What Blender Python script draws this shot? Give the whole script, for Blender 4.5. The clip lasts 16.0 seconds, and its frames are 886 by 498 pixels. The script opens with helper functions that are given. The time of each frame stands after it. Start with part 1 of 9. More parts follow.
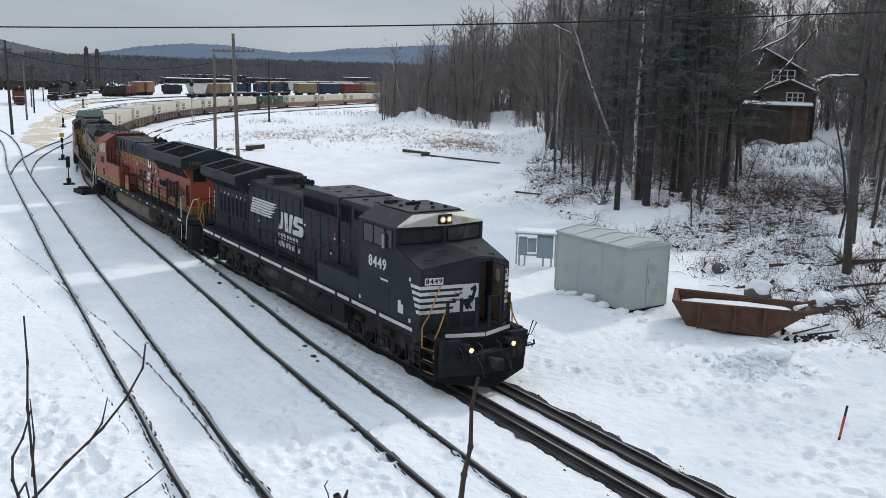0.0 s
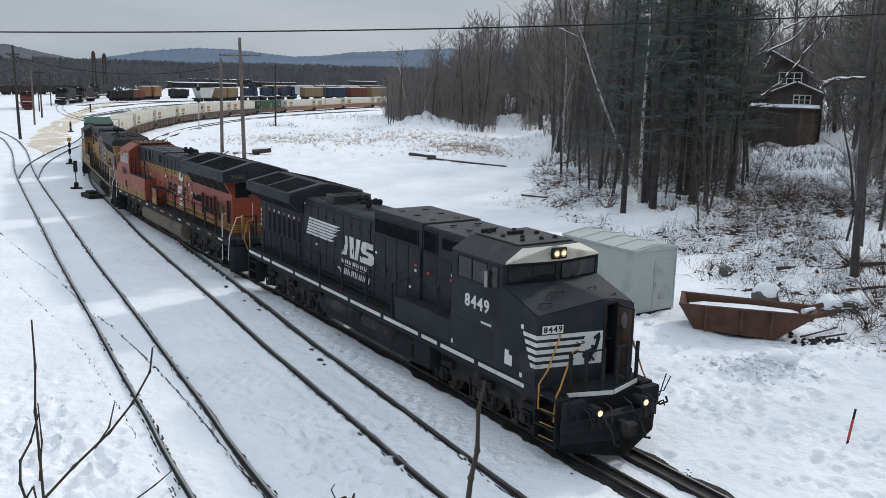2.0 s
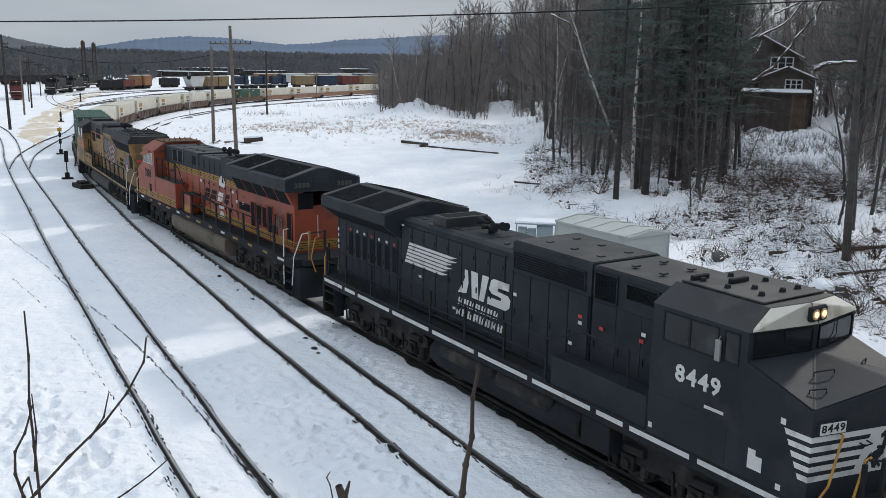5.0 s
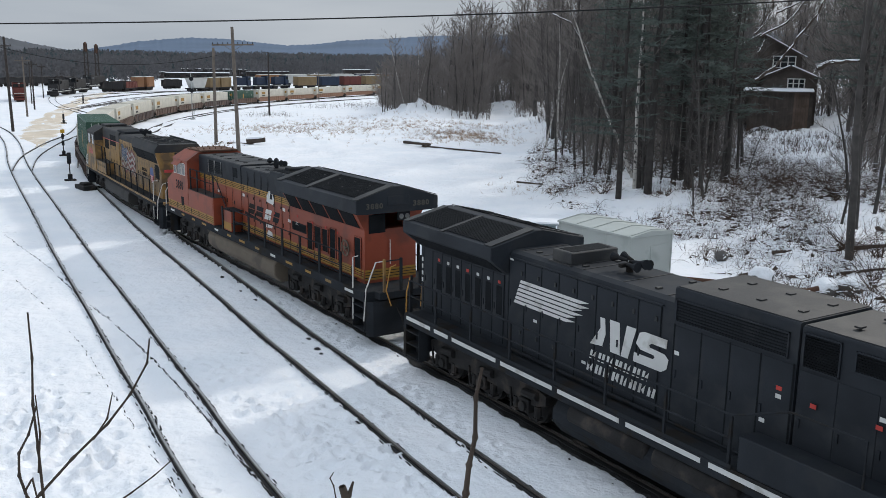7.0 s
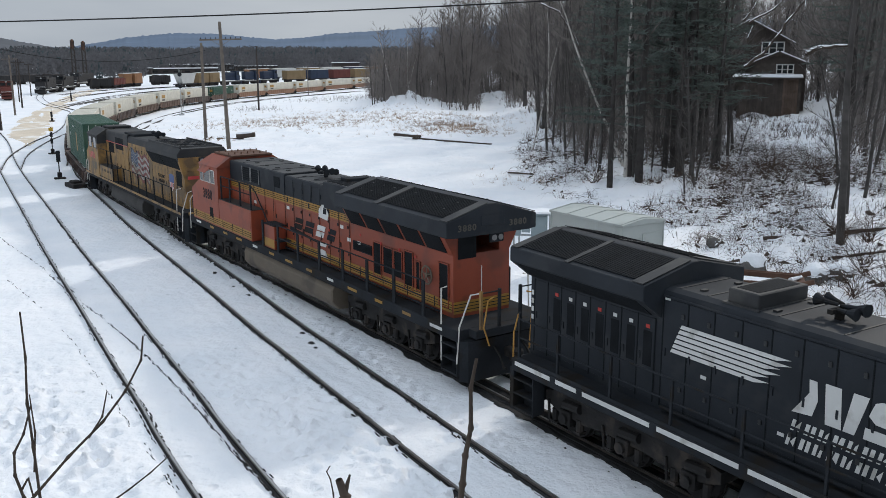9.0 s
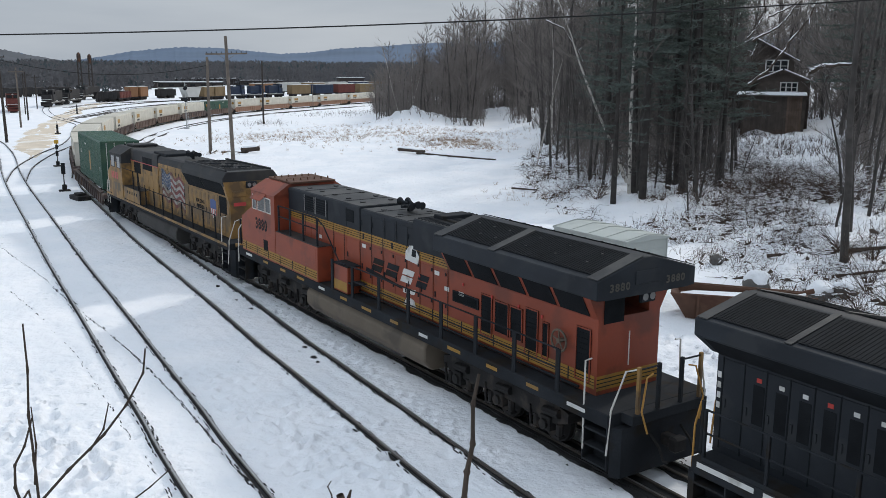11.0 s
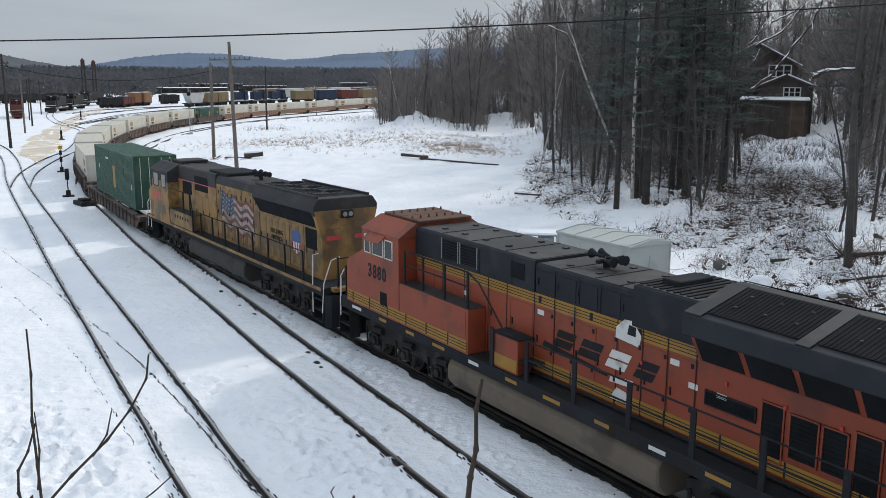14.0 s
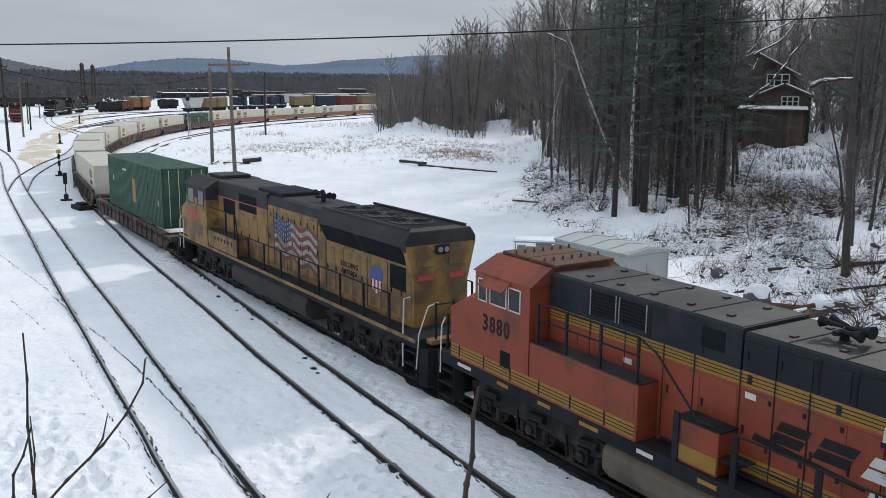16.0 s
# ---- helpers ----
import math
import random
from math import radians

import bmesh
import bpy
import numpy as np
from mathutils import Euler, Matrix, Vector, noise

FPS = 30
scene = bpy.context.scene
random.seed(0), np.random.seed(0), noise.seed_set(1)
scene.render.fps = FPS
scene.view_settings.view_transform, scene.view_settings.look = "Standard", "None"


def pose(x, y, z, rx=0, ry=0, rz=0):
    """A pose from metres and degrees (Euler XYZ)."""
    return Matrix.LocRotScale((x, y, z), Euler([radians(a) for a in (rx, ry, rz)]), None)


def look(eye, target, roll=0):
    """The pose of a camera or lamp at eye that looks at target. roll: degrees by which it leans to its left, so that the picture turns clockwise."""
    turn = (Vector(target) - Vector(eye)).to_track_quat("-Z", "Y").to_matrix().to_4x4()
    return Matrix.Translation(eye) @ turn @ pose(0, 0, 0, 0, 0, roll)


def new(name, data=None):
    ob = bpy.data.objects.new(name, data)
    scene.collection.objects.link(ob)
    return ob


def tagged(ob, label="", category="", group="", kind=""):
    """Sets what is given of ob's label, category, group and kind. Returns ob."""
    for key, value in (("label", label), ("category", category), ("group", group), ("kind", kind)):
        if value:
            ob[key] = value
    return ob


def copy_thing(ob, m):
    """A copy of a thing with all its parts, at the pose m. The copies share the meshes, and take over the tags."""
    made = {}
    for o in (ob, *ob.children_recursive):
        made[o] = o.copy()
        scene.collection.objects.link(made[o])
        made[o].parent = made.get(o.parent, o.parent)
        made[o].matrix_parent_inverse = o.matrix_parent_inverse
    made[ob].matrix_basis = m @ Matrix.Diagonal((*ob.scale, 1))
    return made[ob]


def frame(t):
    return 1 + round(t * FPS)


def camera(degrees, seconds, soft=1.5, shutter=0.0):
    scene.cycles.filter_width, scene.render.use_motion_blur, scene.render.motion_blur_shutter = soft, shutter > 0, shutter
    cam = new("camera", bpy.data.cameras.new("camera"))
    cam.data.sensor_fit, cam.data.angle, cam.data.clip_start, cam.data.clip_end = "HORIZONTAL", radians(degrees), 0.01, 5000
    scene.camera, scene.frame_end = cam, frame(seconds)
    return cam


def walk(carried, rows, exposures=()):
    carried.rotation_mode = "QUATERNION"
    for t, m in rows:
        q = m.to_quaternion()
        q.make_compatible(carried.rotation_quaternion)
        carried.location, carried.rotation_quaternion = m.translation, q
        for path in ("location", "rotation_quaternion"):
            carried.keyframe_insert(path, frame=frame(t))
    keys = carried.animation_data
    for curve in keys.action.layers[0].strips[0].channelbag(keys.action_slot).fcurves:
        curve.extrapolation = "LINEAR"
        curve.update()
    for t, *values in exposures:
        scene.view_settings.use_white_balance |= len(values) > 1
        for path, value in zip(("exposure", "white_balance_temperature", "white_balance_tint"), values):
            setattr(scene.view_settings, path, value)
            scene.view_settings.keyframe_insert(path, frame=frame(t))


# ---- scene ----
# camera: one standing place on a bridge, turned a little by the holder's arms
EYE = (-14.163, -1.743, 8.878)
cam = camera(52.104, 16.0, soft=0.8)

def aim(yaw, down, lean):
    y, d = radians(yaw), radians(down)
    way = Vector((math.sin(y) * math.cos(d), math.cos(y) * math.cos(d), -math.sin(d)))
    return look(EYE, Vector(EYE) + way * 50, lean)

walk(cam, [
    (0.0, aim(32.580, 11.436, 1.567)),
    (0.5, aim(32.674, 11.377, 1.648)),
    (1.0, aim(32.706, 11.288, 1.583)),
    (1.5, aim(32.625, 11.098, 1.570)),
    (2.0, aim(32.163, 11.231, 1.381)),
    (2.5, aim(31.978, 11.512, 1.087)),
    (3.0, aim(31.725, 11.784, 1.256)),
    (3.5, aim(31.584, 12.003, 1.224)),
    (4.0, aim(32.144, 11.980, 1.123)),
    (6.5, aim(32.761, 12.045, 0.978)),
    (7.0, aim(32.451, 11.997, 0.787)),
    (7.5, aim(32.240, 12.199, 0.584)),
    (8.0, aim(32.201, 12.329, 0.593)),
    (8.5, aim(32.451, 12.277, 0.278)),
    (9.0, aim(32.942, 12.517, -0.138)),
    (11.5, aim(32.699, 11.394, 0.284)),
    (12.0, aim(32.614, 11.376, 0.185)),
    (12.5, aim(32.581, 11.354, 0.272)),
    (13.0, aim(32.630, 11.270, 0.302)),
    (13.5, aim(32.583, 11.174, 0.174)),
    (14.0, aim(32.530, 11.238, 0.180)),
    (14.5, aim(32.650, 11.162, 0.307)),
    (15.0, aim(32.623, 10.952, 0.436)),
    (15.5, aim(32.602, 10.829, 0.450)),
    (16.0, aim(32.671, 10.824, 0.588)),
])


# ---- light: a low winter sun through thin cloud, from beyond the train ----
SUN = Vector((0.96, 0.27, 0.0)).normalized()
SUN_HEIGHT = radians(32)
world = bpy.data.worlds.new("winter_sky")
scene.world = world
world.use_nodes = True
wn, wl = world.node_tree.nodes, world.node_tree.links
sky = wn.new("ShaderNodeTexSky")
sky.sky_type, sky.sun_disc = "NISHITA", False
sky.sun_elevation, sky.sun_rotation = SUN_HEIGHT, math.atan2(SUN.x, SUN.y)
sky.air_density, sky.dust_density, sky.ozone_density = 1.2, 3.0, 1.5
coord = wn.new("ShaderNodeTexCoord")
stretch = wn.new("ShaderNodeMapping")
stretch.inputs["Scale"].default_value = (1.2, 1.2, 7.0)
wl.new(coord.outputs["Generated"], stretch.inputs["Vector"])
cloud = wn.new("ShaderNodeTexNoise")
cloud.inputs["Scale"].default_value, cloud.inputs["Detail"].default_value = 2.2, 5.0
wl.new(stretch.outputs["Vector"], cloud.inputs["Vector"])
ramp = wn.new("ShaderNodeValToRGB")
ramp.color_ramp.elements[0].position, ramp.color_ramp.elements[1].position = 0.3, 0.75
ramp.color_ramp.elements[0].color = (8.1, 9.2, 10.65, 1)
ramp.color_ramp.elements[1].color = (11.1, 12.1, 13.25, 1)
wl.new(cloud.outputs["Fac"], ramp.inputs["Fac"])
veil = wn.new("ShaderNodeMix")
veil.data_type = "RGBA"
veil.inputs["Factor"].default_value = 0.85
wl.new(sky.outputs["Color"], veil.inputs["A"])
wl.new(ramp.outputs["Color"], veil.inputs["B"])
# an overcast sky is about three times brighter overhead than at the horizon
parts_of = wn.new("ShaderNodeSeparateXYZ")
wl.new(coord.outputs["Generated"], parts_of.inputs["Vector"])
height = wn.new("ShaderNodeMapRange")
for key, value in (("From Min", 0.0), ("From Max", 1.0), ("To Min", 0.50), ("To Max", 1.02)):
    height.inputs[key].default_value = value
wl.new(parts_of.outputs["Z"], height.inputs["Value"])
dome = wn.new("ShaderNodeMix")
dome.data_type, dome.blend_type = "RGBA", "MULTIPLY"
dome.inputs["Factor"].default_value = 1.0
wl.new(veil.outputs["Result"], dome.inputs["A"])
wl.new(height.outputs["Result"], dome.inputs["B"])
wl.new(dome.outputs["Result"], wn["Background"].inputs["Color"])
wn["Background"].inputs["Strength"].default_value = 0.1

sun_data = bpy.data.lights.new("sun", "SUN")
sun_data.energy, sun_data.angle, sun_data.color = 1.5, radians(4.0), (1.0, 0.94, 0.86)
sun = new("sun", sun_data)
sun.matrix_world = look((0, 0, 60), Vector((0, 0, 60)) - (SUN * math.cos(SUN_HEIGHT) + Vector((0, 0, math.sin(SUN_HEIGHT)))))
scene.view_settings.exposure = 0.0


# ---- materials ----
def mat(name, color, rough=0.6, metal=0.0, vary=0.15, scale=3.0, fine=40.0, bump=0.1, stain=None, amount=0.0, stain_scale=1.5, island=0.0, gloss=0.3):
    """A surface with colour variation at two scales, fine relief and, where given, stains of a second colour."""
    m = bpy.data.materials.new(name)
    m.use_nodes = True
    n, l = m.node_tree.nodes, m.node_tree.links
    b = n["Principled BSDF"]
    b.inputs["Roughness"].default_value, b.inputs["Metallic"].default_value = rough, metal
    b.inputs["Specular IOR Level"].default_value = gloss
    tc = n.new("ShaderNodeTexCoord")

    def noise_node(size, detail):
        q = n.new("ShaderNodeTexNoise")
        q.inputs["Scale"].default_value, q.inputs["Detail"].default_value = size, detail
        l.new(tc.outputs["Object"], q.inputs["Vector"])
        return q

    def mix(fac, a, c, how="MIX"):
        q = n.new("ShaderNodeMix")
        q.data_type, q.blend_type = "RGBA", how
        for key, value in (("Factor", fac), ("A", a), ("B", c)):
            if hasattr(value, "is_linked"):
                l.new(value, q.inputs[key])
            else:
                q.inputs[key].default_value = value
        return q.outputs["Result"]

    def steps(src, lo, hi):
        q = n.new("ShaderNodeMapRange")
        q.inputs["From Min"].default_value, q.inputs["From Max"].default_value = lo, hi
        l.new(src, q.inputs["Value"])
        return q.outputs["Result"]

    big, small = noise_node(scale, 4.0), noise_node(fine, 3.0)
    dark = tuple(c * (1 - vary) for c in color) + (1,)
    light = tuple(min(1, c * (1 + vary)) for c in color) + (1,)
    col = mix(steps(big.outputs["Fac"], 0.3, 0.7), dark, light)
    col = mix(steps(small.outputs["Fac"], 0.25, 0.75), mix(0.5, col, dark), col)
    if stain:
        spots = noise_node(stain_scale, 6.0)
        col = mix(steps(spots.outputs["Fac"], 0.62 - 0.25 * amount, 0.72 - 0.2 * amount), col, tuple(stain) + (1,))
    if island:
        g = n.new("ShaderNodeNewGeometry")
        o = n.new("ShaderNodeObjectInfo")
        s = n.new("ShaderNodeMath")
        s.operation = "ADD"
        l.new(g.outputs["Random Per Island"], s.inputs[0])
        l.new(o.outputs["Random"], s.inputs[1])
        f = n.new("ShaderNodeMath")
        f.operation = "FRACT"
        l.new(s.outputs[0], f.inputs[0])
        h = n.new("ShaderNodeHueSaturation")
        q = n.new("ShaderNodeMapRange")
        q.inputs["To Min"].default_value, q.inputs["To Max"].default_value = 1 - island, 1 + island
        l.new(f.outputs[0], q.inputs["Value"])
        l.new(q.outputs["Result"], h.inputs["Value"])
        l.new(col, h.inputs["Color"])
        col = h.outputs["Color"]
    l.new(col, b.inputs["Base Color"])
    if bump:
        u = n.new("ShaderNodeBump")
        u.inputs["Strength"].default_value, u.inputs["Distance"].default_value = bump, 0.02
        l.new(small.outputs["Fac"], u.inputs["Height"])
        l.new(u.outputs["Normal"], b.inputs["Normal"])
    return m


def glow(name, color, strength):
    m = bpy.data.materials.new(name)
    m.use_nodes = True
    b = m.node_tree.nodes["Principled BSDF"]
    b.inputs["Base Color"].default_value = (*color, 1)
    b.inputs["Emission Color"].default_value = (*color, 1)
    b.inputs["Emission Strength"].default_value = strength
    return m


def glass(name, tint, rough=0.05):
    m = bpy.data.materials.new(name)
    m.use_nodes = True
    b = m.node_tree.nodes["Principled BSDF"]
    b.inputs["Base Color"].default_value = (*tint, 1)
    b.inputs["Roughness"].default_value = rough
    b.inputs["Transmission Weight"].default_value = 0.6
    b.inputs["IOR"].default_value = 1.5
    return m


def snow_surface():
    m = bpy.data.materials.new("snow")
    m.use_nodes = True
    n, l = m.node_tree.nodes, m.node_tree.links
    b = n["Principled BSDF"]
    b.inputs["Roughness"].default_value = 0.75
    b.inputs["Specular IOR Level"].default_value = 0.2
    tc = n.new("ShaderNodeTexCoord")

    def tex(kind, size, detail=3.0):
        q = n.new(kind)
        q.inputs["Scale"].default_value = size
        if kind == "ShaderNodeTexNoise":
            q.inputs["Detail"].default_value = detail
        l.new(tc.outputs["Object"], q.inputs["Vector"])
        return q

    def span(src, lo, hi, a=0.0, c=1.0):
        q = n.new("ShaderNodeMapRange")
        for key, value in (("From Min", lo), ("From Max", hi), ("To Min", a), ("To Max", c)):
            q.inputs[key].default_value = value
        l.new(src, q.inputs["Value"])
        return q.outputs["Result"]

    def join(op, a, c):
        q = n.new("ShaderNodeMath")
        q.operation = op
        for i, v in enumerate((a, c)):
            if hasattr(v, "is_linked"):
                l.new(v, q.inputs[i])
            else:
                q.inputs[i].default_value = v
        return q.outputs[0]

    drift, lump, grain = tex("ShaderNodeTexNoise", 0.35, 5), tex("ShaderNodeTexNoise", 2.4, 6), tex("ShaderNodeTexNoise", 13.0, 6)
    prints = tex("ShaderNodeTexVoronoi", 1.7)
    where = span(tex("ShaderNodeTexNoise", 0.16, 3).outputs["Fac"], 0.5, 0.62)
    pits = join("MULTIPLY", span(prints.outputs["Distance"], 0.1, 0.24, -1.0, 0.0), where)
    height = join("ADD", join("MULTIPLY", lump.outputs["Fac"], 0.9), join("MULTIPLY", grain.outputs["Fac"], 0.13))
    height = join("ADD", height, join("MULTIPLY", pits, 0.55))
    u = n.new("ShaderNodeBump")
    u.inputs["Strength"].default_value, u.inputs["Distance"].default_value = 0.72, 0.2
    l.new(height, u.inputs["Height"])
    l.new(u.outputs["Normal"], b.inputs["Normal"])
    q = n.new("ShaderNodeMix")
    q.data_type = "RGBA"
    q.inputs["A"].default_value, q.inputs["B"].default_value = (0.80, 0.833, 0.875, 1), (0.88, 0.893, 0.92, 1)
    l.new(span(drift.outputs["Fac"], 0.35, 0.65), q.inputs["Factor"])
    l.new(q.outputs["Result"], b.inputs["Base Color"])
    return m


SNOW = snow_surface()
RAIL = mat("rail_steel", (0.10, 0.085, 0.075), 0.45, 0.6, 0.3, 1.0, 30)
RAIL_TOP = mat("rail_head", (0.42, 0.42, 0.42), 0.3, 0.9, 0.2, 1.0, 30)
BALLAST = mat("wet_ballast", (0.026, 0.026, 0.027), 0.8, 0, 0.5, 2.0, 25, 0.6)
ROAD = mat("sanded_snow", (0.66, 0.575, 0.465), 0.85, 0, 0.14, 0.5, 3, 0.3, (0.80, 0.79, 0.77), 0.45, 0.25)
BLACK = mat("black_paint", (0.0225, 0.0265, 0.0325), 0.6, 0, 0.3, 0.8, 30, 0.05, (0.030, 0.033, 0.037), 0.4, 1.2, gloss=0.16)
ROOF_BLACK = mat("dusty_black_roof", (0.030, 0.031, 0.033), 0.6, 0, 0.3, 0.8, 25, 0.15, (0.052, 0.051, 0.049), 0.5, 1.0, gloss=0.32)
GRILLE = mat("grille_black", (0.0135, 0.0152, 0.0175), 0.85, 0, 0.3, 2, 60, 0.3, gloss=0.1)
UNDER = mat("grimy_running_gear", (0.0235, 0.022, 0.0215), 0.8, 0.0, 0.45, 2, 20, 0.3, (0.055, 0.044, 0.037), 0.35, 2)
WHITE = mat("white_paint", (0.62, 0.62, 0.60), 0.55, 0, 0.1, 1, 20, 0.03, (0.42, 0.41, 0.38), 0.25, 2)
ORANGE = mat("orange_paint", (0.26, 0.056, 0.027), 0.5, 0, 0.15, 0.7, 20, 0.04, (0.16, 0.043, 0.025), 0.35, 1.0)
YELLOW = mat("yellow_paint", (0.33, 0.18, 0.03), 0.55, 0, 0.15, 1, 20, 0.03, (0.24, 0.14, 0.04), 0.35, 1)
ARMOUR = mat("armour_yellow_paint", (0.29, 0.17, 0.058), 0.6, 0, 0.3, 0.8, 20, 0.04, (0.13, 0.085, 0.045), 0.6, 1.2)
GREEN = mat("green_container_paint", (0.034, 0.085, 0.06), 0.55, 0, 0.15, 0.8, 20, 0.04, (0.05, 0.095, 0.062), 0.4, 1)
BOX_WHITE = mat("off_white_container", (0.60, 0.57, 0.49), 0.6, 0, 0.1, 0.8, 15, 0.03, (0.52, 0.49, 0.43), 0.3, 1)
WELL = mat("brown_well_car", (0.11, 0.072, 0.056), 0.75, 0, 0.3, 0.8, 15, 0.1, (0.12, 0.08, 0.06), 0.5, 0.8)
RUST = mat("rusty_steel", (0.125, 0.068, 0.046), 0.8, 0.1, 0.3, 2, 30, 0.2, (0.09, 0.045, 0.03), 0.5, 2)
SHED = mat("grey_green_paint", (0.42, 0.45, 0.43), 0.5, 0, 0.06, 0.8, 20, 0.02, (0.34, 0.37, 0.35), 0.3, 1)
POLE = mat("weathered_pole", (0.16, 0.135, 0.115), 0.85, 0, 0.3, 1.5, 30, 0.3)
DARK_POLE = mat("dark_pole", (0.05, 0.042, 0.038), 0.85, 0, 0.3, 1.5, 30, 0.3)


# ---- shaping helpers ----
def box(bm, a, b, bevel=0.0):
    """A box between two corners."""
    x0, y0, z0 = (min(p, q) for p, q in zip(a, b))
    x1, y1, z1 = (max(p, q) for p, q in zip(a, b))
    v = [bm.verts.new(p) for p in ((x0, y0, z0), (x1, y0, z0), (x1, y1, z0), (x0, y1, z0), (x0, y0, z1), (x1, y0, z1), (x1, y1, z1), (x0, y1, z1))]
    f = [bm.faces.new([v[i] for i in q]) for q in ((0, 3, 2, 1), (4, 5, 6, 7), (0, 1, 5, 4), (1, 2, 6, 5), (2, 3, 7, 6), (3, 0, 4, 7))]
    if bevel:
        bmesh.ops.bevel(bm, geom=list({e for q in f for e in q.edges}), offset=bevel, segments=1, affect="EDGES", clamp_overlap=True)


def prism(bm, outline, axis, lo, hi, bevel=0.0):
    """A polygon drawn across one axis ('x': points are y, z; 'y': x, z; 'z': x, y) and drawn out along it."""
    def at(p, q, d):
        return {"x": (d, p, q), "y": (p, d, q), "z": (p, q, d)}[axis]
    v0 = [bm.verts.new(at(p, q, lo)) for p, q in outline]
    v1 = [bm.verts.new(at(p, q, hi)) for p, q in outline]
    k = len(outline)
    f = [bm.faces.new(v0[::-1]), bm.faces.new(v1)]
    f += [bm.faces.new((v0[i], v0[(i + 1) % k], v1[(i + 1) % k], v1[i])) for i in range(k)]
    if bevel:
        bmesh.ops.bevel(bm, geom=list({e for q in f for e in q.edges}), offset=bevel, segments=1, affect="EDGES", clamp_overlap=True)
    bmesh.ops.recalc_face_normals(bm, faces=[q for q in f if q.is_valid])


def rod(bm, a, b, r, r2=None, n=8, caps=True):
    """A round bar from a to b, tapering to r2."""
    a, b = Vector(a), Vector(b)
    r2 = r if r2 is None else r2
    q = (b - a).to_track_quat("Z", "Y")
    ring = [q @ Vector((math.cos(i * math.tau / n), math.sin(i * math.tau / n), 0)) for i in range(n)]
    va, vb = [bm.verts.new(a + p * r) for p in ring], [bm.verts.new(b + p * r2) for p in ring]
    for i in range(n):
        bm.faces.new((va[i], va[(i + 1) % n], vb[(i + 1) % n], vb[i]))
    if caps:
        bm.faces.new(va[::-1]), bm.faces.new(vb)


def tube(bm, pts, r, n=6):
    """One bent bar through all the points."""
    pts = [Vector(p) for p in pts]
    if (pts[0] - pts[-1]).length < 1e-6:
        pts[-1] = pts[-1].lerp(pts[-2], 1e-3)
    side, rings = None, []
    for i, p in enumerate(pts):
        d = (pts[min(i + 1, len(pts) - 1)] - pts[max(i - 1, 0)]).normalized()
        side = d.orthogonal() if side is None else side - d * side.dot(d)
        side = (d.orthogonal() if side.length < 1e-4 else side).normalized()
        up = d.cross(side)
        rings.append([bm.verts.new(p + (side * math.cos(k * math.tau / n) + up * math.sin(k * math.tau / n)) * r) for k in range(n)])
    for ra, rb in zip(rings, rings[1:]):
        for k in range(n):
            bm.faces.new((ra[k], ra[(k + 1) % n], rb[(k + 1) % n], rb[k]))
    bm.faces.new(rings[0][::-1]), bm.faces.new(rings[-1])


def shape(*calls):
    """A bmesh from several (maker, arguments...) calls."""
    bm = bmesh.new()
    for maker, *args in calls:
        maker(bm, *args)
    return bm


def part(name, bm, material, parent=None, label="", smooth=False):
    """Links a bmesh as one mesh object under a thing or part."""
    me = bpy.data.meshes.new(name)
    bm.to_mesh(me)
    bm.free()
    me.materials.append(material)
    if smooth:
        for p in me.polygons:
            p.use_smooth = True
    ob = new(name, me)
    if parent is not None:
        ob.parent = parent
    if label:
        ob["label"] = label
    return ob


def raw(name, verts, faces, material, parent=None, smooth=False):
    me = bpy.data.meshes.new(name)
    me.from_pydata(verts, [], faces)
    me.materials.append(material)
    if smooth:
        me.polygons.foreach_set("use_smooth", [True] * len(me.polygons))
    ob = new(name, me)
    if parent is not None:
        ob.parent = parent
    return ob


def thing(name, label, category, m=None, group=""):
    """An Empty at the base of a thing made of parts."""
    ob = new(name)
    ob.empty_display_size = 0.2
    if m is not None:
        ob.matrix_basis = m
    return tagged(ob, label, category, group)


def patch(bm, pts):
    bm.faces.new([bm.verts.new(p) for p in pts])


def lettering(name, words, size, material, parent, m, depth=0.004, squeeze=1.0):
    """Raised characters in the built-in font, as a mesh, standing in the plane of m (x along the line, y up)."""
    cu = bpy.data.curves.new(name, "FONT")
    cu.body, cu.size, cu.extrude, cu.resolution_u = words, size, depth, 2
    cu.align_x, cu.align_y, cu.offset, cu.space_character = "CENTER", "CENTER", size * 0.028, 1.18
    ob = bpy.data.objects.new(name, cu)
    me = bpy.data.meshes.new_from_object(ob)
    bpy.data.objects.remove(ob)
    me.transform(m @ Matrix.Diagonal((squeeze, 1, 1, 1)))
    me.materials.clear()
    me.materials.append(material)
    ob = new(name, me)
    ob.parent = parent
    return ob


# ---- the lie of the land ----
CURVE_Y, CURVE_R = 47.0, 232.0


def smooth(a, b, v):
    k = min(1.0, max(0.0, (v - a) / (b - a)))
    return k * k * (3 - 2 * k)


def lerp(table, v):
    for (a, p), (b, q) in zip(table, table[1:]):
        if v <= b:
            return p + (q - p) * max(0.0, (v - a) / (b - a))
    return table[-1][1]


FALL = ((30, 0), (50, -.33), (64, -.55), (85, -.85), (100, -1.08), (140, -1.66), (175, -2.07), (230, -3.06))
CURVE_TABLE = ((47, 0), (80, 2.4), (120, 11.8), (160, 29.3), (200, 57.4), (240, 103), (279, 232))


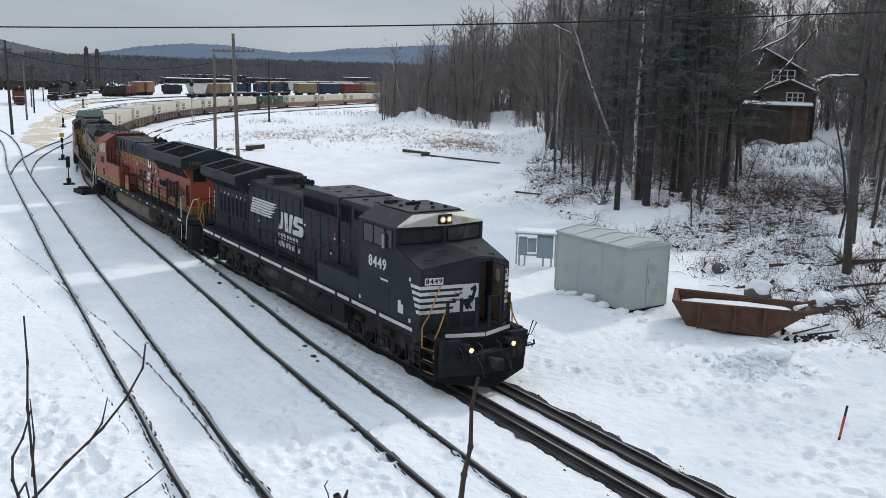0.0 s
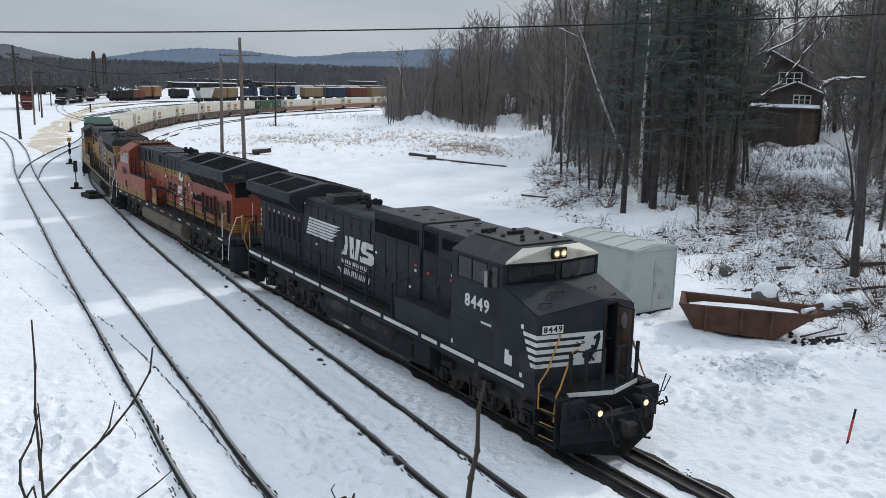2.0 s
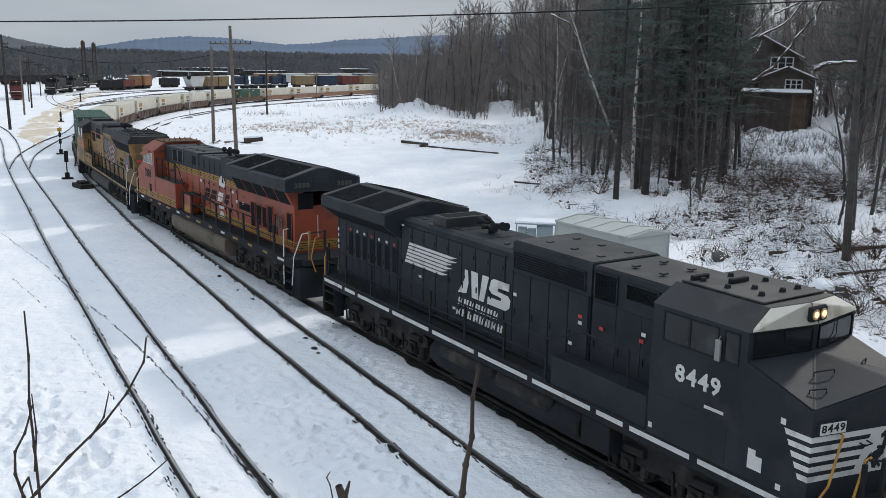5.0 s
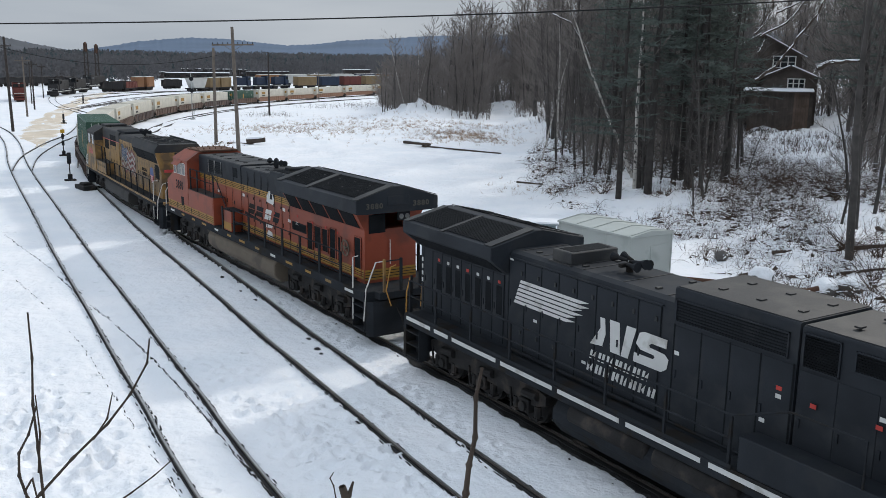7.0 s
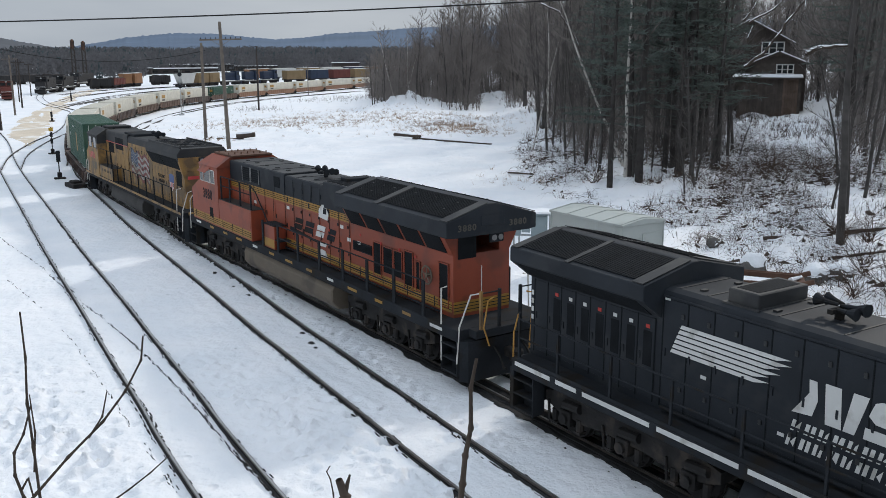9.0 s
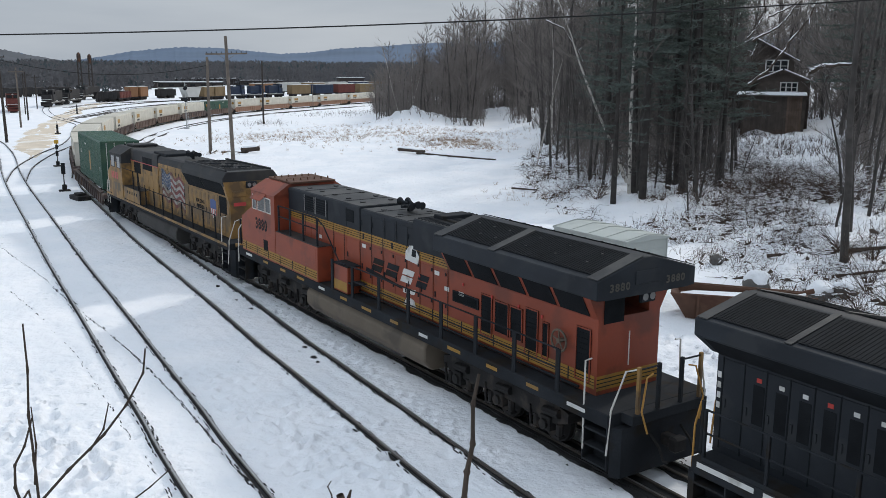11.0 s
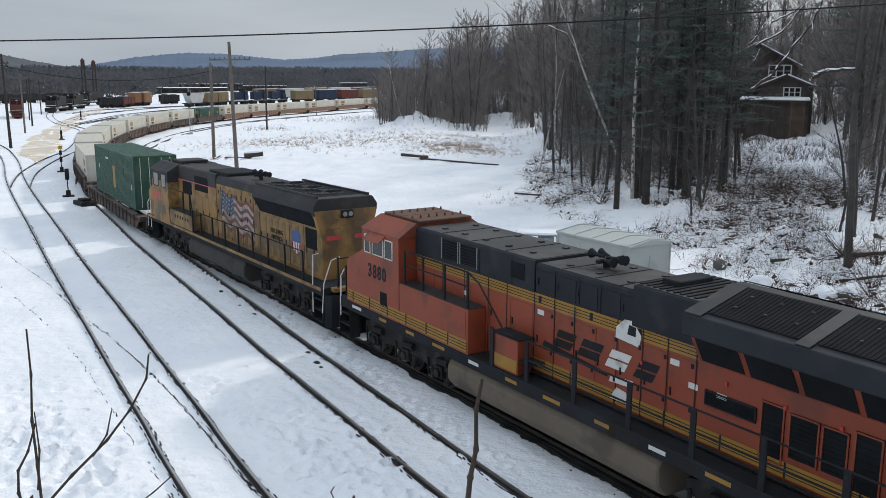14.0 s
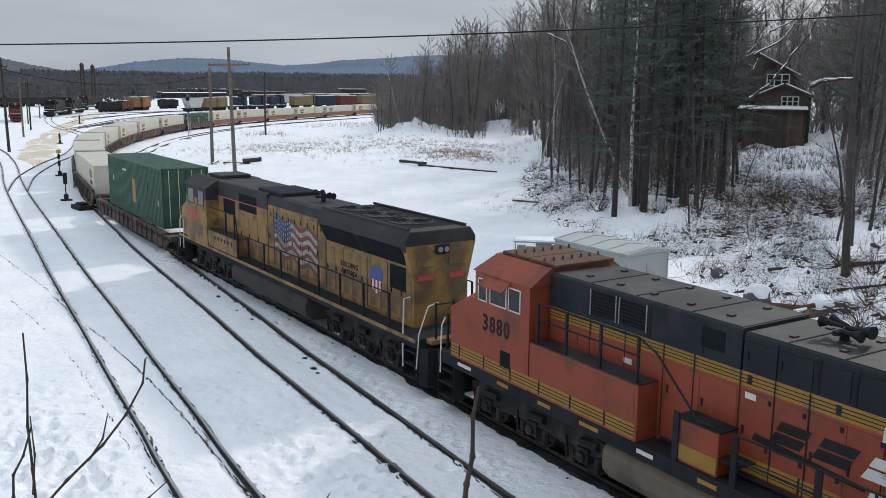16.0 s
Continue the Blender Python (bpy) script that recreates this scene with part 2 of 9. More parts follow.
def yard_fall(y, x=None):
    """The tracks fall gently away from the bridge; the field beside them lies a little higher."""
    z = lerp(FALL, max(30.0, y))
    if x is not None:
        z += (-0.018 * min(170.0, max(0.0, y - 60)) - z) * smooth(6, 18, x - lerp(CURVE_TABLE, y))
    return z


FOOT = ((-60, 12), (8, 12.3), (14, 13.2), (22, 15.3), (27, 17.0), (35, 19.2), (41, 21.6), (50, 25.7), (64, 36), (88, 54), (150, 92), (210, 118), (400, 250), (1000, 900), (5000, 6000))
HUMPS = ((99, 151, .9, 13), (63.5, 128.5, 2.6, 4.5), (58, 124, .7, 6), (70, 130, .6, 6), (52, 122, 0.6, 14), (78, 132, .6, 8), (44, 100, 0.7, 16), (30, 62, 0.5, 9), (12.6, 15.6, 0.35, 1.1), (11.6, 14.9, 0.3, 0.8), (8.7, 24.5, 0.22, 1.0), (8.8, 22.6, 0.2, 0.8), (10.2, 20.2, 0.2, 0.9), (9.0, 15.4, 0.2, 0.75), (8.3, 15.9, 0.14, 0.6), (9.7, 15.7, 0.12, 0.6))


MID_X = ((-10, -4.35), (4, -4.05), (26, -3.17), (60, -.9))


def footprints():
    """Small pits left by boots, along wandering lines, kept by half-metre cells."""
    q, cells = random.Random(12), {}
    lines = [((-12.5, 24), (-10.5, 21)), ((-13, 27), (-10, 25.5)), ((-11.5, 22), (-10.2, 17.5)), ((-12, 20.5), (-9.8, 16)), ((-6.4, 24), (-5.2, 12)), ((-6.2, 21), (-4.9, 11)), ((-9.2, 26), (-4.6, 22)),
             ((-6.8, 18.5), (-4.8, 18)), ((-6.6, 20), (-5, 19.2)), ((-6.3, 30), (-5.4, 40)), ((-5.6, 45), (-4, 56)), ((-11, 40), (-9.6, 33)), ((-2.1, 14), (-2.0, 30)), ((-1.9, 30), (-1.7, 48)),
             ((2.4, 22), (5.6, 8)), ((2.8, 20), (6.6, 9.5)), ((3.6, 24), (7.6, 12)), ((4.2, 18), (8.8, 10.5)), ((5.2, 26), (8.6, 18)), ((6.4, 22), (9.4, 14)), ((3.2, 16), (9.0, 13.4)), ((7, 30), (9, 26)), ((2.2, 30), (4.2, 20)), ((7.4, 17.6), (10.6, 12.4)), ((4.6, 13.2), (8.4, 16)), ((6.2, 12), (9.6, 9.6)), ((2.0, 12), (4.4, 6.6))]
    for (x0, y0), (x1, y1) in lines:
        n = int(math.hypot(x1 - x0, y1 - y0) / .36)
        d = Vector((x1 - x0, y1 - y0)).normalized()
        for i in range(n):
            k = i / n
            o = .12 * (1 if i % 2 else -1) + .35 * math.sin(k * 5 + x0)
            x, y = x0 + (x1 - x0) * k + d.y * o + q.gauss(0, .05), y0 + (y1 - y0) * k - d.x * o + q.gauss(0, .05)
            cells.setdefault((int(x * 2), int(y * 2)), []).append((x, y, q.uniform(.12, .2), q.uniform(.07, .13)))
    for cx, cy, sx, sy, n in ((-11.2, 19.5, .9, 2.6, 170), (-5.6, 17.5, .8, 2.5, 90), (7.6, 14.5, 1.6, 2.6, 110), (9.2, 16.0, .9, .9, 60), (5, 11, 1.6, 2.2, 70)):
        for _ in range(n):
            x, y = q.gauss(cx, sx), q.gauss(cy, sy)
            cells.setdefault((int(x * 2), int(y * 2)), []).append((x, y, q.uniform(.12, .26), q.uniform(.05, .13)))
    return cells


PITS = footprints()


# rails of an old track under the snow: (y, x) along each
GROOVES = (((5, -9.5), (17.2, -9.36), (22.1, -9.24), (26.7, -9.12), (29.1, -9.17), (34.3, -9.4), (40.6, -9.81), (52, -10.4), (70, -11.6)),
           ((5, -7.95), (16.9, -7.7), (20.6, -7.59), (24.5, -7.56), (28.5, -7.67), (35.4, -8.0), (39.6, -8.04), (44.5, -8.35), (49.9, -8.67), (58, -9.0), (76, -10.3)))


def ground_z(x, y):
    z = yard_fall(y, x) - 0.12
    d = (x - lerp(FOOT, y)) * 0.8
    if d > 0:
        z += 0.9 * smooth(0, 7, d) + 3.2 * smooth(4, 60, d) + 7.0 * smooth(50, 260, d)
    far = smooth(3.0, 9.0, x) + smooth(-11, -16, x)
    z += noise.noise((x * 0.35, y * 0.35, 0)) * (0.015 + 0.09 * far) + noise.noise((x * 1.3, y * 1.3, 4)) * (0.012 + 0.05 * far)
    if d > 0:
        z += noise.noise((x * 0.5, y * 0.5, 9)) * 0.38 * smooth(0, 3, d) + noise.noise((x * 1.7, y * 1.7, 2)) * 0.19 * smooth(0, 3, d) + noise.noise((x * 3.6, y * 3.6, 12)) * 0.07 * smooth(0, 3, d)
    if -16 < x < 13 and 4 < y < 60:
        z += .034 * noise.noise((x * 3.6, y * .16, 1)) * smooth(-2.1, -1.3, -abs(x - lerp(MID_X, y)))
        z += .022 * noise.noise((x * 4.2, y * 4.2, 6)) * (1.0 if x > 1.5 or x < -4.6 else .35)
        if x < -7 and y > 12:
            for line in GROOVES:
                z -= .07 * math.exp(-((x - lerp(line, y)) / .11) ** 2) * (.6 + .4 * noise.noise((0, y * .5, 3)))
        cx, cy = int(x * 2), int(y * 2)
        for i in (-1, 0, 1):
            for j in (-1, 0, 1):
                for px, py, r, deep in PITS.get((cx + i, cy + j), ()):
                    q = ((x - px) ** 2 + (y - py) ** 2) / (r * r)
                    if q < 4:
                        z += deep * (.45 * math.exp(-(q - 1.6) ** 2 * 1.5) - math.exp(-q * 1.6))
    if 14 < x < 80 and 50 < y < 150:
        z += .3 * noise.noise((x * .13, y * .13, 21)) * smooth(14, 24, x) + (.17 * noise.noise((x * .45, y * .45, 22)) + .09 * noise.noise((x * 1.1, y * 1.1, 23))) * smooth(12, 22, x)
    for cx, cy, h, r in HUMPS:
        q = ((x - cx) ** 2 + (y - cy) ** 2) / (r * r)
        if q < 6:
            z += h * math.exp(-q) * (1 + 0.5 * noise.noise((x * 0.8, y * 0.8, 7)))
    return z


def build_ground():
    radii, r = [0.0], 3.0
    while r < 4000:
        radii.append(r)
        r *= 1.013 if r < 15 else 1.0042 if r < 34 else 1.008 if r < 60 else 1.013 if r < 160 else 1.05
    angles = []
    a = -180.0
    while a < 180:
        angles.append(a)
        a += 0.22 if -2 < a < 64 else 4.0
    k = len(angles)
    verts = [(EYE[0], EYE[1], ground_z(EYE[0], EYE[1]))]
    for r in radii[1:]:
        for a in angles:
            x, y = EYE[0] + r * math.sin(radians(a)), EYE[1] + r * math.cos(radians(a))
            verts.append((x, y, ground_z(x, y)))
    faces = [(0, 1 + (i + 1) % k, 1 + i) for i in range(k)]
    for j in range(len(radii) - 2):
        p, q = 1 + j * k, 1 + (j + 1) * k
        faces += [(p + i, p + (i + 1) % k, q + (i + 1) % k, q + i) for i in range(k)]
    tagged(raw("ground", verts, faces, SNOW, smooth=True), "snow-covered ground with footprints and ploughed ridges", "ground", kind="structure")


build_ground()

# unseen overpass under the holder, added to block sky light from behind the view
deck = tagged(thing("overpass", "unseen plain concrete overpass deck added to block sky light", "bridge"), kind="structure")
CONCRETE = mat("weathered_concrete", (0.30, 0.29, 0.27), 0.9, 0, 0.2, 0.5, 12, 0.2, (0.2, 0.19, 0.18), 0.4, 0.6)
part("deck_slab", shape((box, (-45, -13, 6.1), (60, -1.0, 7.25), .05)), CONCRETE, deck)
part("pier", shape((box, (-13, -10, -1), (-12, -3, 6.1), .05)), CONCRETE, deck)
part("pier", shape((box, (5, -10, -1), (6, -3, 6.1), .05)), CONCRETE, deck)


# ---- tracks ----
def bulge(y):
    return -.2 * smooth(14, 36, y) * (1 - smooth(58, 85, y))


def main_line(u):
    """The point and heading (from +y towards +x) of the main track, u metres along it."""
    if u < CURVE_Y:
        return Vector((bulge(u), u, yard_fall(u))), 0.0
    a = (u - CURVE_Y) / CURVE_R
    y = CURVE_Y + CURVE_R * math.sin(a)
    return Vector((CURVE_R * (1 - math.cos(a)) + bulge(y), y, yard_fall(y))), a


def spline(points, step=1.0):
    """Points at even steps along a smooth line through the given (x, y)."""
    p = [Vector(q) for q in points]
    p = [2 * p[0] - p[1]] + p + [2 * p[-1] - p[-2]]
    out = []
    for a, b, c, d in zip(p, p[1:], p[2:], p[3:]):
        n = max(1, round((c - b).length / step))
        for i in range(n):
            t = i / n
            out.append(0.5 * (2 * b + (c - a) * t + (2 * a - 5 * b + 4 * c - d) * t * t + (3 * b - a - 3 * c + d) * t ** 3))
    out.append(p[-2])
    return out


def sweep(line, profile, lift=0.0, wander=0.0, seed=0.0):
    """Verts and faces of a profile (across, up) drawn along a line of (x, y)."""
    verts, faces, k = [], [], len(profile)
    for i, p in enumerate(line):
        d = (line[min(i + 1, len(line) - 1)] - line[max(i - 1, 0)]).normalized()
        side = Vector((d.y, -d.x))
        for j, (o, h) in enumerate(profile):
            if wander:
                o += wander * noise.noise((p.x * 2.1 + j * 5.3 + seed, p.y * 2.1, seed))
            q = p + side * o
            verts.append((q.x, q.y, yard_fall(p.y) + h + lift))
        if i:
            a, b = (i - 1) * k, i * k
            faces += [(a + j, a + (j + 1) % k, b + (j + 1) % k, b + j) for j in range(k)]
    return verts, faces


RAIL_FORM = ((-0.07, -0.17), (-0.07, -0.155), (-0.012, -0.13), (-0.012, -0.045), (-0.036, -0.035), (-0.036, -0.004), (0.036, -0.004), (0.036, -0.035), (0.012, -0.045), (0.012, -0.13), (0.07, -0.155), (0.07, -0.17))


def shifted(form, dx, dz=0.0):
    return tuple((o + dx, h + dz) for o, h in form)


def track(line, label, sink=0.0, strip=0.065, shiny=True):
    t = thing("railway_track", label, "track", group="yard tracks")
    t["kind"] = "structure"
    for s in (-0.7525, 0.7525):
        raw("rail", *sweep(line, shifted(RAIL_FORM, s, -sink)), RAIL, t)
        if shiny:
            raw("rail_head", *sweep(line, ((s - 0.025, -0.003), (s + 0.025, -0.003), (s + 0.025, 0.002), (s - 0.025, 0.002))), RAIL_TOP, t)
        # dark strip for thawed wet ballast, with the rail's shadow painted in
        if strip:
            raw("melted_edge", *sweep(line, ((s - strip, -0.13), (s + strip, -0.13), (s + strip * 0.8, -0.075), (s - strip * 0.8, -0.075)), 0, strip * 0.22, s), BALLAST, t)
    return t


main_points = [main_line(u)[0].xy for u in range(-60, 58)] + [main_line(58 + 2 * i)[0].xy for i in range(0, 130)]
MID = ((-4.7, -40), (-4.35, -10), (-4.05, 4), (-3.79, 13), (-3.58, 17.5), (-3.36, 22), (-3.17, 26), (-2.26, 38.6), (-1.58, 47.6), (-0.85, 55.1), (0.12, 65.9), (1.17, 75.1), (2.73, 84.2), (4.27, 91.4))
LEFT = ((-10.2, -40), (-9.2, -5), (-8.4, 15.5), (-8.05, 21), (-7.75, 26), (-7.26, 33.2), (-6.57, 43.1), (-5.49, 56.7), (-4.06, 75.1), (-2.76, 89.3), (-1.04, 104.5), (0.13, 117.4), (1.06, 134.1), (0.96, 161.7), (0.0, 200.0), (-3.0, 260.0))
CROSS = ((-4.46, 70.0), (-4.02, 76.6), (-2.94, 83.7), (-0.68, 94.4), (3.52, 108.5), (7.79, 120.4), (11.67, 135.1), (13.85, 145.4), (16.97, 159.9), (19.65, 173.2), (21.6, 208.0), (26.0, 245.0), (29.0, 262.0))
INNER = ((1.55, 80.2), (5.07, 96.5), (10.6, 109.5), (16.62, 119.4), (22.02, 132.1), (30.89, 150.0), (43.28, 168.8), (57.0, 186.0), (76.0, 205.0), (110.0, 232.0))
track(main_points, "dark steel main track cleared of snow by trains")
track(spline(MID), "snow-packed siding track with exposed rails")
track(spline(LEFT), "rusty yard track in trampled snow")
buried = tagged(thing("railway_track", "yard track almost buried in snow", "track", group="yard tracks"), kind="structure")
patchy = random.Random(3)
def clods(line, offset, chance, near, far, size, thin=.42):
    """Lumps of dirt and thawed rail head along one rail."""
    verts, faces = [], []
    for a, b in zip(line, line[1:]):
        if not near < a.y < far or patchy.random() > chance * (.35 + .9 * (noise.noise((a.y * .35, offset, 3)) > -.15)):
            continue
        d = (b - a).normalized()
        c = a + Vector((d.y, -d.x)) * (offset + patchy.gauss(0, .02))
        z = ground_z(c.x, c.y)
        k, l, w, h = len(verts), patchy.uniform(.5, 1.6) * size, patchy.uniform(.5, 1.2) * size * thin, patchy.uniform(.01, .04)
        for e, f in ((-1, -1), (1, -1), (1, 1), (-1, 1)):
            p = c + d * e * l + Vector((d.y, -d.x)) * f * w * patchy.uniform(.6, 1.2)
            verts.append((p.x, p.y, ground_z(p.x, p.y) - .02))
        verts.append((c.x, c.y, z + h))
        faces += [(k + j, k + (j + 1) % 4, k + 4) for j in range(4)]
    return verts, faces


for line, much, thick in ((GROOVES[0], .28, .15), (GROOVES[1], .85, .19)):
    rail_line = spline([(x, y) for y, x in line], 0.09)
    raw("dirt_line", *clods(rail_line, 0, much, 12, 90, thick, .17), BALLAST, buried)
# dirt thrown up beside the used rails
mid_line, left_line = spline(MID, .12), spline(LEFT, .12)
for line, offsets, much, size in ((mid_line, (-.85, -.66, .66, .86), .4, .15), (left_line, (-.86, -.65, .66, .86), .3, .16)):
    for o in offsets:
        raw("dirt_line", *clods(line, o, much, 4, 58, size, .2), BALLAST, buried)
track([p for p in spline(CROSS) if p.y > 80], "yard track curving away through the snow", 0.0, 0.05)
raw("dirt_line", *clods(spline(CROSS, .12), .75, .5, 64, 82, .16, .2), BALLAST, buried)
track(spline(INNER), "siding on the inside of the curve in snow", 0.01, 0.06)
# dark melted holes in the trampled snow
for x, y, r in ((-2.47, 29.7, .09), (-2.5, 31.2, .06), (-2.75, 24.2, .08), (-2.92, 23.15, .1), (-3.0, 22.7, .06), (-2.35, 33.8, .07)):
    hole = bmesh.new()
    prism(hole, [(x + r * math.cos(i * math.tau / 9) * (1 + .3 * math.sin(i * 2.3 + y)), y + 1.5 * r * math.sin(i * math.tau / 9)) for i in range(9)], "z", ground_z(x, y) - .06, ground_z(x, y) + .012)
    part("dirt_patch", hole, BALLAST, buried)
# stones and slush beside the main track
beside = [Vector((0, 4 + .12 * i)) for i in range(350)]
for o, much in ((-.96, .5), (-1.08, .22), (-1.3, .08), (1.0, .3), (1.2, .12)):
    raw("dirt_line", *clods(beside, o, much, 4, 45, .07), BALLAST, buried)
# bare ballast and guard rails where the main track nears the bridge
near_line = [Vector((0, -60 + 0.4 * i)) for i in range(0, 205)]
bare = tagged(thing("bare_ballast", "dark wet ballast melted free along the main rails", "ballast"), kind="structure")
for s in (-1, 1):
    raw("ballast_strip", *sweep(near_line, ((s * 0.62 - 0.3, -0.16), (s * 0.62 + 0.3, -0.16), (s * 0.62 + 0.27, -0.07), (s * 0.62 - 0.27, -0.07)), 0, 0.12, s * 3.0), BALLAST, bare)
    raw("guard_rail", *sweep(near_line, shifted(RAIL_FORM, s * 0.40, -0.01)), RAIL, bare)
shoulder = [Vector((0, -20 + .25 * i)) for i in range(270)]
for o, w, tag in ((-.93, .13, 3.7), (.98, .11, 8.1)):
    raw("ballast_strip", *sweep(shoulder, ((o - w, -.16), (o + w, -.16), (o + w * .7, -.088), (o - w * .7, -.088)), 0, .22, tag), BALLAST, bare)
road_line = spline(((1, 104), (5.2, 127), (9.5, 150), (14.6, 171), (19.5, 190), (27.5, 226), (37, 254), (47, 282), (54, 298)), 0.8)
road_form = ((-3.6, -.30), (-2.6, -.15), (-1.5, -.07), (-.6, -.10), (.6, -.06), (1.6, -.09), (2.6, -.15), (3.6, -.30))
road_verts = []
for i, p in enumerate(road_line):
    d = (road_line[min(i + 1, len(road_line) - 1)] - road_line[max(i - 1, 0)]).normalized()
    swing = 1.6 * noise.noise((p.x * .06, p.y * .06, 8))
    wide = (1.0 + .35 * noise.noise((p.x * .11, p.y * .11, 2))) * (.15 + .85 * smooth(0, 22, i)) * (.2 + .8 * smooth(0, 30, len(road_line) - i))
    for o, h in road_form:
        q = p + Vector((d.y, -d.x)) * (o * wide + swing)
        road_verts.append((q.x, q.y, yard_fall(q.y) + h + .07 * noise.noise((q.x * .9, q.y * .9, 5))))
k = len(road_form)
road_faces = [(i * k + j, i * k + j + 1, i * k + k + j + 1, i * k + k + j) for i in range(len(road_line) - 1) for j in range(k - 1)]
tagged(raw("road", road_verts, road_faces, ROAD, smooth=True), "sanded snow road across the yard", "road", kind="structure")
# leads of the far yard
for points in (((20.6, 190), (26.1, 205), (39.5, 237), (53.2, 257), (69.1, 273), (95, 292)), ((26, 222), (34.8, 245.9), (49.4, 267), (68.2, 287.8), (90, 300)),
               ((33, 258), (43.3, 274.3), (56.9, 284.3), (75.4, 293.7)), ((25, 200), (34.7, 221.7), (48.5, 245), (63.3, 259.5), (90, 280)), ((30, 210), (40, 228), (58, 246), (84, 266))):
    track(spline(points, 3.0), "snow-covered lead of the far yard", 0.0, 0.14, False)


# ---- the train: shared pieces ----
TRAVEL = ((0.0, 0.0), (0.5, 1.21), (1.0, 2.43), (1.5, 3.65), (2.0, 4.88), (2.5, 6.11), (3.0, 7.35), (3.5, 8.6), (4.0, 9.87), (4.5, 11.12), (5.0, 12.4), (5.5, 13.69), (6.0, 14.99), (6.5, 16.29), (7.0, 17.59), (7.5, 18.92), (8.0, 20.28), (8.5, 21.65), (9.0, 23.0), (9.5, 24.36), (10.0, 25.74), (10.5, 27.15), (11.0, 28.56), (11.5, 29.96), (12.0, 31.39), (12.5, 32.84), (13.0, 34.3), (13.5, 35.79), (14.0, 37.27), (14.5, 38.77), (15.0, 40.3), (15.5, 41.84), (16.0, 43.42))
TANK_TAN = mat("dirty_tan_tank", (0.15, 0.122, 0.092), 0.75, 0, 0.2, 0.8, 15, 0.08, (0.09, 0.075, 0.06), 0.4, 0.8)
TANK_GREY = mat("dirty_grey_tank", (0.05, 0.047, 0.044), 0.75, 0, 0.25, 0.8, 15, 0.08, (0.032, 0.03, 0.028), 0.4, 0.8)
GRAB_YELLOW = mat("yellow_grab_iron", (0.42, 0.22, 0.05), 0.5, 0, 0.15, 3, 20, 0)
GRAB_WHITE = mat("white_grab_iron", (0.62, 0.60, 0.56), 0.5, 0, 0.15, 3, 20, 0)
FRAME_BLACK = mat("black_frame_paint", (0.027, 0.030, 0.0345), 0.8, 0, 0.3, 1, 20, 0.1, (0.026, 0.023, 0.02), 0.35, 1.5, gloss=0.08)
CREAM = mat("cream_white_paint", (0.74, 0.71, 0.62), 0.55, 0, 0.1, 1, 20, 0.03, (0.55, 0.5, 0.4), 0.25, 2)
DOOR_BROWN = mat("brown_inner_paint", (0.095, 0.066, 0.05), 0.6, 0, 0.25, 2, 20, 0.04, (0.03, 0.02, 0.016), 0.4, 2)
TAG_RED = mat("red_label", (0.45, 0.05, 0.04), 0.6, 0, 0.1)
RED = mat("red_paint", (0.45, 0.06, 0.06), 0.5, 0, 0.15, 2, 20, 0)
BLUE = mat("blue_paint", (0.05, 0.09, 0.24), 0.5, 0, 0.15, 2, 20, 0)
LIT = glow("lit_lamp", (1.0, 0.60, 0.31), 1.7)
LIT_RIM = mat("warm_lamp_reflector", (0.62, 0.44, 0.24), 0.3, 0.7, 0.1, 3, 30, 0)
LAMP_GLASS = glass("lamp_glass", (0.6, 0.6, 0.6))
CAB_GLASS = mat("cab_glass", (0.014, 0.017, 0.019), 0.1, 0, 0.4, 1.2, 3, 0, (0.04, 0.043, 0.043), 0.3, 1.0, gloss=0.28)
MIRROR = mat("mirror_back", (0.25, 0.25, 0.24), 0.4, 0.3, 0.1)


def ride(u, half=6.5):
    """The pose of a vehicle whose middle is u metres along the main track."""
    a, b = main_line(u - half)[0], main_line(u + half)[0]
    return Matrix.Translation((a + b) / 2) @ (b - a).to_track_quat("Y", "Z").to_matrix().to_4x4()


RIDING, ROLLING, SWINGING = [], [], []


def repeat(ob, places):
    """More parts like ob, sharing its mesh, moved by the given offsets."""
    for p in places:
        c = ob.copy()
        scene.collection.objects.link(c)
        c.location = ob.location + Vector(p)


def side_plane(s, x, y, z):
    """A plane on a vehicle's side: s is -1 or 1."""
    return Matrix(((0, 0, s, s * x), (s, 0, 0, y), (0, 1, 0, z), (0, 0, 0, 1)))


def end_plane(s, x, y, z):
    return Matrix(((-s, 0, 0, x), (0, 0, s, y), (0, 1, 0, z), (0, 0, 0, 1)))


def decal(name, outline, s, x, material, parent, label="", thick=0.004):
    """A flat painted shape (y, z) on a side standing x from the middle."""
    bm = bmesh.new()
    prism(bm, outline, "x", s * x, s * (x + thick))
    return part(name, bm, material, parent, label)


def rect(y0, y1, z0, z1, slant=0.0):
    return [(y0, z0), (y1, z0), (y1 + slant, z1), (y0 + slant, z1)]


WHEEL_R = 0.52


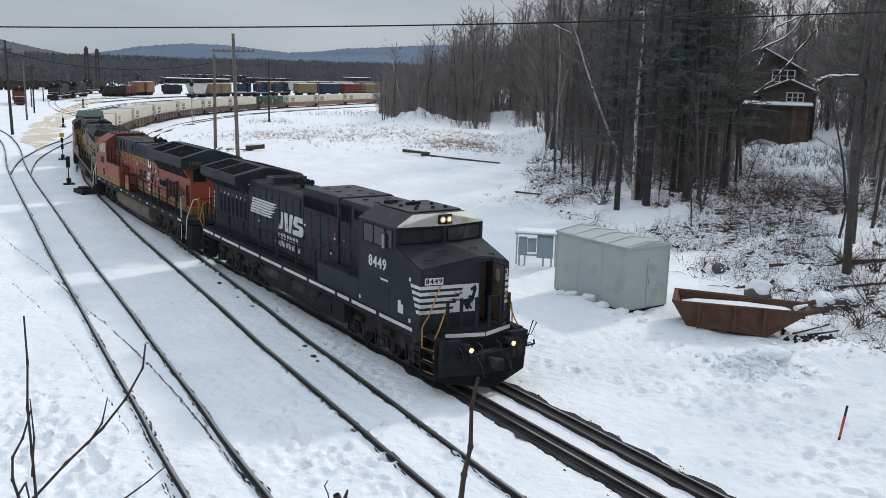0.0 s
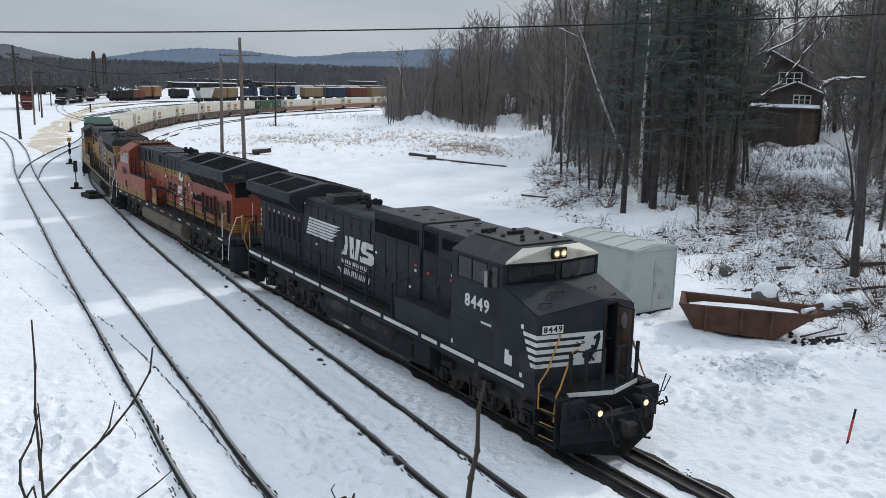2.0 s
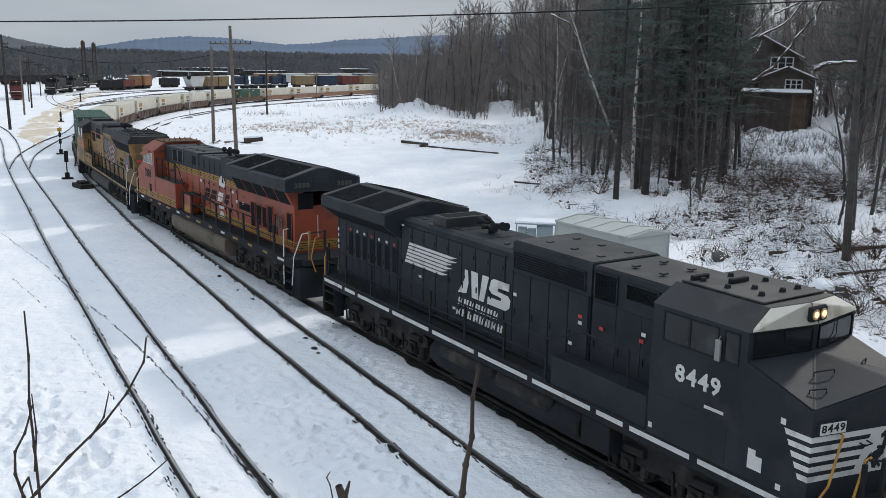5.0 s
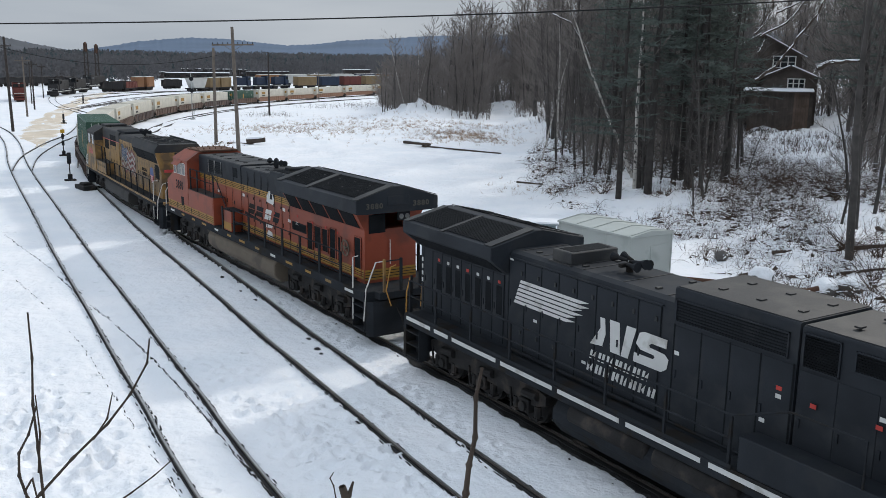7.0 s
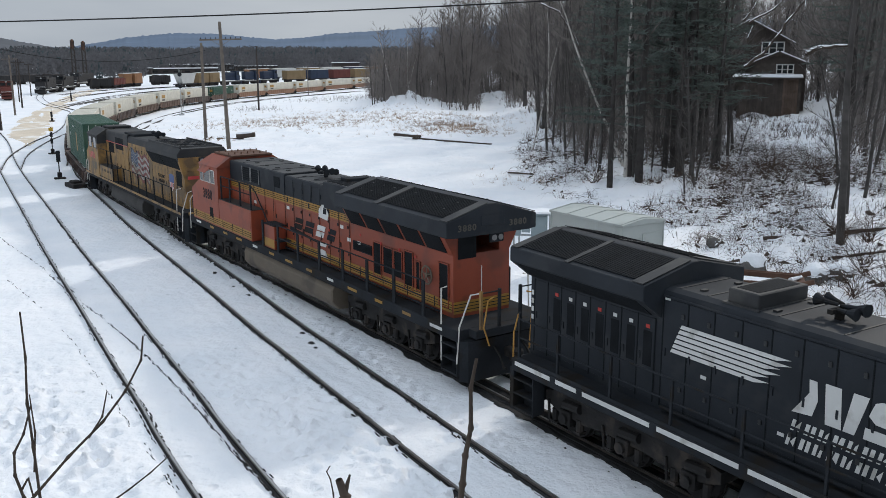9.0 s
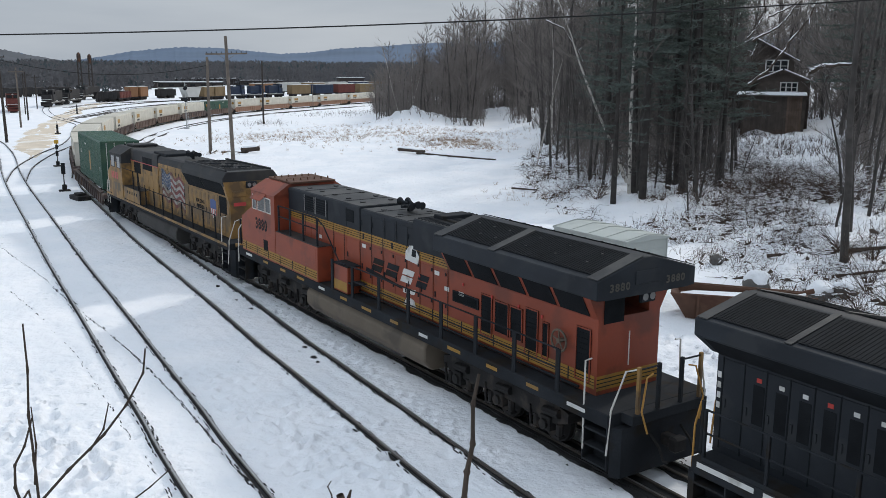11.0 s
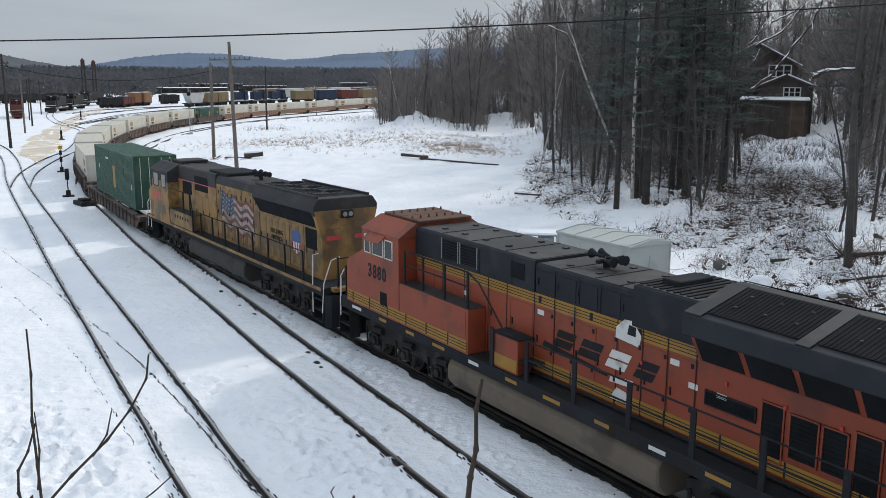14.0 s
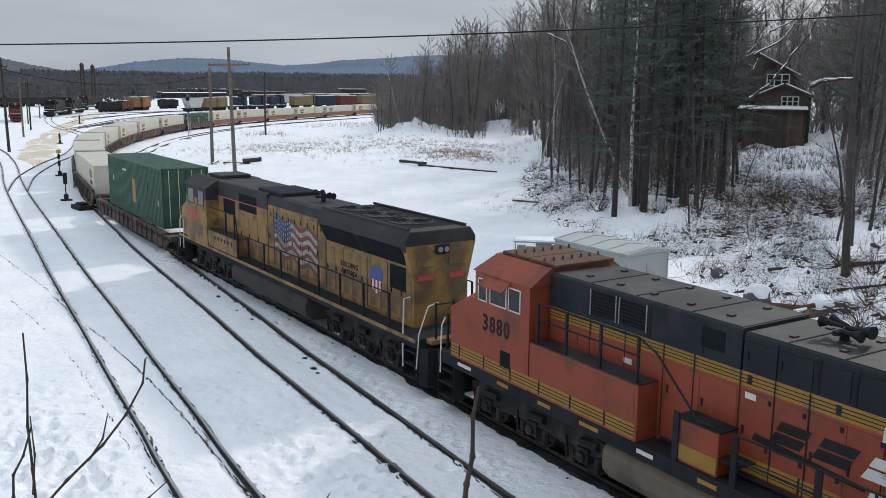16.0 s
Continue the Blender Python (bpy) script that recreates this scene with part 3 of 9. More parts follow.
def bogie(parent, y, label="grimy three-axle bogie", axles=(-1.85, 0.0, 1.85), name="bogie", half=2.6):
    bm = bmesh.new()
    k = half / 2.6
    for s in (-1, 1):
        form = [(-2.6, .74), (-2.6, .98), (-2.2, 1.08), (2.2, 1.08), (2.6, .98), (2.6, .74), (2.2, .60), (1.3, .54), (.6, .62), (-.6, .62), (-1.3, .54), (-2.2, .60)]
        prism(bm, [(p * k, q) for p, q in form], "x", s * 0.96, s * 1.12)
        for a in axles:
            box(bm, (s * 0.93, a - .19, .36), (s * 1.2, a + .19, .72), 0.02)
            rod(bm, (s * 1.2, a, .52), (s * 1.27, a, .52), .13, n=10)
            for o in (-.42, .42):
                rod(bm, (s * 1.08, a + o, .34), (s * 1.08, a + o, .62), .09, n=8)
                box(bm, (s * .98, a + o - .1, .28), (s * 1.18, a + o + .1, .34))
            rod(bm, (s * 1.16, a - .5, .9), (s * 1.16, a + .05, .86), .11, n=8)
            rod(bm, (s * 1.15, a + .55, .25), (s * 1.15, a + .62, .8), .035, n=6)
    box(bm, (-.95, -.3, .6), (.95, .3, 1.0))
    box(bm, (-.95, -half + .05, .7), (.95, -half + .25, .95))
    box(bm, (-.95, half - .25, .7), (.95, half - .05, .95))
    b = part(name, bm, UNDER, parent, label)
    b.location = (0, y, 0)
    first = None
    for a in axles:
        if first is None:
            wm = bmesh.new()
            for s in (-1, 1):
                rod(wm, (s * .68, 0, 0), (s * .82, 0, 0), WHEEL_R, n=20)
                rod(wm, (s * .66, 0, 0), (s * .69, 0, 0), WHEEL_R + .03, n=20)
                rod(wm, (s * .82, 0, 0), (s * .86, 0, 0), .2, .14, n=10)
                for i in range(4):
                    q = i * math.tau / 4
                    rod(wm, (s * .81, .33 * math.cos(q), .33 * math.sin(q)), (s * .83, .33 * math.cos(q), .33 * math.sin(q)), .04, n=6)
            rod(wm, (-.7, 0, 0), (.7, 0, 0), .09, n=8)
            first = w = part("wheelset", wm, UNDER, b)
        else:
            w = first.copy()
            scene.collection.objects.link(w)
        w.location = (0, a, WHEEL_R)
        ROLLING.append((w, a))
    return b


def coupler(parent, y, s):
    part("coupler", shape((box, (-.11, y - s * .5, .72), (.11, y, .98), .02), (box, (-.2, y - s * .02, .68), (.17, y + s * .22, 1.02), .05), (box, (-.3, y - s * .55, .6), (.3, y - s * .42, 1.1), .03)), UNDER, parent, "rusty knuckle coupler")
    for x in (-.45, .5):
        bm = bmesh.new()
        tube(bm, [(x, y - s * .3, 1.05), (x + .03, y - s * .05, .8), (x, y + s * .12, .55), (x - .05, y + s * .3, .62)], .03)
        part("brake_hose", bm, UNDER, parent)


def posts_and_rail(parent, ys, x, z0, z1, material, rails=(1.0,), r=.022):
    """A side handrail: a stanchion for each y, and rails between the first and the last."""
    first = part("stanchion", shape((box, (-.03, -.03, z0), (.03, .03, z1), .006)), material, parent)
    first.location = (x, ys[0], 0)
    repeat(first, [(0, y - ys[0], 0) for y in ys[1:]])
    for k in rails:
        z = z0 + (z1 - z0) * k
        part("handrail", shape((rod, (x, ys[0], z), (x, ys[-1], z), r)), material, parent)


def grab(parent, pts, material, r=.022):
    bm = bmesh.new()
    tube(bm, pts, r)
    part("grab_iron", bm, material, parent)


def steps(parent, x, y, w, material, top=1.5, s=1):
    """A corner stairwell of four treads between two plates."""
    d = .34
    bm = bmesh.new()
    for e in (-1, 1):
        box(bm, (x - s * .0, y + e * w / 2 - .015, .35), (x - s * d, y + e * w / 2 + .015, top))
    box(bm, (x - s * d, y - w / 2, .35), (x - s * (d + .03), y + w / 2, top))
    sw = part("stairwell", bm, material, parent)
    first = part("step", shape((box, (x, y - w / 2, .36), (x - s * .3, y + w / 2, .40))), material, sw)
    repeat(first, [(0, 0, .37 * i) for i in range(1, 4)])


def slats(parent, name, y0, y1, z0, z1, x, s, n, material, frame_mat, depth=.03):
    """A grille: a dark backing, a frame and slats."""
    g = part(name, shape((box, (s * (x - .02), y0, z0), (s * x, y1, z1))), material, parent)
    bm = bmesh.new()
    for a, b in (((y0, z0), (y1, z0 + .03)), ((y0, z1 - .03), (y1, z1)), ((y0, z0), (y0 + .03, z1)), ((y1 - .03, z0), (y1, z1))):
        box(bm, (s * x, a[0], a[1]), (s * (x + depth), b[0], b[1]))
    part("grille_frame", bm, frame_mat, g)
    bm = bmesh.new()
    for i in range(1, n):
        z = z0 + (z1 - z0) * i / n
        box(bm, (s * x, y0 + .03, z - .008), (s * (x + depth * .6), y1 - .03, z + .008))
    part("louvre", bm, material, g)
    return g


def body_section(bm, y0, y1, half, z0, z1, round_=.12):
    """A hood section with rounded upper edges."""
    p = [(-half, z0), (half, z0), (half, z1 - round_), (half - round_ * .3, z1 - round_ * .3), (half - round_, z1), (-half + round_, z1), (-half + round_ * .3, z1 - round_ * .3), (-half, z1 - round_)]
    prism(bm, p, "y", y0, y1)


def doors(parent, y0, y1, n, z0, z1, x, s, material, handle=None):
    """A row of hood doors standing a little proud, with seams between them and a latch each."""
    w = (y1 - y0) / n
    first = part("hood_door", shape((box, (s * x, y0 + .012, z0), (s * (x + .012), y0 + w - .012, z1), .004)), material, parent)
    latch = part("latch", shape((box, (s * (x + .012), y0 + w - .1, (z0 + z1) / 2 - .08), (s * (x + .035), y0 + w - .06, (z0 + z1) / 2 + .08))), handle or material, first)
    for i in range(1, n):
        c = first.copy()
        scene.collection.objects.link(c)
        c.location = first.location + Vector((0, w * i, 0))
        h = latch.copy()
        scene.collection.objects.link(h)
        h.parent = c


def seams(parent, ys, x, s, z0, z1):
    """Dark upright joints between body panels."""
    first = part("panel_joint", shape((box, (s * x, -.011, z0), (s * (x + .006), .011, z1))), FRAME_BLACK, parent)
    first.location.y = ys[0]
    repeat(first, [(0, y - ys[0], 0) for y in ys[1:]])


def horn(parent, x, y, z):
    bm = bmesh.new()
    box(bm, (x - .06, y - .06, z), (x + .06, y + .06, z + .16))
    for dx, dy, l in ((-.2, -.45, .0), (0, -.5, .05), (.2, -.42, .0), (-.12, .4, .08), (.14, .36, .06)):
        rod(bm, (x + dx * .6, y, z + .2 + l), (x + dx, y + dy * .6, z + .22 + l), .035, .05)
        rod(bm, (x + dx, y + dy * .6, z + .22 + l), (x + dx, y + dy, z + .22 + l), .05, .12, 10)
    box(bm, (x - .3, y - .05, z + .14), (x + .3, y + .05, z + .22))
    part("air_horn", bm, FRAME_BLACK, parent, "five-chime black air horn")


def lamp_pair(parent, x, y, z, s, lit, gap=.11):
    h = part("headlight", shape((box, (x - (gap + .13), y - .05, z - .14), (x + (gap + .13), y + .05, z + .14), .03)), FRAME_BLACK, parent, "twin headlight housing")
    for o in (-gap, gap):
        part("rim", shape((rod, (x + o, y + s * .05, z), (x + o, y + s * .062, z), .1, .1, 16)), LIT_RIM if lit else FRAME_BLACK, h)
        part("lamp", shape((rod, (x + o, y + s * .05, z), (x + o, y + s * .07, z), .06 if lit else .085, .06 if lit else .085, 14)), LIT if lit else LAMP_GLASS, h)


# ---- first locomotive: black, cab leading ----
def black_locomotive():
    t = thing("locomotive", "black diesel freight locomotive with white nose stripes and lit headlights", "locomotive", group="locomotives of the train")
    RIDING.append((t, 28.0))
    # frame, pilot, running gear
    part("frame", shape((box, (-1.53, -9.0, 1.30), (1.53, 9.75, 1.62), .02), (box, (-1.0, -9.7, .95), (1.0, -9.0, 1.45)), (box, (-.9, -9.2, .95), (.9, 9.2, 1.30))), FRAME_BLACK, t)
    bm = bmesh.new()
    prism(bm, [(-1.15, -8.8), (-1.15, -9.55), (0, -9.92), (1.15, -9.55), (1.15, -8.8)], "z", 1.42, 1.62)
    part("front_platform", bm, FRAME_BLACK, t)
    for s, e in ((-1, -1), (1, -1)):
        bm = bmesh.new()
        prism(bm, [(s * .02, -9.92), (s * 1.1, -9.57), (s * 1.1, -9.60), (s * .02, -9.95)], "z", 1.50, 1.60)
        part("anticlimber_edge", bm, WHITE, t, "white painted platform edge")
    bm = bmesh.new()
    prism(bm, [(-1.5, -9.85), (-1.38, -10.02), (-.35, -10.2), (.35, -10.2), (1.38, -10.02), (1.5, -9.85)], "z", .78, 1.08)
    for x in (-1.15, 1.15):
        box(bm, (x - .3, -10.0, 1.0), (x + .3, -9.8, 1.5))
    pilot = part("pilot", bm, FRAME_BLACK, t, "black pilot plate")
    bm = bmesh.new()
    low, top = [(-1.42, -9.9), (0, -10.42), (1.42, -9.9)], [(-1.5, -9.86), (0, -10.2), (1.5, -9.86)]
    for (ax, ay), (bx, by), (cx, cy), (dx, dy) in zip(low, low[1:], top, top[1:]):
        cut = .18 * (abs(ax) > 1), .18 * (abs(bx) > 1)
        patch(bm, [(ax, ay, .14 + cut[0]), (bx, by, .14 + cut[1]), ((bx + dx) / 2, (by + dy) / 2 + .07, .48), (dx, dy, .80), (cx, cy, .80), ((ax + cx) / 2, (ay + cy) / 2 + .07, .48)])
    bmesh.ops.solidify(bm, geom=bm.faces[:], thickness=.03)
    part("snow_plough", bm, FRAME_BLACK, pilot, "black curved snow plough blade")
    for i, x in enumerate((-.98, -.86, -.74, -.3, .32, .78, .9, 1.02)):
        bm = bmesh.new()
        tube(bm, [(x, -9.95, 1.36), (x + .01, -10.2, 1.3), (x + .03 * (-1) ** i, -10.3, 1.02 - .05 * (i % 3)), (x + .06 * (-1) ** i, -10.22, .84)], .026, 6)
        part("air_hose", bm, UNDER, pilot, "black rubber air hose")
    bm = bmesh.new()
    tube(bm, [(-1.55, -10.12, 1.0), (-1.45, -10.16, 1.16), (-.4, -10.34, 1.17), (.4, -10.34, 1.17), (1.45, -10.16, 1.16), (1.55, -10.12, 1.0)], .018, 6)
    part("uncoupling_lever", bm, FRAME_BLACK, pilot)
    part("rear_pilot", shape((box, (-1.5, 9.7, .3), (1.5, 9.82, 1.35))), FRAME_BLACK, t)
    coupler(t, -10.45, -1)
    coupler(t, 10.35, 1)
    bogie(t, -6.3)
    bogie(t, 6.3)
    part("fuel_tank", shape((prism, [(-1.5, .75), (-1.2, .4), (1.2, .4), (1.5, .75), (1.5, 1.0), (1.3, 1.28), (-1.3, 1.28), (-1.5, 1.0)], "y", -3.2, 3.0, .03)), FRAME_BLACK, t, "grimy black fuel tank")
    for s in (-1, 1):
        for a, b in ((-2.2, -.2), (.1, 2.4)):
            part("air_reservoir", shape((rod, (s * 1.32, a, 1.08), (s * 1.32, b, 1.08), .25, .25, 14), (rod, (s * 1.32, a - .06, 1.08), (s * 1.32, a, 1.08), .14, .25, 14), (rod, (s * 1.32, b, 1.08), (s * 1.32, b + .06, 1.08), .25, .14, 14)), UNDER, t, "dark cylindrical air tank", True)
        part("battery_box", shape((box, (s * .95, -4.2, .62), (s * 1.5, -3.3, 1.3), .02)), FRAME_BLACK, t)
        steps(t, s * 1.52, -9.3, .75, FRAME_BLACK, s=s)
        steps(t, s * 1.52, 9.3, .75, FRAME_BLACK, s=s)
        # white sill stripe in lengths
        for a, b in ((9.6, 8.3), (8.1, 7.4), (7.2, 5.2), (5.0, 3.0), (2.8, .8), (.6, -1.4), (-1.6, -3.6), (-3.8, -4.6), (-4.8, -6.4), (-6.6, -8.5)):
            decal("sill_stripe", rect(b, a, 1.46, 1.565), s, 1.533, WHITE, t)
    # long hood
    bm = bmesh.new()
    body_section(bm, -.05, 5.55, .95, 1.62, 4.2, .2)
    part("hood", bm, BLACK, t, "black engine hood")
    bm = bmesh.new()
    body_section(bm, -2.9, -.05, 1.03, 1.62, 4.52, .05)
    part("blower_hood", bm, BLACK, t)
    bm = bmesh.new()
    body_section(bm, -5.25, -2.93, 1.0, 1.62, 4.48, .05)
    part("control_hood", bm, BLACK, t)
    bm = bmesh.new()
    body_section(bm, 5.55, 9.75, .95, 1.62, 3.98, .05)
    part("radiator_hood", bm, BLACK, t)
    part("roof_panel", shape((box, (-.98, -2.86, 4.52), (.98, -.08, 4.535), .004)), ROOF_BLACK, t)
    part("roof_panel", shape((box, (-.95, -5.2, 4.48), (.95, -2.96, 4.497), .004)), ROOF_BLACK, t)
    for y in (-2.5, -1.6, -.7, -4.4, -3.6):
        for x in (-.42, .42):
            part("lifting_eye", shape((box, (x - .08, y - .06, 4.53), (x + .08, y + .06, 4.56))), ROOF_BLACK, t)
    # radiator housing with a low gabled roof
    rad = part("radiator_housing", shape((prism, [(-.95, 3.55), (-1.5, 3.98), (-1.5, 4.30), (-.12, 4.62), (.12, 4.62), (1.5, 4.30), (1.5, 3.98), (.95, 3.55)], "y", 5.55, 9.9, .02)), BLACK, t, "overhanging radiator housing")
    for s in (-1, 1):
        for a, b in ((5.95, 7.8), (8.0, 9.6)):
            def up(x):
                return 4.30 + (1.5 - x) * .32 / 1.38 + .012
            g = part("radiator_grille", shape((prism, [(s * 1.36, up(1.36)), (s * .22, up(.22)), (s * .22, up(.22) + .012), (s * 1.36, up(1.36) + .012)], "y", a, b)), GRILLE, rad, "black mesh radiator grille")
            bm = bmesh.new()
            for i in range(1, 22):
                y = a + (b - a) * i / 22
                prism(bm, [(s * 1.34, up(1.34) + .012), (s * .24, up(.24) + .012), (s * .24, up(.24) + .02), (s * 1.34, up(1.34) + .02)], "y", y - .012, y + .012)
            part("grille_bar", bm, GRILLE, g)
        for a, b in ((5.6, 5.9), (7.83, 7.97), (9.62, 9.86)):
            part("cover_strip", shape((prism, [(s * 1.48, up(1.48)), (s * .14, up(.14)), (s * .14, up(.14) + .02), (s * 1.48, up(1.48) + .02)], "y", a, b)), ROOF_BLACK, rad)
        bm = bmesh.new()
        prism(bm, [(s * .97, 3.57), (s * 1.44, 3.95), (s * 1.45, 3.94), (s * .99, 3.56)], "y", 5.8, 9.7)
        part("intake_screen", bm, GRILLE, rad)
    part("exhaust", shape((box, (-.72, 3.45, 4.18), (.72, 4.15, 4.48), .02), (box, (-.8, 3.38, 4.15), (.8, 4.22, 4.21))), ROOF_BLACK, t, "sooty box exhaust stack")
    part("stack_mouth", shape((box, (-.6, 3.55, 4.481), (.6, 4.05, 4.487))), GRILLE, t)
    horn(t, 0, 2.3, 4.2)
    for y in (.4, 1.7, 3.0, 4.6, 5.3):
        part("roof_seam", shape((box, (-.74, y - .02, 4.2), (.74, y + .02, 4.212))), ROOF_BLACK, t)
    for y in (.9, 3.2, 4.9):
        for x in (-.5, .5):
            part("lifting_eye", shape((box, (x - .07, y - .05, 4.2), (x + .07, y + .05, 4.235))), ROOF_BLACK, t)
    for s in (-1, 1):
        doors(t, .35, 5.5, 8, 1.78, 4.0, .95, s, BLACK)
        doors(t, 5.7, 9.6, 8, 1.78, 3.5, .95, s, BLACK)
        for i in range(7):
            y = 5.9 + .48 * i
            part("door_window", shape((box, (s * .962, y - .12, 2.45), (s * .968, y + .12, 3.2))), GRILLE, t)
            part("warning_label", shape((box, (s * .962, y - .05, 3.26), (s * .969, y + .06, 3.34))), WHITE if i % 3 else TAG_RED, t)
        slats(t, "air_intake", -2.72, -.1, 3.83, 4.3, 1.03, s, 8, GRILLE, BLACK)
        slats(t, "side_grille", -3.7, -2.98, 3.75, 4.38, 1.0, s, 14, GRILLE, BLACK)
        slats(t, "side_grille", -4.9, -3.95, 3.95, 4.32, 1.0, s, 8, GRILLE, BLACK)
        doors(t, -2.85, -.1, 4, 1.78, 3.75, 1.03, s, BLACK)
        doors(t, -5.2, -2.95, 3, 1.78, 3.7, 1.0, s, BLACK)
        joint = part("panel_joint", shape((box, (s * .963, -.014, 1.72), (s * .969, .014, 4.02))), GRILLE, t)
        joint.location.y = .35
        repeat(joint, [(0, 5.15 / 8 * i, 0) for i in range(1, 9)])
        joint = part("panel_joint", shape((box, (s * .963, -.013, 1.72), (s * .969, .013, 3.52))), GRILLE, t)
        joint.location.y = 5.7
        repeat(joint, [(0, 3.9 / 8 * i, 0) for i in range(1, 9)])
        joint = part("panel_joint", shape((box, (s * 1.043, -.014, 1.72), (s * 1.049, .014, 3.78))), GRILLE, t)
        joint.location.y = -2.86
        repeat(joint, [(0, .69 * i, 0) for i in range(1, 5)])
        hinge = part("door_hinge", shape((box, (s * .962, -.035, -.05), (s * .99, .035, .05), .006)), ROOF_BLACK, t)
        hinge.location = (0, .47, 3.72)
        repeat(hinge, [(0, 5.15 / 8 * i, dz) for i in range(8) for dz in (0, -1.5) if i or dz])
        part("hood_ledge", shape((box, (s * .95, .3, 4.02), (s * .985, 5.5, 4.06), .006)), BLACK, t)
        part("side_pipe", shape((rod, (s * 1.02, -2.7, 1.72), (s * 1.02, 5.4, 1.72), .04, .04, 8)), FRAME_BLACK, t)
        part("kick_plate", shape((box, (s * 1.50, -2.1, 1.62), (s * 1.53, 9.5, 1.70))), FRAME_BLACK, t)
        part("walkway_cabinet", shape((box, (s * 1.0, -5.2, 1.62), (s * 1.5, -2.2, 2.3), .02)), BLACK, t)
        for y, z, m in ((-4.55, 3.35, WHITE), (-4.5, 3.2, TAG_RED), (-2.6, 3.1, WHITE), (-2.6, 3.25, TAG_RED), (-3.3, 3.15, TAG_RED), (-.2, 3.2, WHITE), (-2.3, 2.55, WHITE), (5.4, 4.0, WHITE), (4.4, 2.65, WHITE), (2.6, 2.15, WHITE)):
            part("warning_label", shape((box, (s * 1.045, y - .06, z - .04), (s * 1.05, y + .06, z + .04)) if y < -.05 else (box, (s * .966, y - .07, z - .03), (s * .97, y + .07, z + .04))), m, t)
        # emblem: slanted bars with pointed tips, broad slanted blocks and two rows of small ones
        for i in range(6):
            z, tip = 2.93 + i * .108, 2.38 + .11 * (5 - i) + (.12 if i % 2 else 0)
            decal("emblem_bar", [(tip + .32, z), (5.05 + .045 * (5 - i), z), (5.05 + .045 * (4 - i), z + .078), (tip, z + .078)], s, .966, WHITE, t)

        def lean(points):
            return [(p - .26 * (q - 2.95), 3.36 - (3.36 - q) * .88) for p, q in points]
        decal("emblem", [(2.42, 2.66), (2.02, 2.70), (1.93, 3.0), (1.97, 3.34), (2.12, 3.34), (2.1, 3.1)], s, .966, WHITE, t)
        decal("emblem", lean([(1.92, 3.36), (1.62, 3.36), (1.36, 2.55), (1.66, 2.55)]), s, .966, WHITE, t)
        decal("emblem", lean([(1.40, 3.36), (1.12, 3.36), (1.12, 2.55), (1.33, 2.55)]), s, .966, WHITE, t)
        decal("emblem", lean([(1.0, 3.3), (.9, 3.36), (.24, 3.36), (.2, 3.14), (.62, 3.14), (.66, 3.08), (.62, 3.03), (.2, 3.0), (.06, 2.9), (.04, 2.66), (.16, 2.55), (.96, 2.55), (1.0, 2.78), (.46, 2.78), (.42, 2.83), (.46, 2.88), (.86, 2.9), (1.02, 3.02)]), s, .966, WHITE, t)
        for z, a, n in ((2.32, 2.42, 7), (2.02, 2.50, 8)):
            for i in range(n):
                y = a - i * .27
                w = .2 if i % 2 else .17
                decal("word_bar", [(y, z), (y - w * .4, z), (y - w * .4 - .05, z + .21), (y - .05, z + .21)], s, .966, WHITE, t)
                decal("word_bar", [(y - w * .62, z + (.0 if i % 3 else .08)), (y - w, z), (y - w - .05, z + .21), (y - w * .62 - .05, z + (.21 if i % 2 else .14))], s, .966, WHITE, t)
        for i in range(4):
            decal("rear_stripe", rect(9.64, 9.72, 2.5 + .2 * i, 2.62 + .2 * i), s, .955, WHITE, t)
    # rear end
    part("rear_door", shape((box, (-.35, 9.75, 1.7), (.35, 9.78, 3.5), .01)), BLACK, t)
    for i in range(5):
        part("rear_stripe", shape((box, (-.93, 9.752, 2.3 + .22 * i), (-.4, 9.757, 2.42 + .22 * i)), (box, (.4, 9.752, 2.3 + .22 * i), (.93, 9.757, 2.42 + .22 * i))), WHITE, t)
    lamp_pair(t, 0, 9.8, 3.75, 1, False)
    # cab
    bm = bmesh.new()
    prism(bm, [(-1.53, -5.25), (-1.53, -7.5), (0, -7.75), (1.53, -7.5), (1.53, -5.25)], "z", 1.62, 4.27)
    cab = part("cab", bm, BLACK, t, "wide black driver's cab")
    bm = bmesh.new()
    base = [(-1.53, -5.22, 4.27), (-1.53, -7.53, 4.27), (0, -7.78, 4.27), (1.53, -7.53, 4.27), (1.53, -5.22, 4.27)]
    top = [(-.92, -5.22, 4.62), (-.92, -7.42, 4.62), (0, -7.58, 4.64), (.92, -7.42, 4.62), (.92, -5.22, 4.62)]
    vb, vt = [bm.verts.new(p) for p in base], [bm.verts.new(p) for p in top]
    for i in range(5):
        bm.faces.new((vb[i], vb[(i + 1) % 5], vt[(i + 1) % 5], vt[i]))
    bm.faces.new(vt), bm.faces.new(vb[::-1])
    bmesh.ops.recalc_face_normals(bm, faces=bm.faces)
    part("cab_roof", bm, ROOF_BLACK, cab)
    part("roof_hatch", shape((box, (-.88, -7.25, 4.63), (.88, -5.3, 4.67), .01)), ROOF_BLACK, cab)
    for x, y in ((-.5, -6.9), (.1, -6.9), (.55, -6.9), (-.6, -6.2), (.5, -6.2), (-.2, -6.5), (.2, -5.6), (-.6, -5.6)):
        part("antenna", shape((rod, (x, y, 4.66), (x, y, 4.74), .07, .05, 10)), FRAME_BLACK, cab)
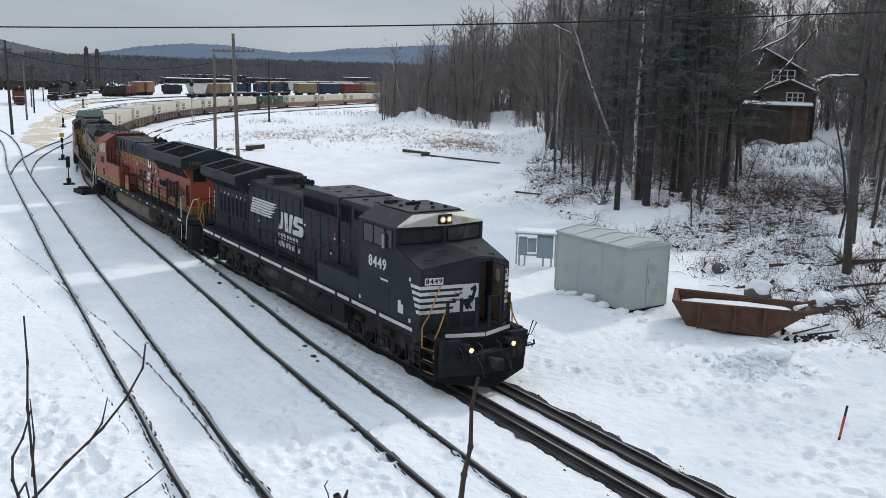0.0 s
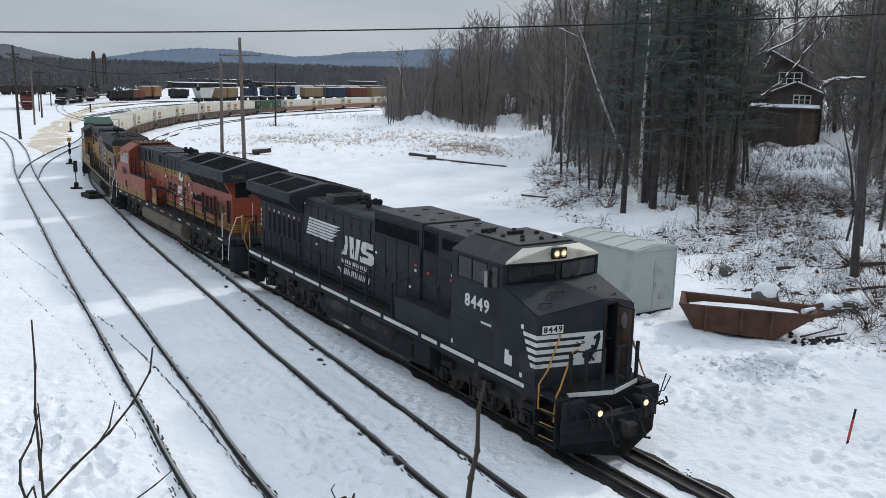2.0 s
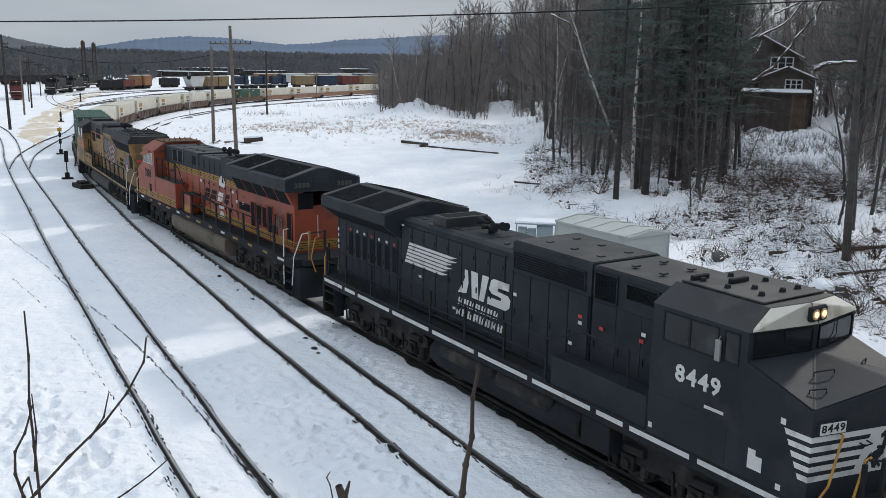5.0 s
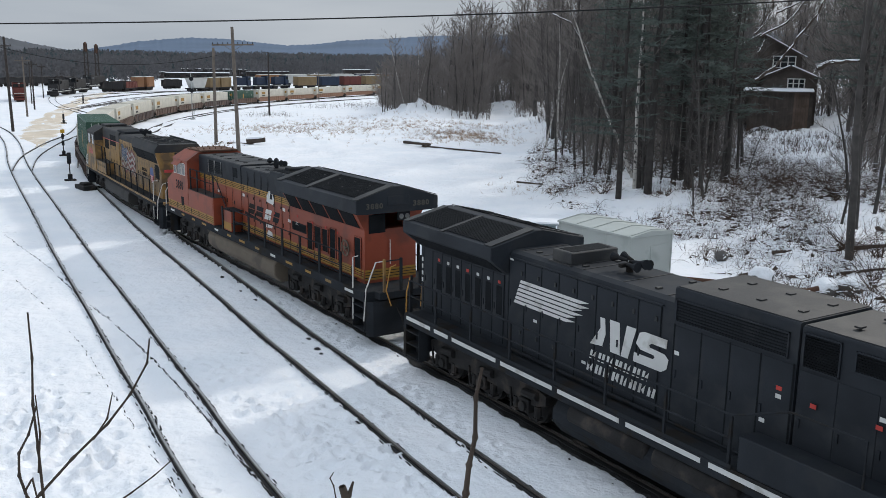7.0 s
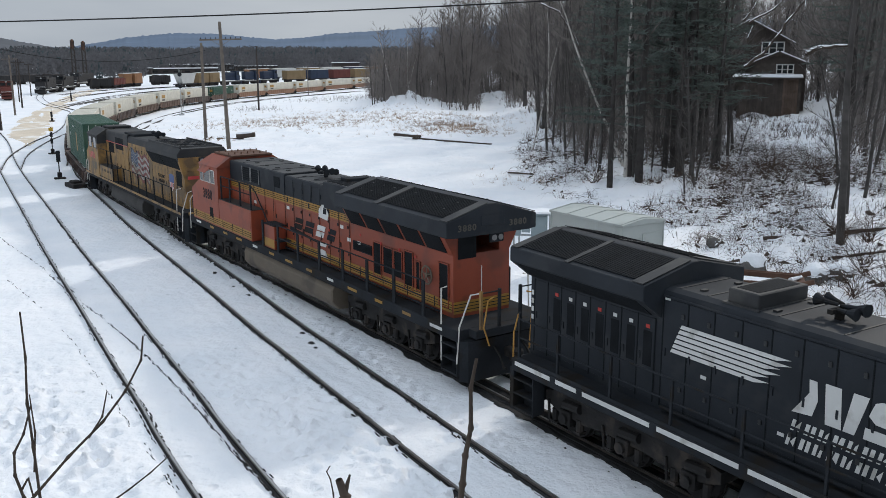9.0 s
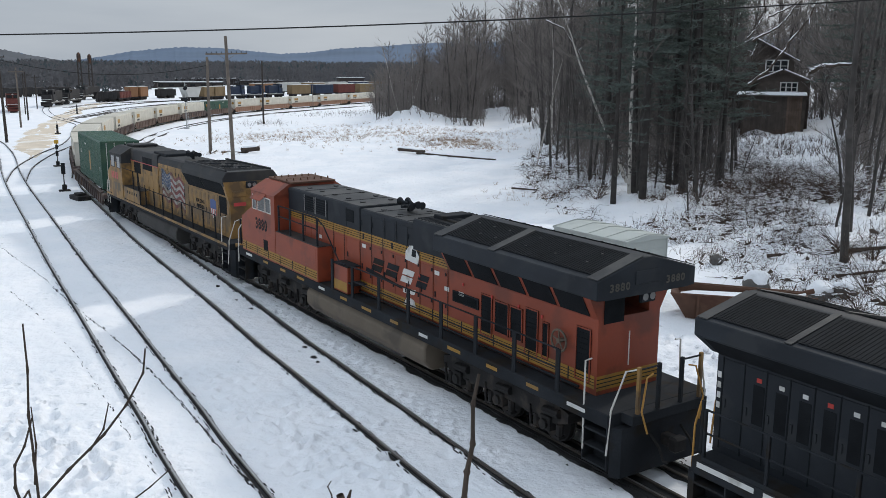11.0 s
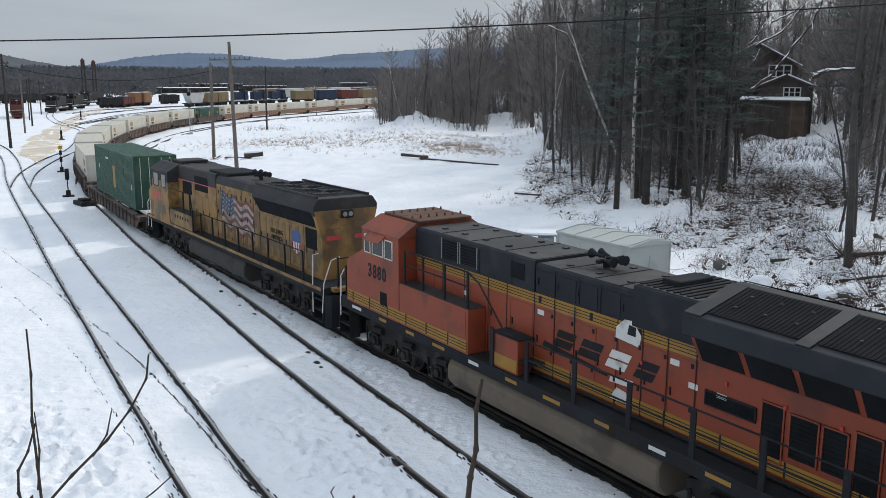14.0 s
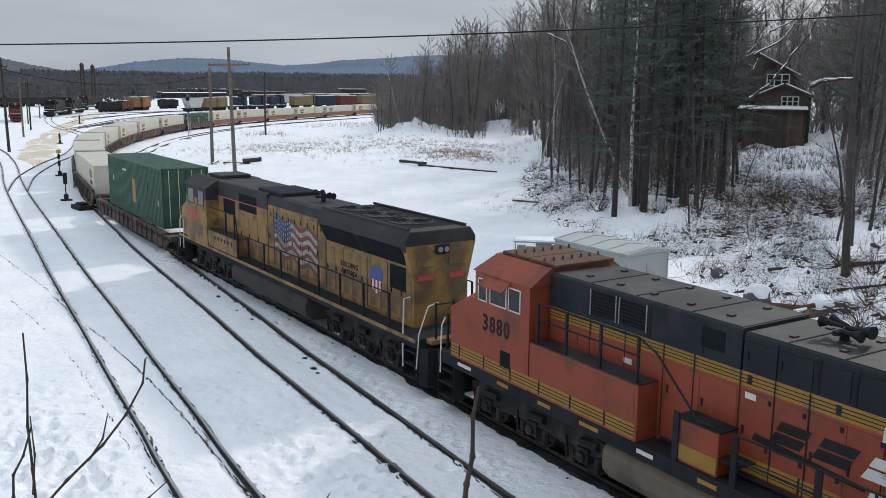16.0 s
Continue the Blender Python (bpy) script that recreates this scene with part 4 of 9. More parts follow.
    part("roof_bar", shape((box, (-.3, -6.05, 4.67), (.2, -5.95, 4.76), .01)), FRAME_BLACK, cab)
    part("roof_bar", shape((box, (-.75, -5.5, 4.67), (-.3, -5.4, 4.76), .01)), FRAME_BLACK, cab)
    for s in (-1, 1):
        # white brow over the windscreen
        bm = bmesh.new()
        patch(bm, [(s * .01, -7.795, 4.285), (s * 1.5, -7.55, 4.285), (s * 1.47, -7.535, 4.34), (s * .92, -7.432, 4.61), (s * .01, -7.595, 4.635)])
        bmesh.ops.solidify(bm, geom=bm.faces[:], thickness=.008)
        part("white_brow", bm, CREAM, cab, "white painted brow above the windscreen")
        k = -7.755 + .25 * .12 / 1.53
        pane = shape((patch, [(s * .1, -7.748, 3.8), (s * 1.4, -7.535, 3.8), (s * 1.4, -7.535, 4.22), (s * .1, -7.748, 4.22)]))
        w = part("windscreen", pane, CAB_GLASS, cab, "dark windscreen pane")
        bm = bmesh.new()
        tube(bm, [(s * .1, -7.75, 3.8), (s * 1.4, -7.537, 3.8), (s * 1.4, -7.537, 4.22), (s * .1, -7.75, 4.22), (s * .1, -7.75, 3.8)], .02, 5)
        part("window_rubber", bm, GRILLE, w)
        bm = bmesh.new()
        tube(bm, [(s * .75, -7.66, 4.26), (s * .72, -7.68, 3.95), (s * .5, -7.71, 3.85)], .009, 4)
        part("wiper", bm, FRAME_BLACK, w)
        for a, b in ((-7.32, -7.0), (-6.85, -5.55)):
            w = part("side_window", shape((box, (s * 1.52, a, 3.62), (s * 1.538, b, 4.17))), CAB_GLASS, cab)
            bm = bmesh.new()
            for q in ((a, 3.6, b, 3.63), (a, 4.16, b, 4.19), (a - .015, 3.6, a + .015, 4.19), (b - .015, 3.6, b + .015, 4.19)):
                box(bm, (s * 1.53, q[0], q[1]), (s * 1.55, q[2], q[3]))
            part("window_frame", bm, FRAME_BLACK, w)
        part("mullion", shape((box, (s * 1.53, -6.22, 3.6), (s * 1.55, -6.17, 4.19))), FRAME_BLACK, cab)
        part("mirror", shape((box, (s * 1.58, -6.98, 3.6), (s * 1.63, -6.86, 4.0), .01), (rod, (s * 1.53, -6.9, 4.05), (s * 1.6, -6.92, 4.0), .01)), MIRROR, cab, "grey wing mirror")
        lettering("road_number", "8449", .46, WHITE, cab, side_plane(s, 1.534, -6.45, 3.06), squeeze=1.05)
        decal("small_marking", rect(-7.1, -6.65, 2.6, 2.66), s, 1.532, WHITE, cab)
        decal("notice", rect(-8.0, -7.7, 1.85, 2.12), s, 1.533, WHITE, t)
        decal("notice", rect(-7.86, -7.7, 2.12, 2.22), s, 1.533, WHITE, t)
        part("cab_panel", shape((box, (s * 1.53, -7.2, 1.7), (s * 1.537, -5.5, 2.5), .003)), BLACK, cab)
        for y, z in ((-8.35, 2.95), (-8.36, 1.75), (-5.35, 1.8)):
            part("warning_label", shape((box, (s * 1.531, y - .05, z - .06), (s * 1.535, y + .05, z + .05))), WHITE, t)
    # nose: a shallow prow with its doorway off the middle
    HINGE, JAMB = Vector((.80, -9.08, 0)), Vector((.22, -9.26, 0))
    bm = bmesh.new()
    rim = [(-1.53, -7.5, 3.77), (-1.53, -8.9, 3.31), (.22, -9.26, 3.62), (.8, -9.08, 3.52), (1.53, -8.9, 3.31), (1.53, -7.5, 3.77), (0, -7.75, 3.79)]
    foot = [(p[0], p[1], 1.62) for p in rim[:6]]
    r_, f_ = [bm.verts.new(p) for p in rim], [bm.verts.new(p) for p in foot]
    for i in (0, 1, 3, 4):
        bm.faces.new((f_[i], f_[i + 1], r_[i + 1], r_[i]))
    bm.faces.new((r_[0], r_[1], r_[6])), bm.faces.new((r_[1], r_[2], r_[6])), bm.faces.new((r_[2], r_[3], r_[6])), bm.faces.new((r_[3], r_[4], r_[6])), bm.faces.new((r_[4], r_[5], r_[6]))
    # the recess behind the door
    head = [bm.verts.new((.22, -9.26, 3.45)), bm.verts.new((.8, -9.08, 3.42))]
    deep = [bm.verts.new((.28, -8.75, 3.45)), bm.verts.new((.8, -8.62, 3.42)), bm.verts.new((.28, -8.75, 1.62)), bm.verts.new((.8, -8.62, 1.62))]
    bm.faces.new((head[0], head[1], r_[3], r_[2]))
    bm.faces.new((head[0], deep[0], deep[1], head[1]))
    bm.faces.new((f_[2], deep[2], deep[0], head[0]))
    bm.faces.new((deep[2], deep[3], deep[1], deep[0]))
    bm.faces.new((deep[3], f_[3], head[1], deep[1]))
    bmesh.ops.remove_doubles(bm, verts=bm.verts, dist=1e-4)
    bmesh.ops.recalc_face_normals(bm, faces=bm.faces)
    sharp = [e for e in bm.edges if len(e.link_faces) == 2 and {v for v in e.verts} <= set(r_) and e.calc_face_angle(0) > .2]
    bmesh.ops.bevel(bm, geom=sharp, offset=.03, segments=2, affect="EDGES")
    nose = part("nose", bm, BLACK, t, "faceted black nose with white stripes")
    part("door_opening", shape((box, (.29, -8.77, 1.64), (.79, -8.74, 3.4))), DOOR_BROWN, nose, "brown inside of the doorway")
    for x, y in ((.22, -9.27), (.8, -9.09)):
        part("door_jamb", shape((box, (x - .025, y - .02, 1.64), (x + .025, y + .03, 3.47), .006)), FRAME_BLACK, nose)
    door = part("nose_door", shape((box, (-.57, -.025, 1.68), (0, .02, 3.4), .01)), BLACK, t, "narrow nose door swinging shut")
    part("inner_panel", shape((box, (-.53, .02, 1.72), (-.04, .03, 3.36), .004)), DOOR_BROWN, door, "brown inside of the door")
    bm = bmesh.new()
    ring = [(-.29 + .1 * math.cos(q * math.tau / 14), 3.05 + .2 * math.sin(q * math.tau / 14)) for q in range(14)]
    prism(bm, ring, "y", -.032, .036)
    part("door_window", bm, MIRROR, door, "oval window pane in the door")
    for i in range(5):
        part("door_stripe", shape((box, (-.56, -.03, 2.05 + .175 * i), (-.02, -.026, 2.15 + .175 * i))), WHITE, door)
    part("door_handle", shape((rod, (-.5, .03, 2.5), (-.5, .06, 2.5), .012), (rod, (-.5, .06, 2.5), (-.36, .06, 2.5), .012)), FRAME_BLACK, door)
    door.location = HINGE
    SWINGING.append((door, HINGE))
    for s in (-1, 1):
        slope = .36 / 1.75
        def on(x, z, out=.006):
            """A point on the prow x metres from the middle."""
            return (s * (x + out * .2), -8.9 - slope * (1.53 - x) - out, z)
        inner = -.2 if s < 0 else .84
        for i in range(5):
            z = 2.05 + .175 * i
            end = 8.74 - .075 * i
            bm = bmesh.new()
            patch(bm, [(s * 1.536, -end + .02, z), on(1.53, z), on(1.53, z + .1), (s * 1.536, -end + .06, z + .1)])
            patch(bm, [on(1.53, z), on(inner, z), on(inner, z + .1), on(1.53, z + .1)])
            part("nose_stripe", bm, WHITE, nose)
        if s < 0:
            part("nose_block", shape((patch, [on(.62, 2.05, .008), on(-.2, 2.05, .008), on(-.2, 2.85, .008), on(.22, 2.85, .008)])), WHITE, nose, "white block with a dark rearing shape")
            bm = bmesh.new()
            for q in ([(.18, 2.12), (.1, 2.1), (.04, 2.3), (.1, 2.36), (.22, 2.26)], [(.24, 2.24), (.2, 2.4), (-.02, 2.5), (-.06, 2.36), (.06, 2.26)], [(.02, 2.42), (-.06, 2.4), (-.14, 2.7), (-.1, 2.82), (-.04, 2.74)],
                      [(-.1, 2.82), (-.12, 2.7), (.04, 2.64), (.05, 2.72)], [(-.04, 2.5), (.1, 2.52), (.12, 2.47), (-.02, 2.42)], [(.34, 2.3), (.22, 2.42), (.2, 2.34), (.3, 2.18)], [(.1, 2.3), (-.02, 2.14), (.02, 2.1), (.14, 2.24)]):
                patch(bm, [on(a, z, .012) for a, z in q])
            part("nose_emblem", bm, BLACK, nose)
        board = part("number_board", shape((box, (-.3, -.03, -.12), (.3, .05, .12), .03)), FRAME_BLACK, nose)
        board.matrix_basis = Matrix.Translation(on(1.15, 2.99, .02)) @ Matrix.Rotation(-s * -math.atan(slope) if s > 0 else -math.atan(slope), 4, "Z")
        part("number_face", shape((box, (-.275, -.038, -.1), (.275, -.03, .1), .02)), WHITE, board)
        lettering("road_number", "8449", .19, FRAME_BLACK, board, end_plane(-1, 0, -.04, 0), .003, 1.15)
        # yellow grab irons down to the corner steps
        grab(t, [(s * .95, -9.04, 2.85), (s * 1.0, -9.12, 2.86), (s * 1.42, -9.22, 2.1), (s * 1.56, -9.1, 1.75), (s * 1.56, -9.1, 1.15)], GRAB_YELLOW)
        grab(t, [(s * .78, -9.52, 2.58), (s * .95, -9.52, 2.56), (s * 1.3, -9.55, 1.75), (s * 1.42, -9.56, 1.55), (s * 1.46, -9.56, .95)], GRAB_YELLOW)
        for k in range(4):
            part("tread_edge", shape((rod, (s * 1.52, -9.12, .5 + .33 * k), (s * 1.47, -9.58, .5 + .33 * k), .012)), GRAB_YELLOW, t)
        grab(nose, [(s * .75, -8.3, 3.58), (s * .75, -8.3, 3.66), (s * .4, -8.45, 3.7), (s * .4, -8.45, 3.63)], FRAME_BLACK, .014)
        grab(nose, [(s * 1.2, -8.55, 3.42), (s * 1.2, -8.55, 3.5), (s * .95, -8.7, 3.53), (s * .95, -8.7, 3.46)], FRAME_BLACK, .014)
        grab(nose, [(s * .5, -9.12, 2.62), (s * .5, -9.22, 2.6), (s * .35, -9.25, 2.62), (s * .35, -9.14, 2.64)], FRAME_BLACK, .014)
        for x, y in ((.22, -9.78), (.66, -9.68)):
            part("rail_post", shape((box, (s * x - .05, y - .03, 1.62), (s * x + .05, y + .03, 2.6), .008)), FRAME_BLACK, t)
        part("rail_post", shape((box, (s * 1.05 - .04, -9.62, 1.62), (s * 1.05 + .04, -9.55, 2.55), .008)), FRAME_BLACK, t)
        grab(t, [(s * .22, -9.78, 2.58), (s * .66, -9.68, 2.55), (s * .9, -9.55, 2.57)], FRAME_BLACK)
        grab(t, [(s * 1.2, -10.0, 1.35), (s * 1.45, -10.15, 1.4), (s * 1.6, -10.2, 1.75), (s * 1.55, -10.1, 1.8), (s * 1.35, -10.1, 1.25)], FRAME_BLACK, .016)
        grab(t, [(s * 1.1, -9.9, 1.3), (s * 1.3, -10.2, 1.1), (s * 1.55, -10.2, 1.12), (s * 1.6, -10.1, 1.2)], FRAME_BLACK, .03)
        d_ = part("ditch_light", shape((rod, (s * .72, -10.1, 1.28), (s * .72, -10.3, 1.28), .13, .13, 14), (box, (s * .63, -10.12, 1.18), (s * .81, -9.9, 1.38))), FRAME_BLACK, t)
        part("lamp", shape((rod, (s * .72, -10.3, 1.28), (s * .72, -10.31, 1.28), .07, .07, 14)), LIT, d_, "lit ditch lamp")
        # walkway rails along the hood
        posts_and_rail(t, [-2.0, -.4, 1.3, 3.0, 4.7, 6.4, 8.1, 9.5], s * 1.48, 1.62, 2.62, FRAME_BLACK, (1.0, .55))
        grab(t, [(s * 1.48, -4.6, 2.3), (s * 1.48, -4.6, 3.1), (s * 1.48, -3.2, 3.1), (s * 1.48, -2.0, 2.62)], FRAME_BLACK)
        posts_and_rail(t, [9.72], s * 1.3, 1.62, 2.7, FRAME_BLACK, ())
        grab(t, [(s * 1.3, 9.78, 2.65), (s * 1.42, 9.8, 2.2), (s * 1.42, 9.82, 1.0)], GRAB_YELLOW)
        grab(t, [(s * .9, 9.78, 2.6), (s * .9, 9.85, 1.7)], GRAB_YELLOW)
    lamp_pair(cab, 0, -7.74, 4.47, -1, True)
    return t


black_locomotive()


# ---- second locomotive: orange, running backwards ----
FADED = mat("faded_number_paint", (0.085, 0.078, 0.066), 0.7, 0, 0.2)


def hand_wheel(parent, s, y, z):
    bm = bmesh.new()
    ring = [(s * 1.06, y + .26 * math.cos(i * math.tau / 18), z + .26 * math.sin(i * math.tau / 18)) for i in range(18)]
    tube(bm, ring + ring[:1], .026, 6)
    w = part("hand_wheel", bm, TANK_TAN, parent, "round spoked hand brake wheel")
    part("hub", shape((rod, (s * .96, y, z), (s * 1.09, y, z), .06, .06, 10)), TANK_TAN, w)
    for i in range(5):
        q = i * math.tau / 5 + .3
        part("spoke", shape((rod, (s * 1.06, y, z), (s * 1.06, y + .26 * math.cos(q), z + .26 * math.sin(q)), .018, .018, 5)), TANK_TAN, w)


def orange_locomotive():
    t = thing("locomotive", "orange and black diesel locomotive with yellow bands, cab trailing", "locomotive", group="locomotives of the train")
    RIDING.append((t, 51.0))
    part("frame", shape((box, (-1.53, -10.9, 1.30), (1.53, 10.6, 1.62), .02), (box, (-.9, -10.3, .95), (.9, 10.2, 1.30))), FRAME_BLACK, t)
    part("pilot", shape((prism, [(-1.45, -10.9), (-1.3, -11.1), (1.3, -11.1), (1.45, -10.9)], "z", .2, 1.32)), FRAME_BLACK, t)
    part("pilot", shape((prism, [(-1.45, 10.6), (-1.3, 10.85), (1.3, 10.85), (1.45, 10.6)], "z", .2, 1.32)), FRAME_BLACK, t)
    part("rear_platform", shape((box, (-1.15, -11.25, 1.40), (1.15, -10.9, 1.62), .01)), FRAME_BLACK, t)
    coupler(t, -11.4, -1)
    coupler(t, 11.15, 1)
    bogie(t, -6.6)
    bogie(t, 6.9)
    tank = [(-1.5, .7), (-1.25, .42), (1.25, .42), (1.5, .7), (1.5, 1.1), (1.38, 1.28), (-1.38, 1.28), (-1.5, 1.1)]
    part("fuel_tank", shape((prism, tank, "y", -3.6, 4.1, .04)), TANK_TAN, t, "dirty tan fuel tank")
    # hood in three levels of colour
    def level(name, y0, y1, z0, z1, m, half=.95):
        part(name, shape((box, (-half, y0, z0), (half, y1, z1))), m, t)
    level("hood_side", -9.9, 6.6, 1.62, 3.36, ORANGE)
    level("hood_band", -4.0, 6.6, 3.36, 3.64, YELLOW, .952)
    for a, b, h, w in ((1.12, 6.6, 4.42, .97), (-2.2, 1.08, 4.36, .95), (-3.95, -2.22, 4.52, 1.02)):
        bm = bmesh.new()
        body_section(bm, a, b, w, 3.64, h, .06)
        part("hood_top", bm, BLACK, t, "black upper hood")
        part("roof_panel", shape((box, (-w + .06, a + .05, h), (w - .06, b - .05, h + .014), .004)), ROOF_BLACK, t)
    for i in range(9):
        part("louvre", shape((box, (-.9, -3.8 + .18 * i, 4.535), (.9, -3.72 + .18 * i, 4.56))), FRAME_BLACK, t)
    for y in (-1.6, -.6, .4, 1.8, 2.8, 3.8, 4.8, 5.8):
        for x in (-.55, .5):
            part("lifting_eye", shape((box, (x, y - .06, 4.36 if y < 1 else 4.43), (x + .14, y + .06, 4.40 if y < 1 else 4.47))), ROOF_BLACK, t)
    for y in (-1.7, -.9, .2, 2.4, 3.9, 5.3):
        part("roof_seam", shape((box, (-.88, y - .02, 4.374 if y < 1 else 4.434), (.88, y + .02, 4.384 if y < 1 else 4.444))), FRAME_BLACK, t)
    part("exhaust", shape((box, (-.5, -3.0, 4.53), (.5, -2.5, 4.66), .02)), FRAME_BLACK, t)
    horn(t, 0.1, -.2, 4.36)
    for s in (-1, 1):
        doors(t, -3.95, 1.05, 7, 1.78, 3.30, .95, s, ORANGE, FRAME_BLACK)
        doors(t, -3.95, 1.05, 7, 3.68, 4.22, .955, s, BLACK)
        doors(t, 1.15, 6.5, 6, 2.2, 3.30, .95, s, ORANGE, FRAME_BLACK)
        for z in (3.43, 3.50, 3.57):
            decal("black_line", rect(-4.0, 6.6, z - .008, z + .008), s, .953, FRAME_BLACK, t)
        decal("lower_band", rect(-9.85, 2.6, 1.76, 2.06), s, .964, YELLOW, t, "yellow lower band")
        for z in (1.84, 1.91, 1.98):
            decal("black_line", rect(-9.85, 2.6, z - .008, z + .008), s, .969, FRAME_BLACK, t)
        for i in range(8):
            decal("band_gap", rect(-9.0 + 1.45 * i, -8.96 + 1.45 * i, 1.76, 2.06), s, .97, FRAME_BLACK, t)
        for y in (.9, -.9, -2.4):
            decal("latch_plate", rect(y - .05, y + .05, 3.42, 3.6), s, .957, FRAME_BLACK, t)
        # emblem in plain slanted blocks, with a torn white vinyl patch
        for a, b, m in ((.38, -.34, FRAME_BLACK), (-.48, -1.24, FRAME_BLACK), (-1.4, -2.1, WHITE), (-2.26, -2.9, FRAME_BLACK)):
            decal("emblem", rect(b + .10, a + .0, 2.54, 2.735, -.11), s, .9695, m, t)
            decal("emblem", rect(b - .02, a - .12, 2.775, 2.96, -.10), s, .9695, m, t)
        decal("emblem", [(.75, 2.42), (-1.5, 2.30), (-1.5, 2.38), (.7, 2.56)], s, .9695, FRAME_BLACK, t)
        decal("torn_patch", [(-1.55, 2.22), (-2.2, 2.26), (-2.28, 2.42), (-1.6, 2.36)], s, .9695, WHITE, t)
        decal("torn_patch", [(-1.7, 3.25), (-2.4, 3.2), (-2.46, 3.45), (-2.2, 3.72), (-1.95, 3.7), (-1.72, 3.5)], s, .9695, WHITE, t)
        decal("torn_patch", [(-2.05, 3.4), (-2.3, 3.4), (-2.3, 3.6), (-2.1, 3.62)], s, .974, FRAME_BLACK, t)
        decal("torn_patch", [(-1.6, 1.86), (-2.3, 1.88), (-2.2, 2.1), (-1.8, 2.15)], s, .975, WHITE, t)
        seams(t, [-3.95, -3.2, -2.5, -1.75, -.36, .35, 1.1, 2.2, 3.0, 4.1, 5.2], .966, s, 1.7, 3.64)
        seams(t, [-3.2, -2.5, -1.2, -.5, .35, 2.0, 3.4, 5.0], .975, s, 3.66, 4.3)
        for y, z in ((-3.9, 2.75), (-4.6, 2.75), (.85, 3.15), (4.0, 2.95), (-3.4, 3.1)):
            decal("notice", rect(y - .12, y + .12, z, z + .12), s, .966, WHITE, t)
        hinge = part("door_hinge", shape((box, (s * .962, -.03, -.045), (s * .985, .03, .045), .006)), FRAME_BLACK, t)
        hinge.location = (0, -3.85, 3.2)
        repeat(hinge, [(0, 5.0 / 7 * i, dz) for i in range(7) for dz in (0, -.9) if i or dz])
        latch = part("red_latch", shape((box, (s * .97, -.03, -.04), (s * .99, .03, .04))), TAG_RED, t)
        latch.location = (0, -4.7, 3.1)
        repeat(latch, [(0, -1.3, -.05), (0, -2.4, -.05), (0, -3.3, -.1), (0, 2.2, -.2)])
        part("walkway_pipe", shape((rod, (s * 1.02, -9.4, 1.70), (s * 1.02, 2.9, 1.70), .035, .035, 8)), FRAME_BLACK, t)
        # radiator side: slanting dark windows over doors
        sl = part("radiator_flank", shape((prism, [(s * .95, 3.36), (s * 1.28, 3.98), (s * .6, 3.98), (s * .6, 3.36)], "y", -9.9, -4.0)), ORANGE, t)
        for i in range(5):
            a = -9.7 + 1.14 * i
            bm = bmesh.new()
            prism(bm, [(s * .985, 3.41), (s * 1.262, 3.93), (s * 1.272, 3.925), (s * .995, 3.405)], "y", a + .03, a + 1.03)
            part("intake_screen", bm, GRILLE, sl)
        for i, (a, b, z0, z1) in enumerate(((-4.2, -5.4, 2.55, 2.85), (-5.5, -6.0, 1.95, 3.05), (-6.1, -6.7, 2.15, 3.0), (-6.75, -7.25, 2.15, 3.0), (-7.35, -7.85, 1.9, 3.1), (-8.0, -8.25, 2.0, 2.9), (-9.2, -9.7, 1.85, 3.1))):
            slats(t, "side_grille", b, a, z0, z1, .965, s, 10, GRILLE, ORANGE if i else FRAME_BLACK, .02)
        hand_wheel(t, s, -8.72, 2.62)
        # yellow dashes along the sill
        for i in range(13):
            y = -10.2 + 1.6 * i
            decal("sill_dash", rect(y, y + (.45 if i % 3 else .6), 1.44, 1.53), s, 1.533, YELLOW if i % 4 else WHITE, t)
        posts_and_rail(t, [-9.2, -7.6, -6.0, -4.4, -2.7, -1.0, .7], s * 1.48, 1.62, 2.62, FRAME_BLACK, (1.0, .55))
        for y in (-9.2, -7.6, -6.0, -4.4, -2.7, -1.0, .7, 2.1):
            part("wide_post", shape((box, (s * 1.455, y - .07, 1.5), (s * 1.505, y + .07, 2.62), .01)), FRAME_BLACK, t)
        steps(t, s * 1.52, -10.5, .75, FRAME_BLACK, s=s)
        steps(t, s * 1.52, 10.2, .75, FRAME_BLACK, s=s)
        grab(t, [(s * 1.3, -10.1, 2.62), (s * 1.48, -10.1, 2.6), (s * 1.5, -10.12, 1.7), (s * 1.52, -10.14, .6)], GRAB_WHITE)
        grab(t, [(s * .95, -11.15, 2.6), (s * 1.15, -11.0, 2.55), (s * 1.45, -10.9, 1.7), (s * 1.52, -10.88, .7)], GRAB_WHITE)
        grab(t, [(s * .55, -11.2, 2.45), (s * .75, -11.22, 2.4), (s * .95, -11.3, 1.7), (s * .8, -11.35, 1.2)], GRAB_YELLOW)
        for x in (.35, .95):
            part("rail_post", shape((box, (s * x - .04, -11.22, 1.62), (s * x + .04, -11.14, 2.66), .008)), FRAME_BLACK if x < .5 else ARMOUR, t)
        grab(t, [(s * .35, -11.18, 2.6), (s * .95, -11.18, 2.6)], FRAME_BLACK)
        # long raised box behind the cab, with a walkway on top
        part("blower_box", shape((box, (s * .97, 3.1, 1.62), (s * 1.53, 6.62, 2.82), .015)), ORANGE, t, "orange raised side box")
        part("box_door", shape((box, (s * 1.53, 3.2, 2.1), (s * 1.54, 6.45, 2.74), .003)), ORANGE, t)
        part("upper_walkway", shape((box, (s * .97, 3.1, 2.825), (s * 1.52, 6.6, 2.845))), ROOF_BLACK, t)
        decal("lower_band", rect(3.15, 9.9, 1.68, 2.0), s, 1.533, YELLOW, t)
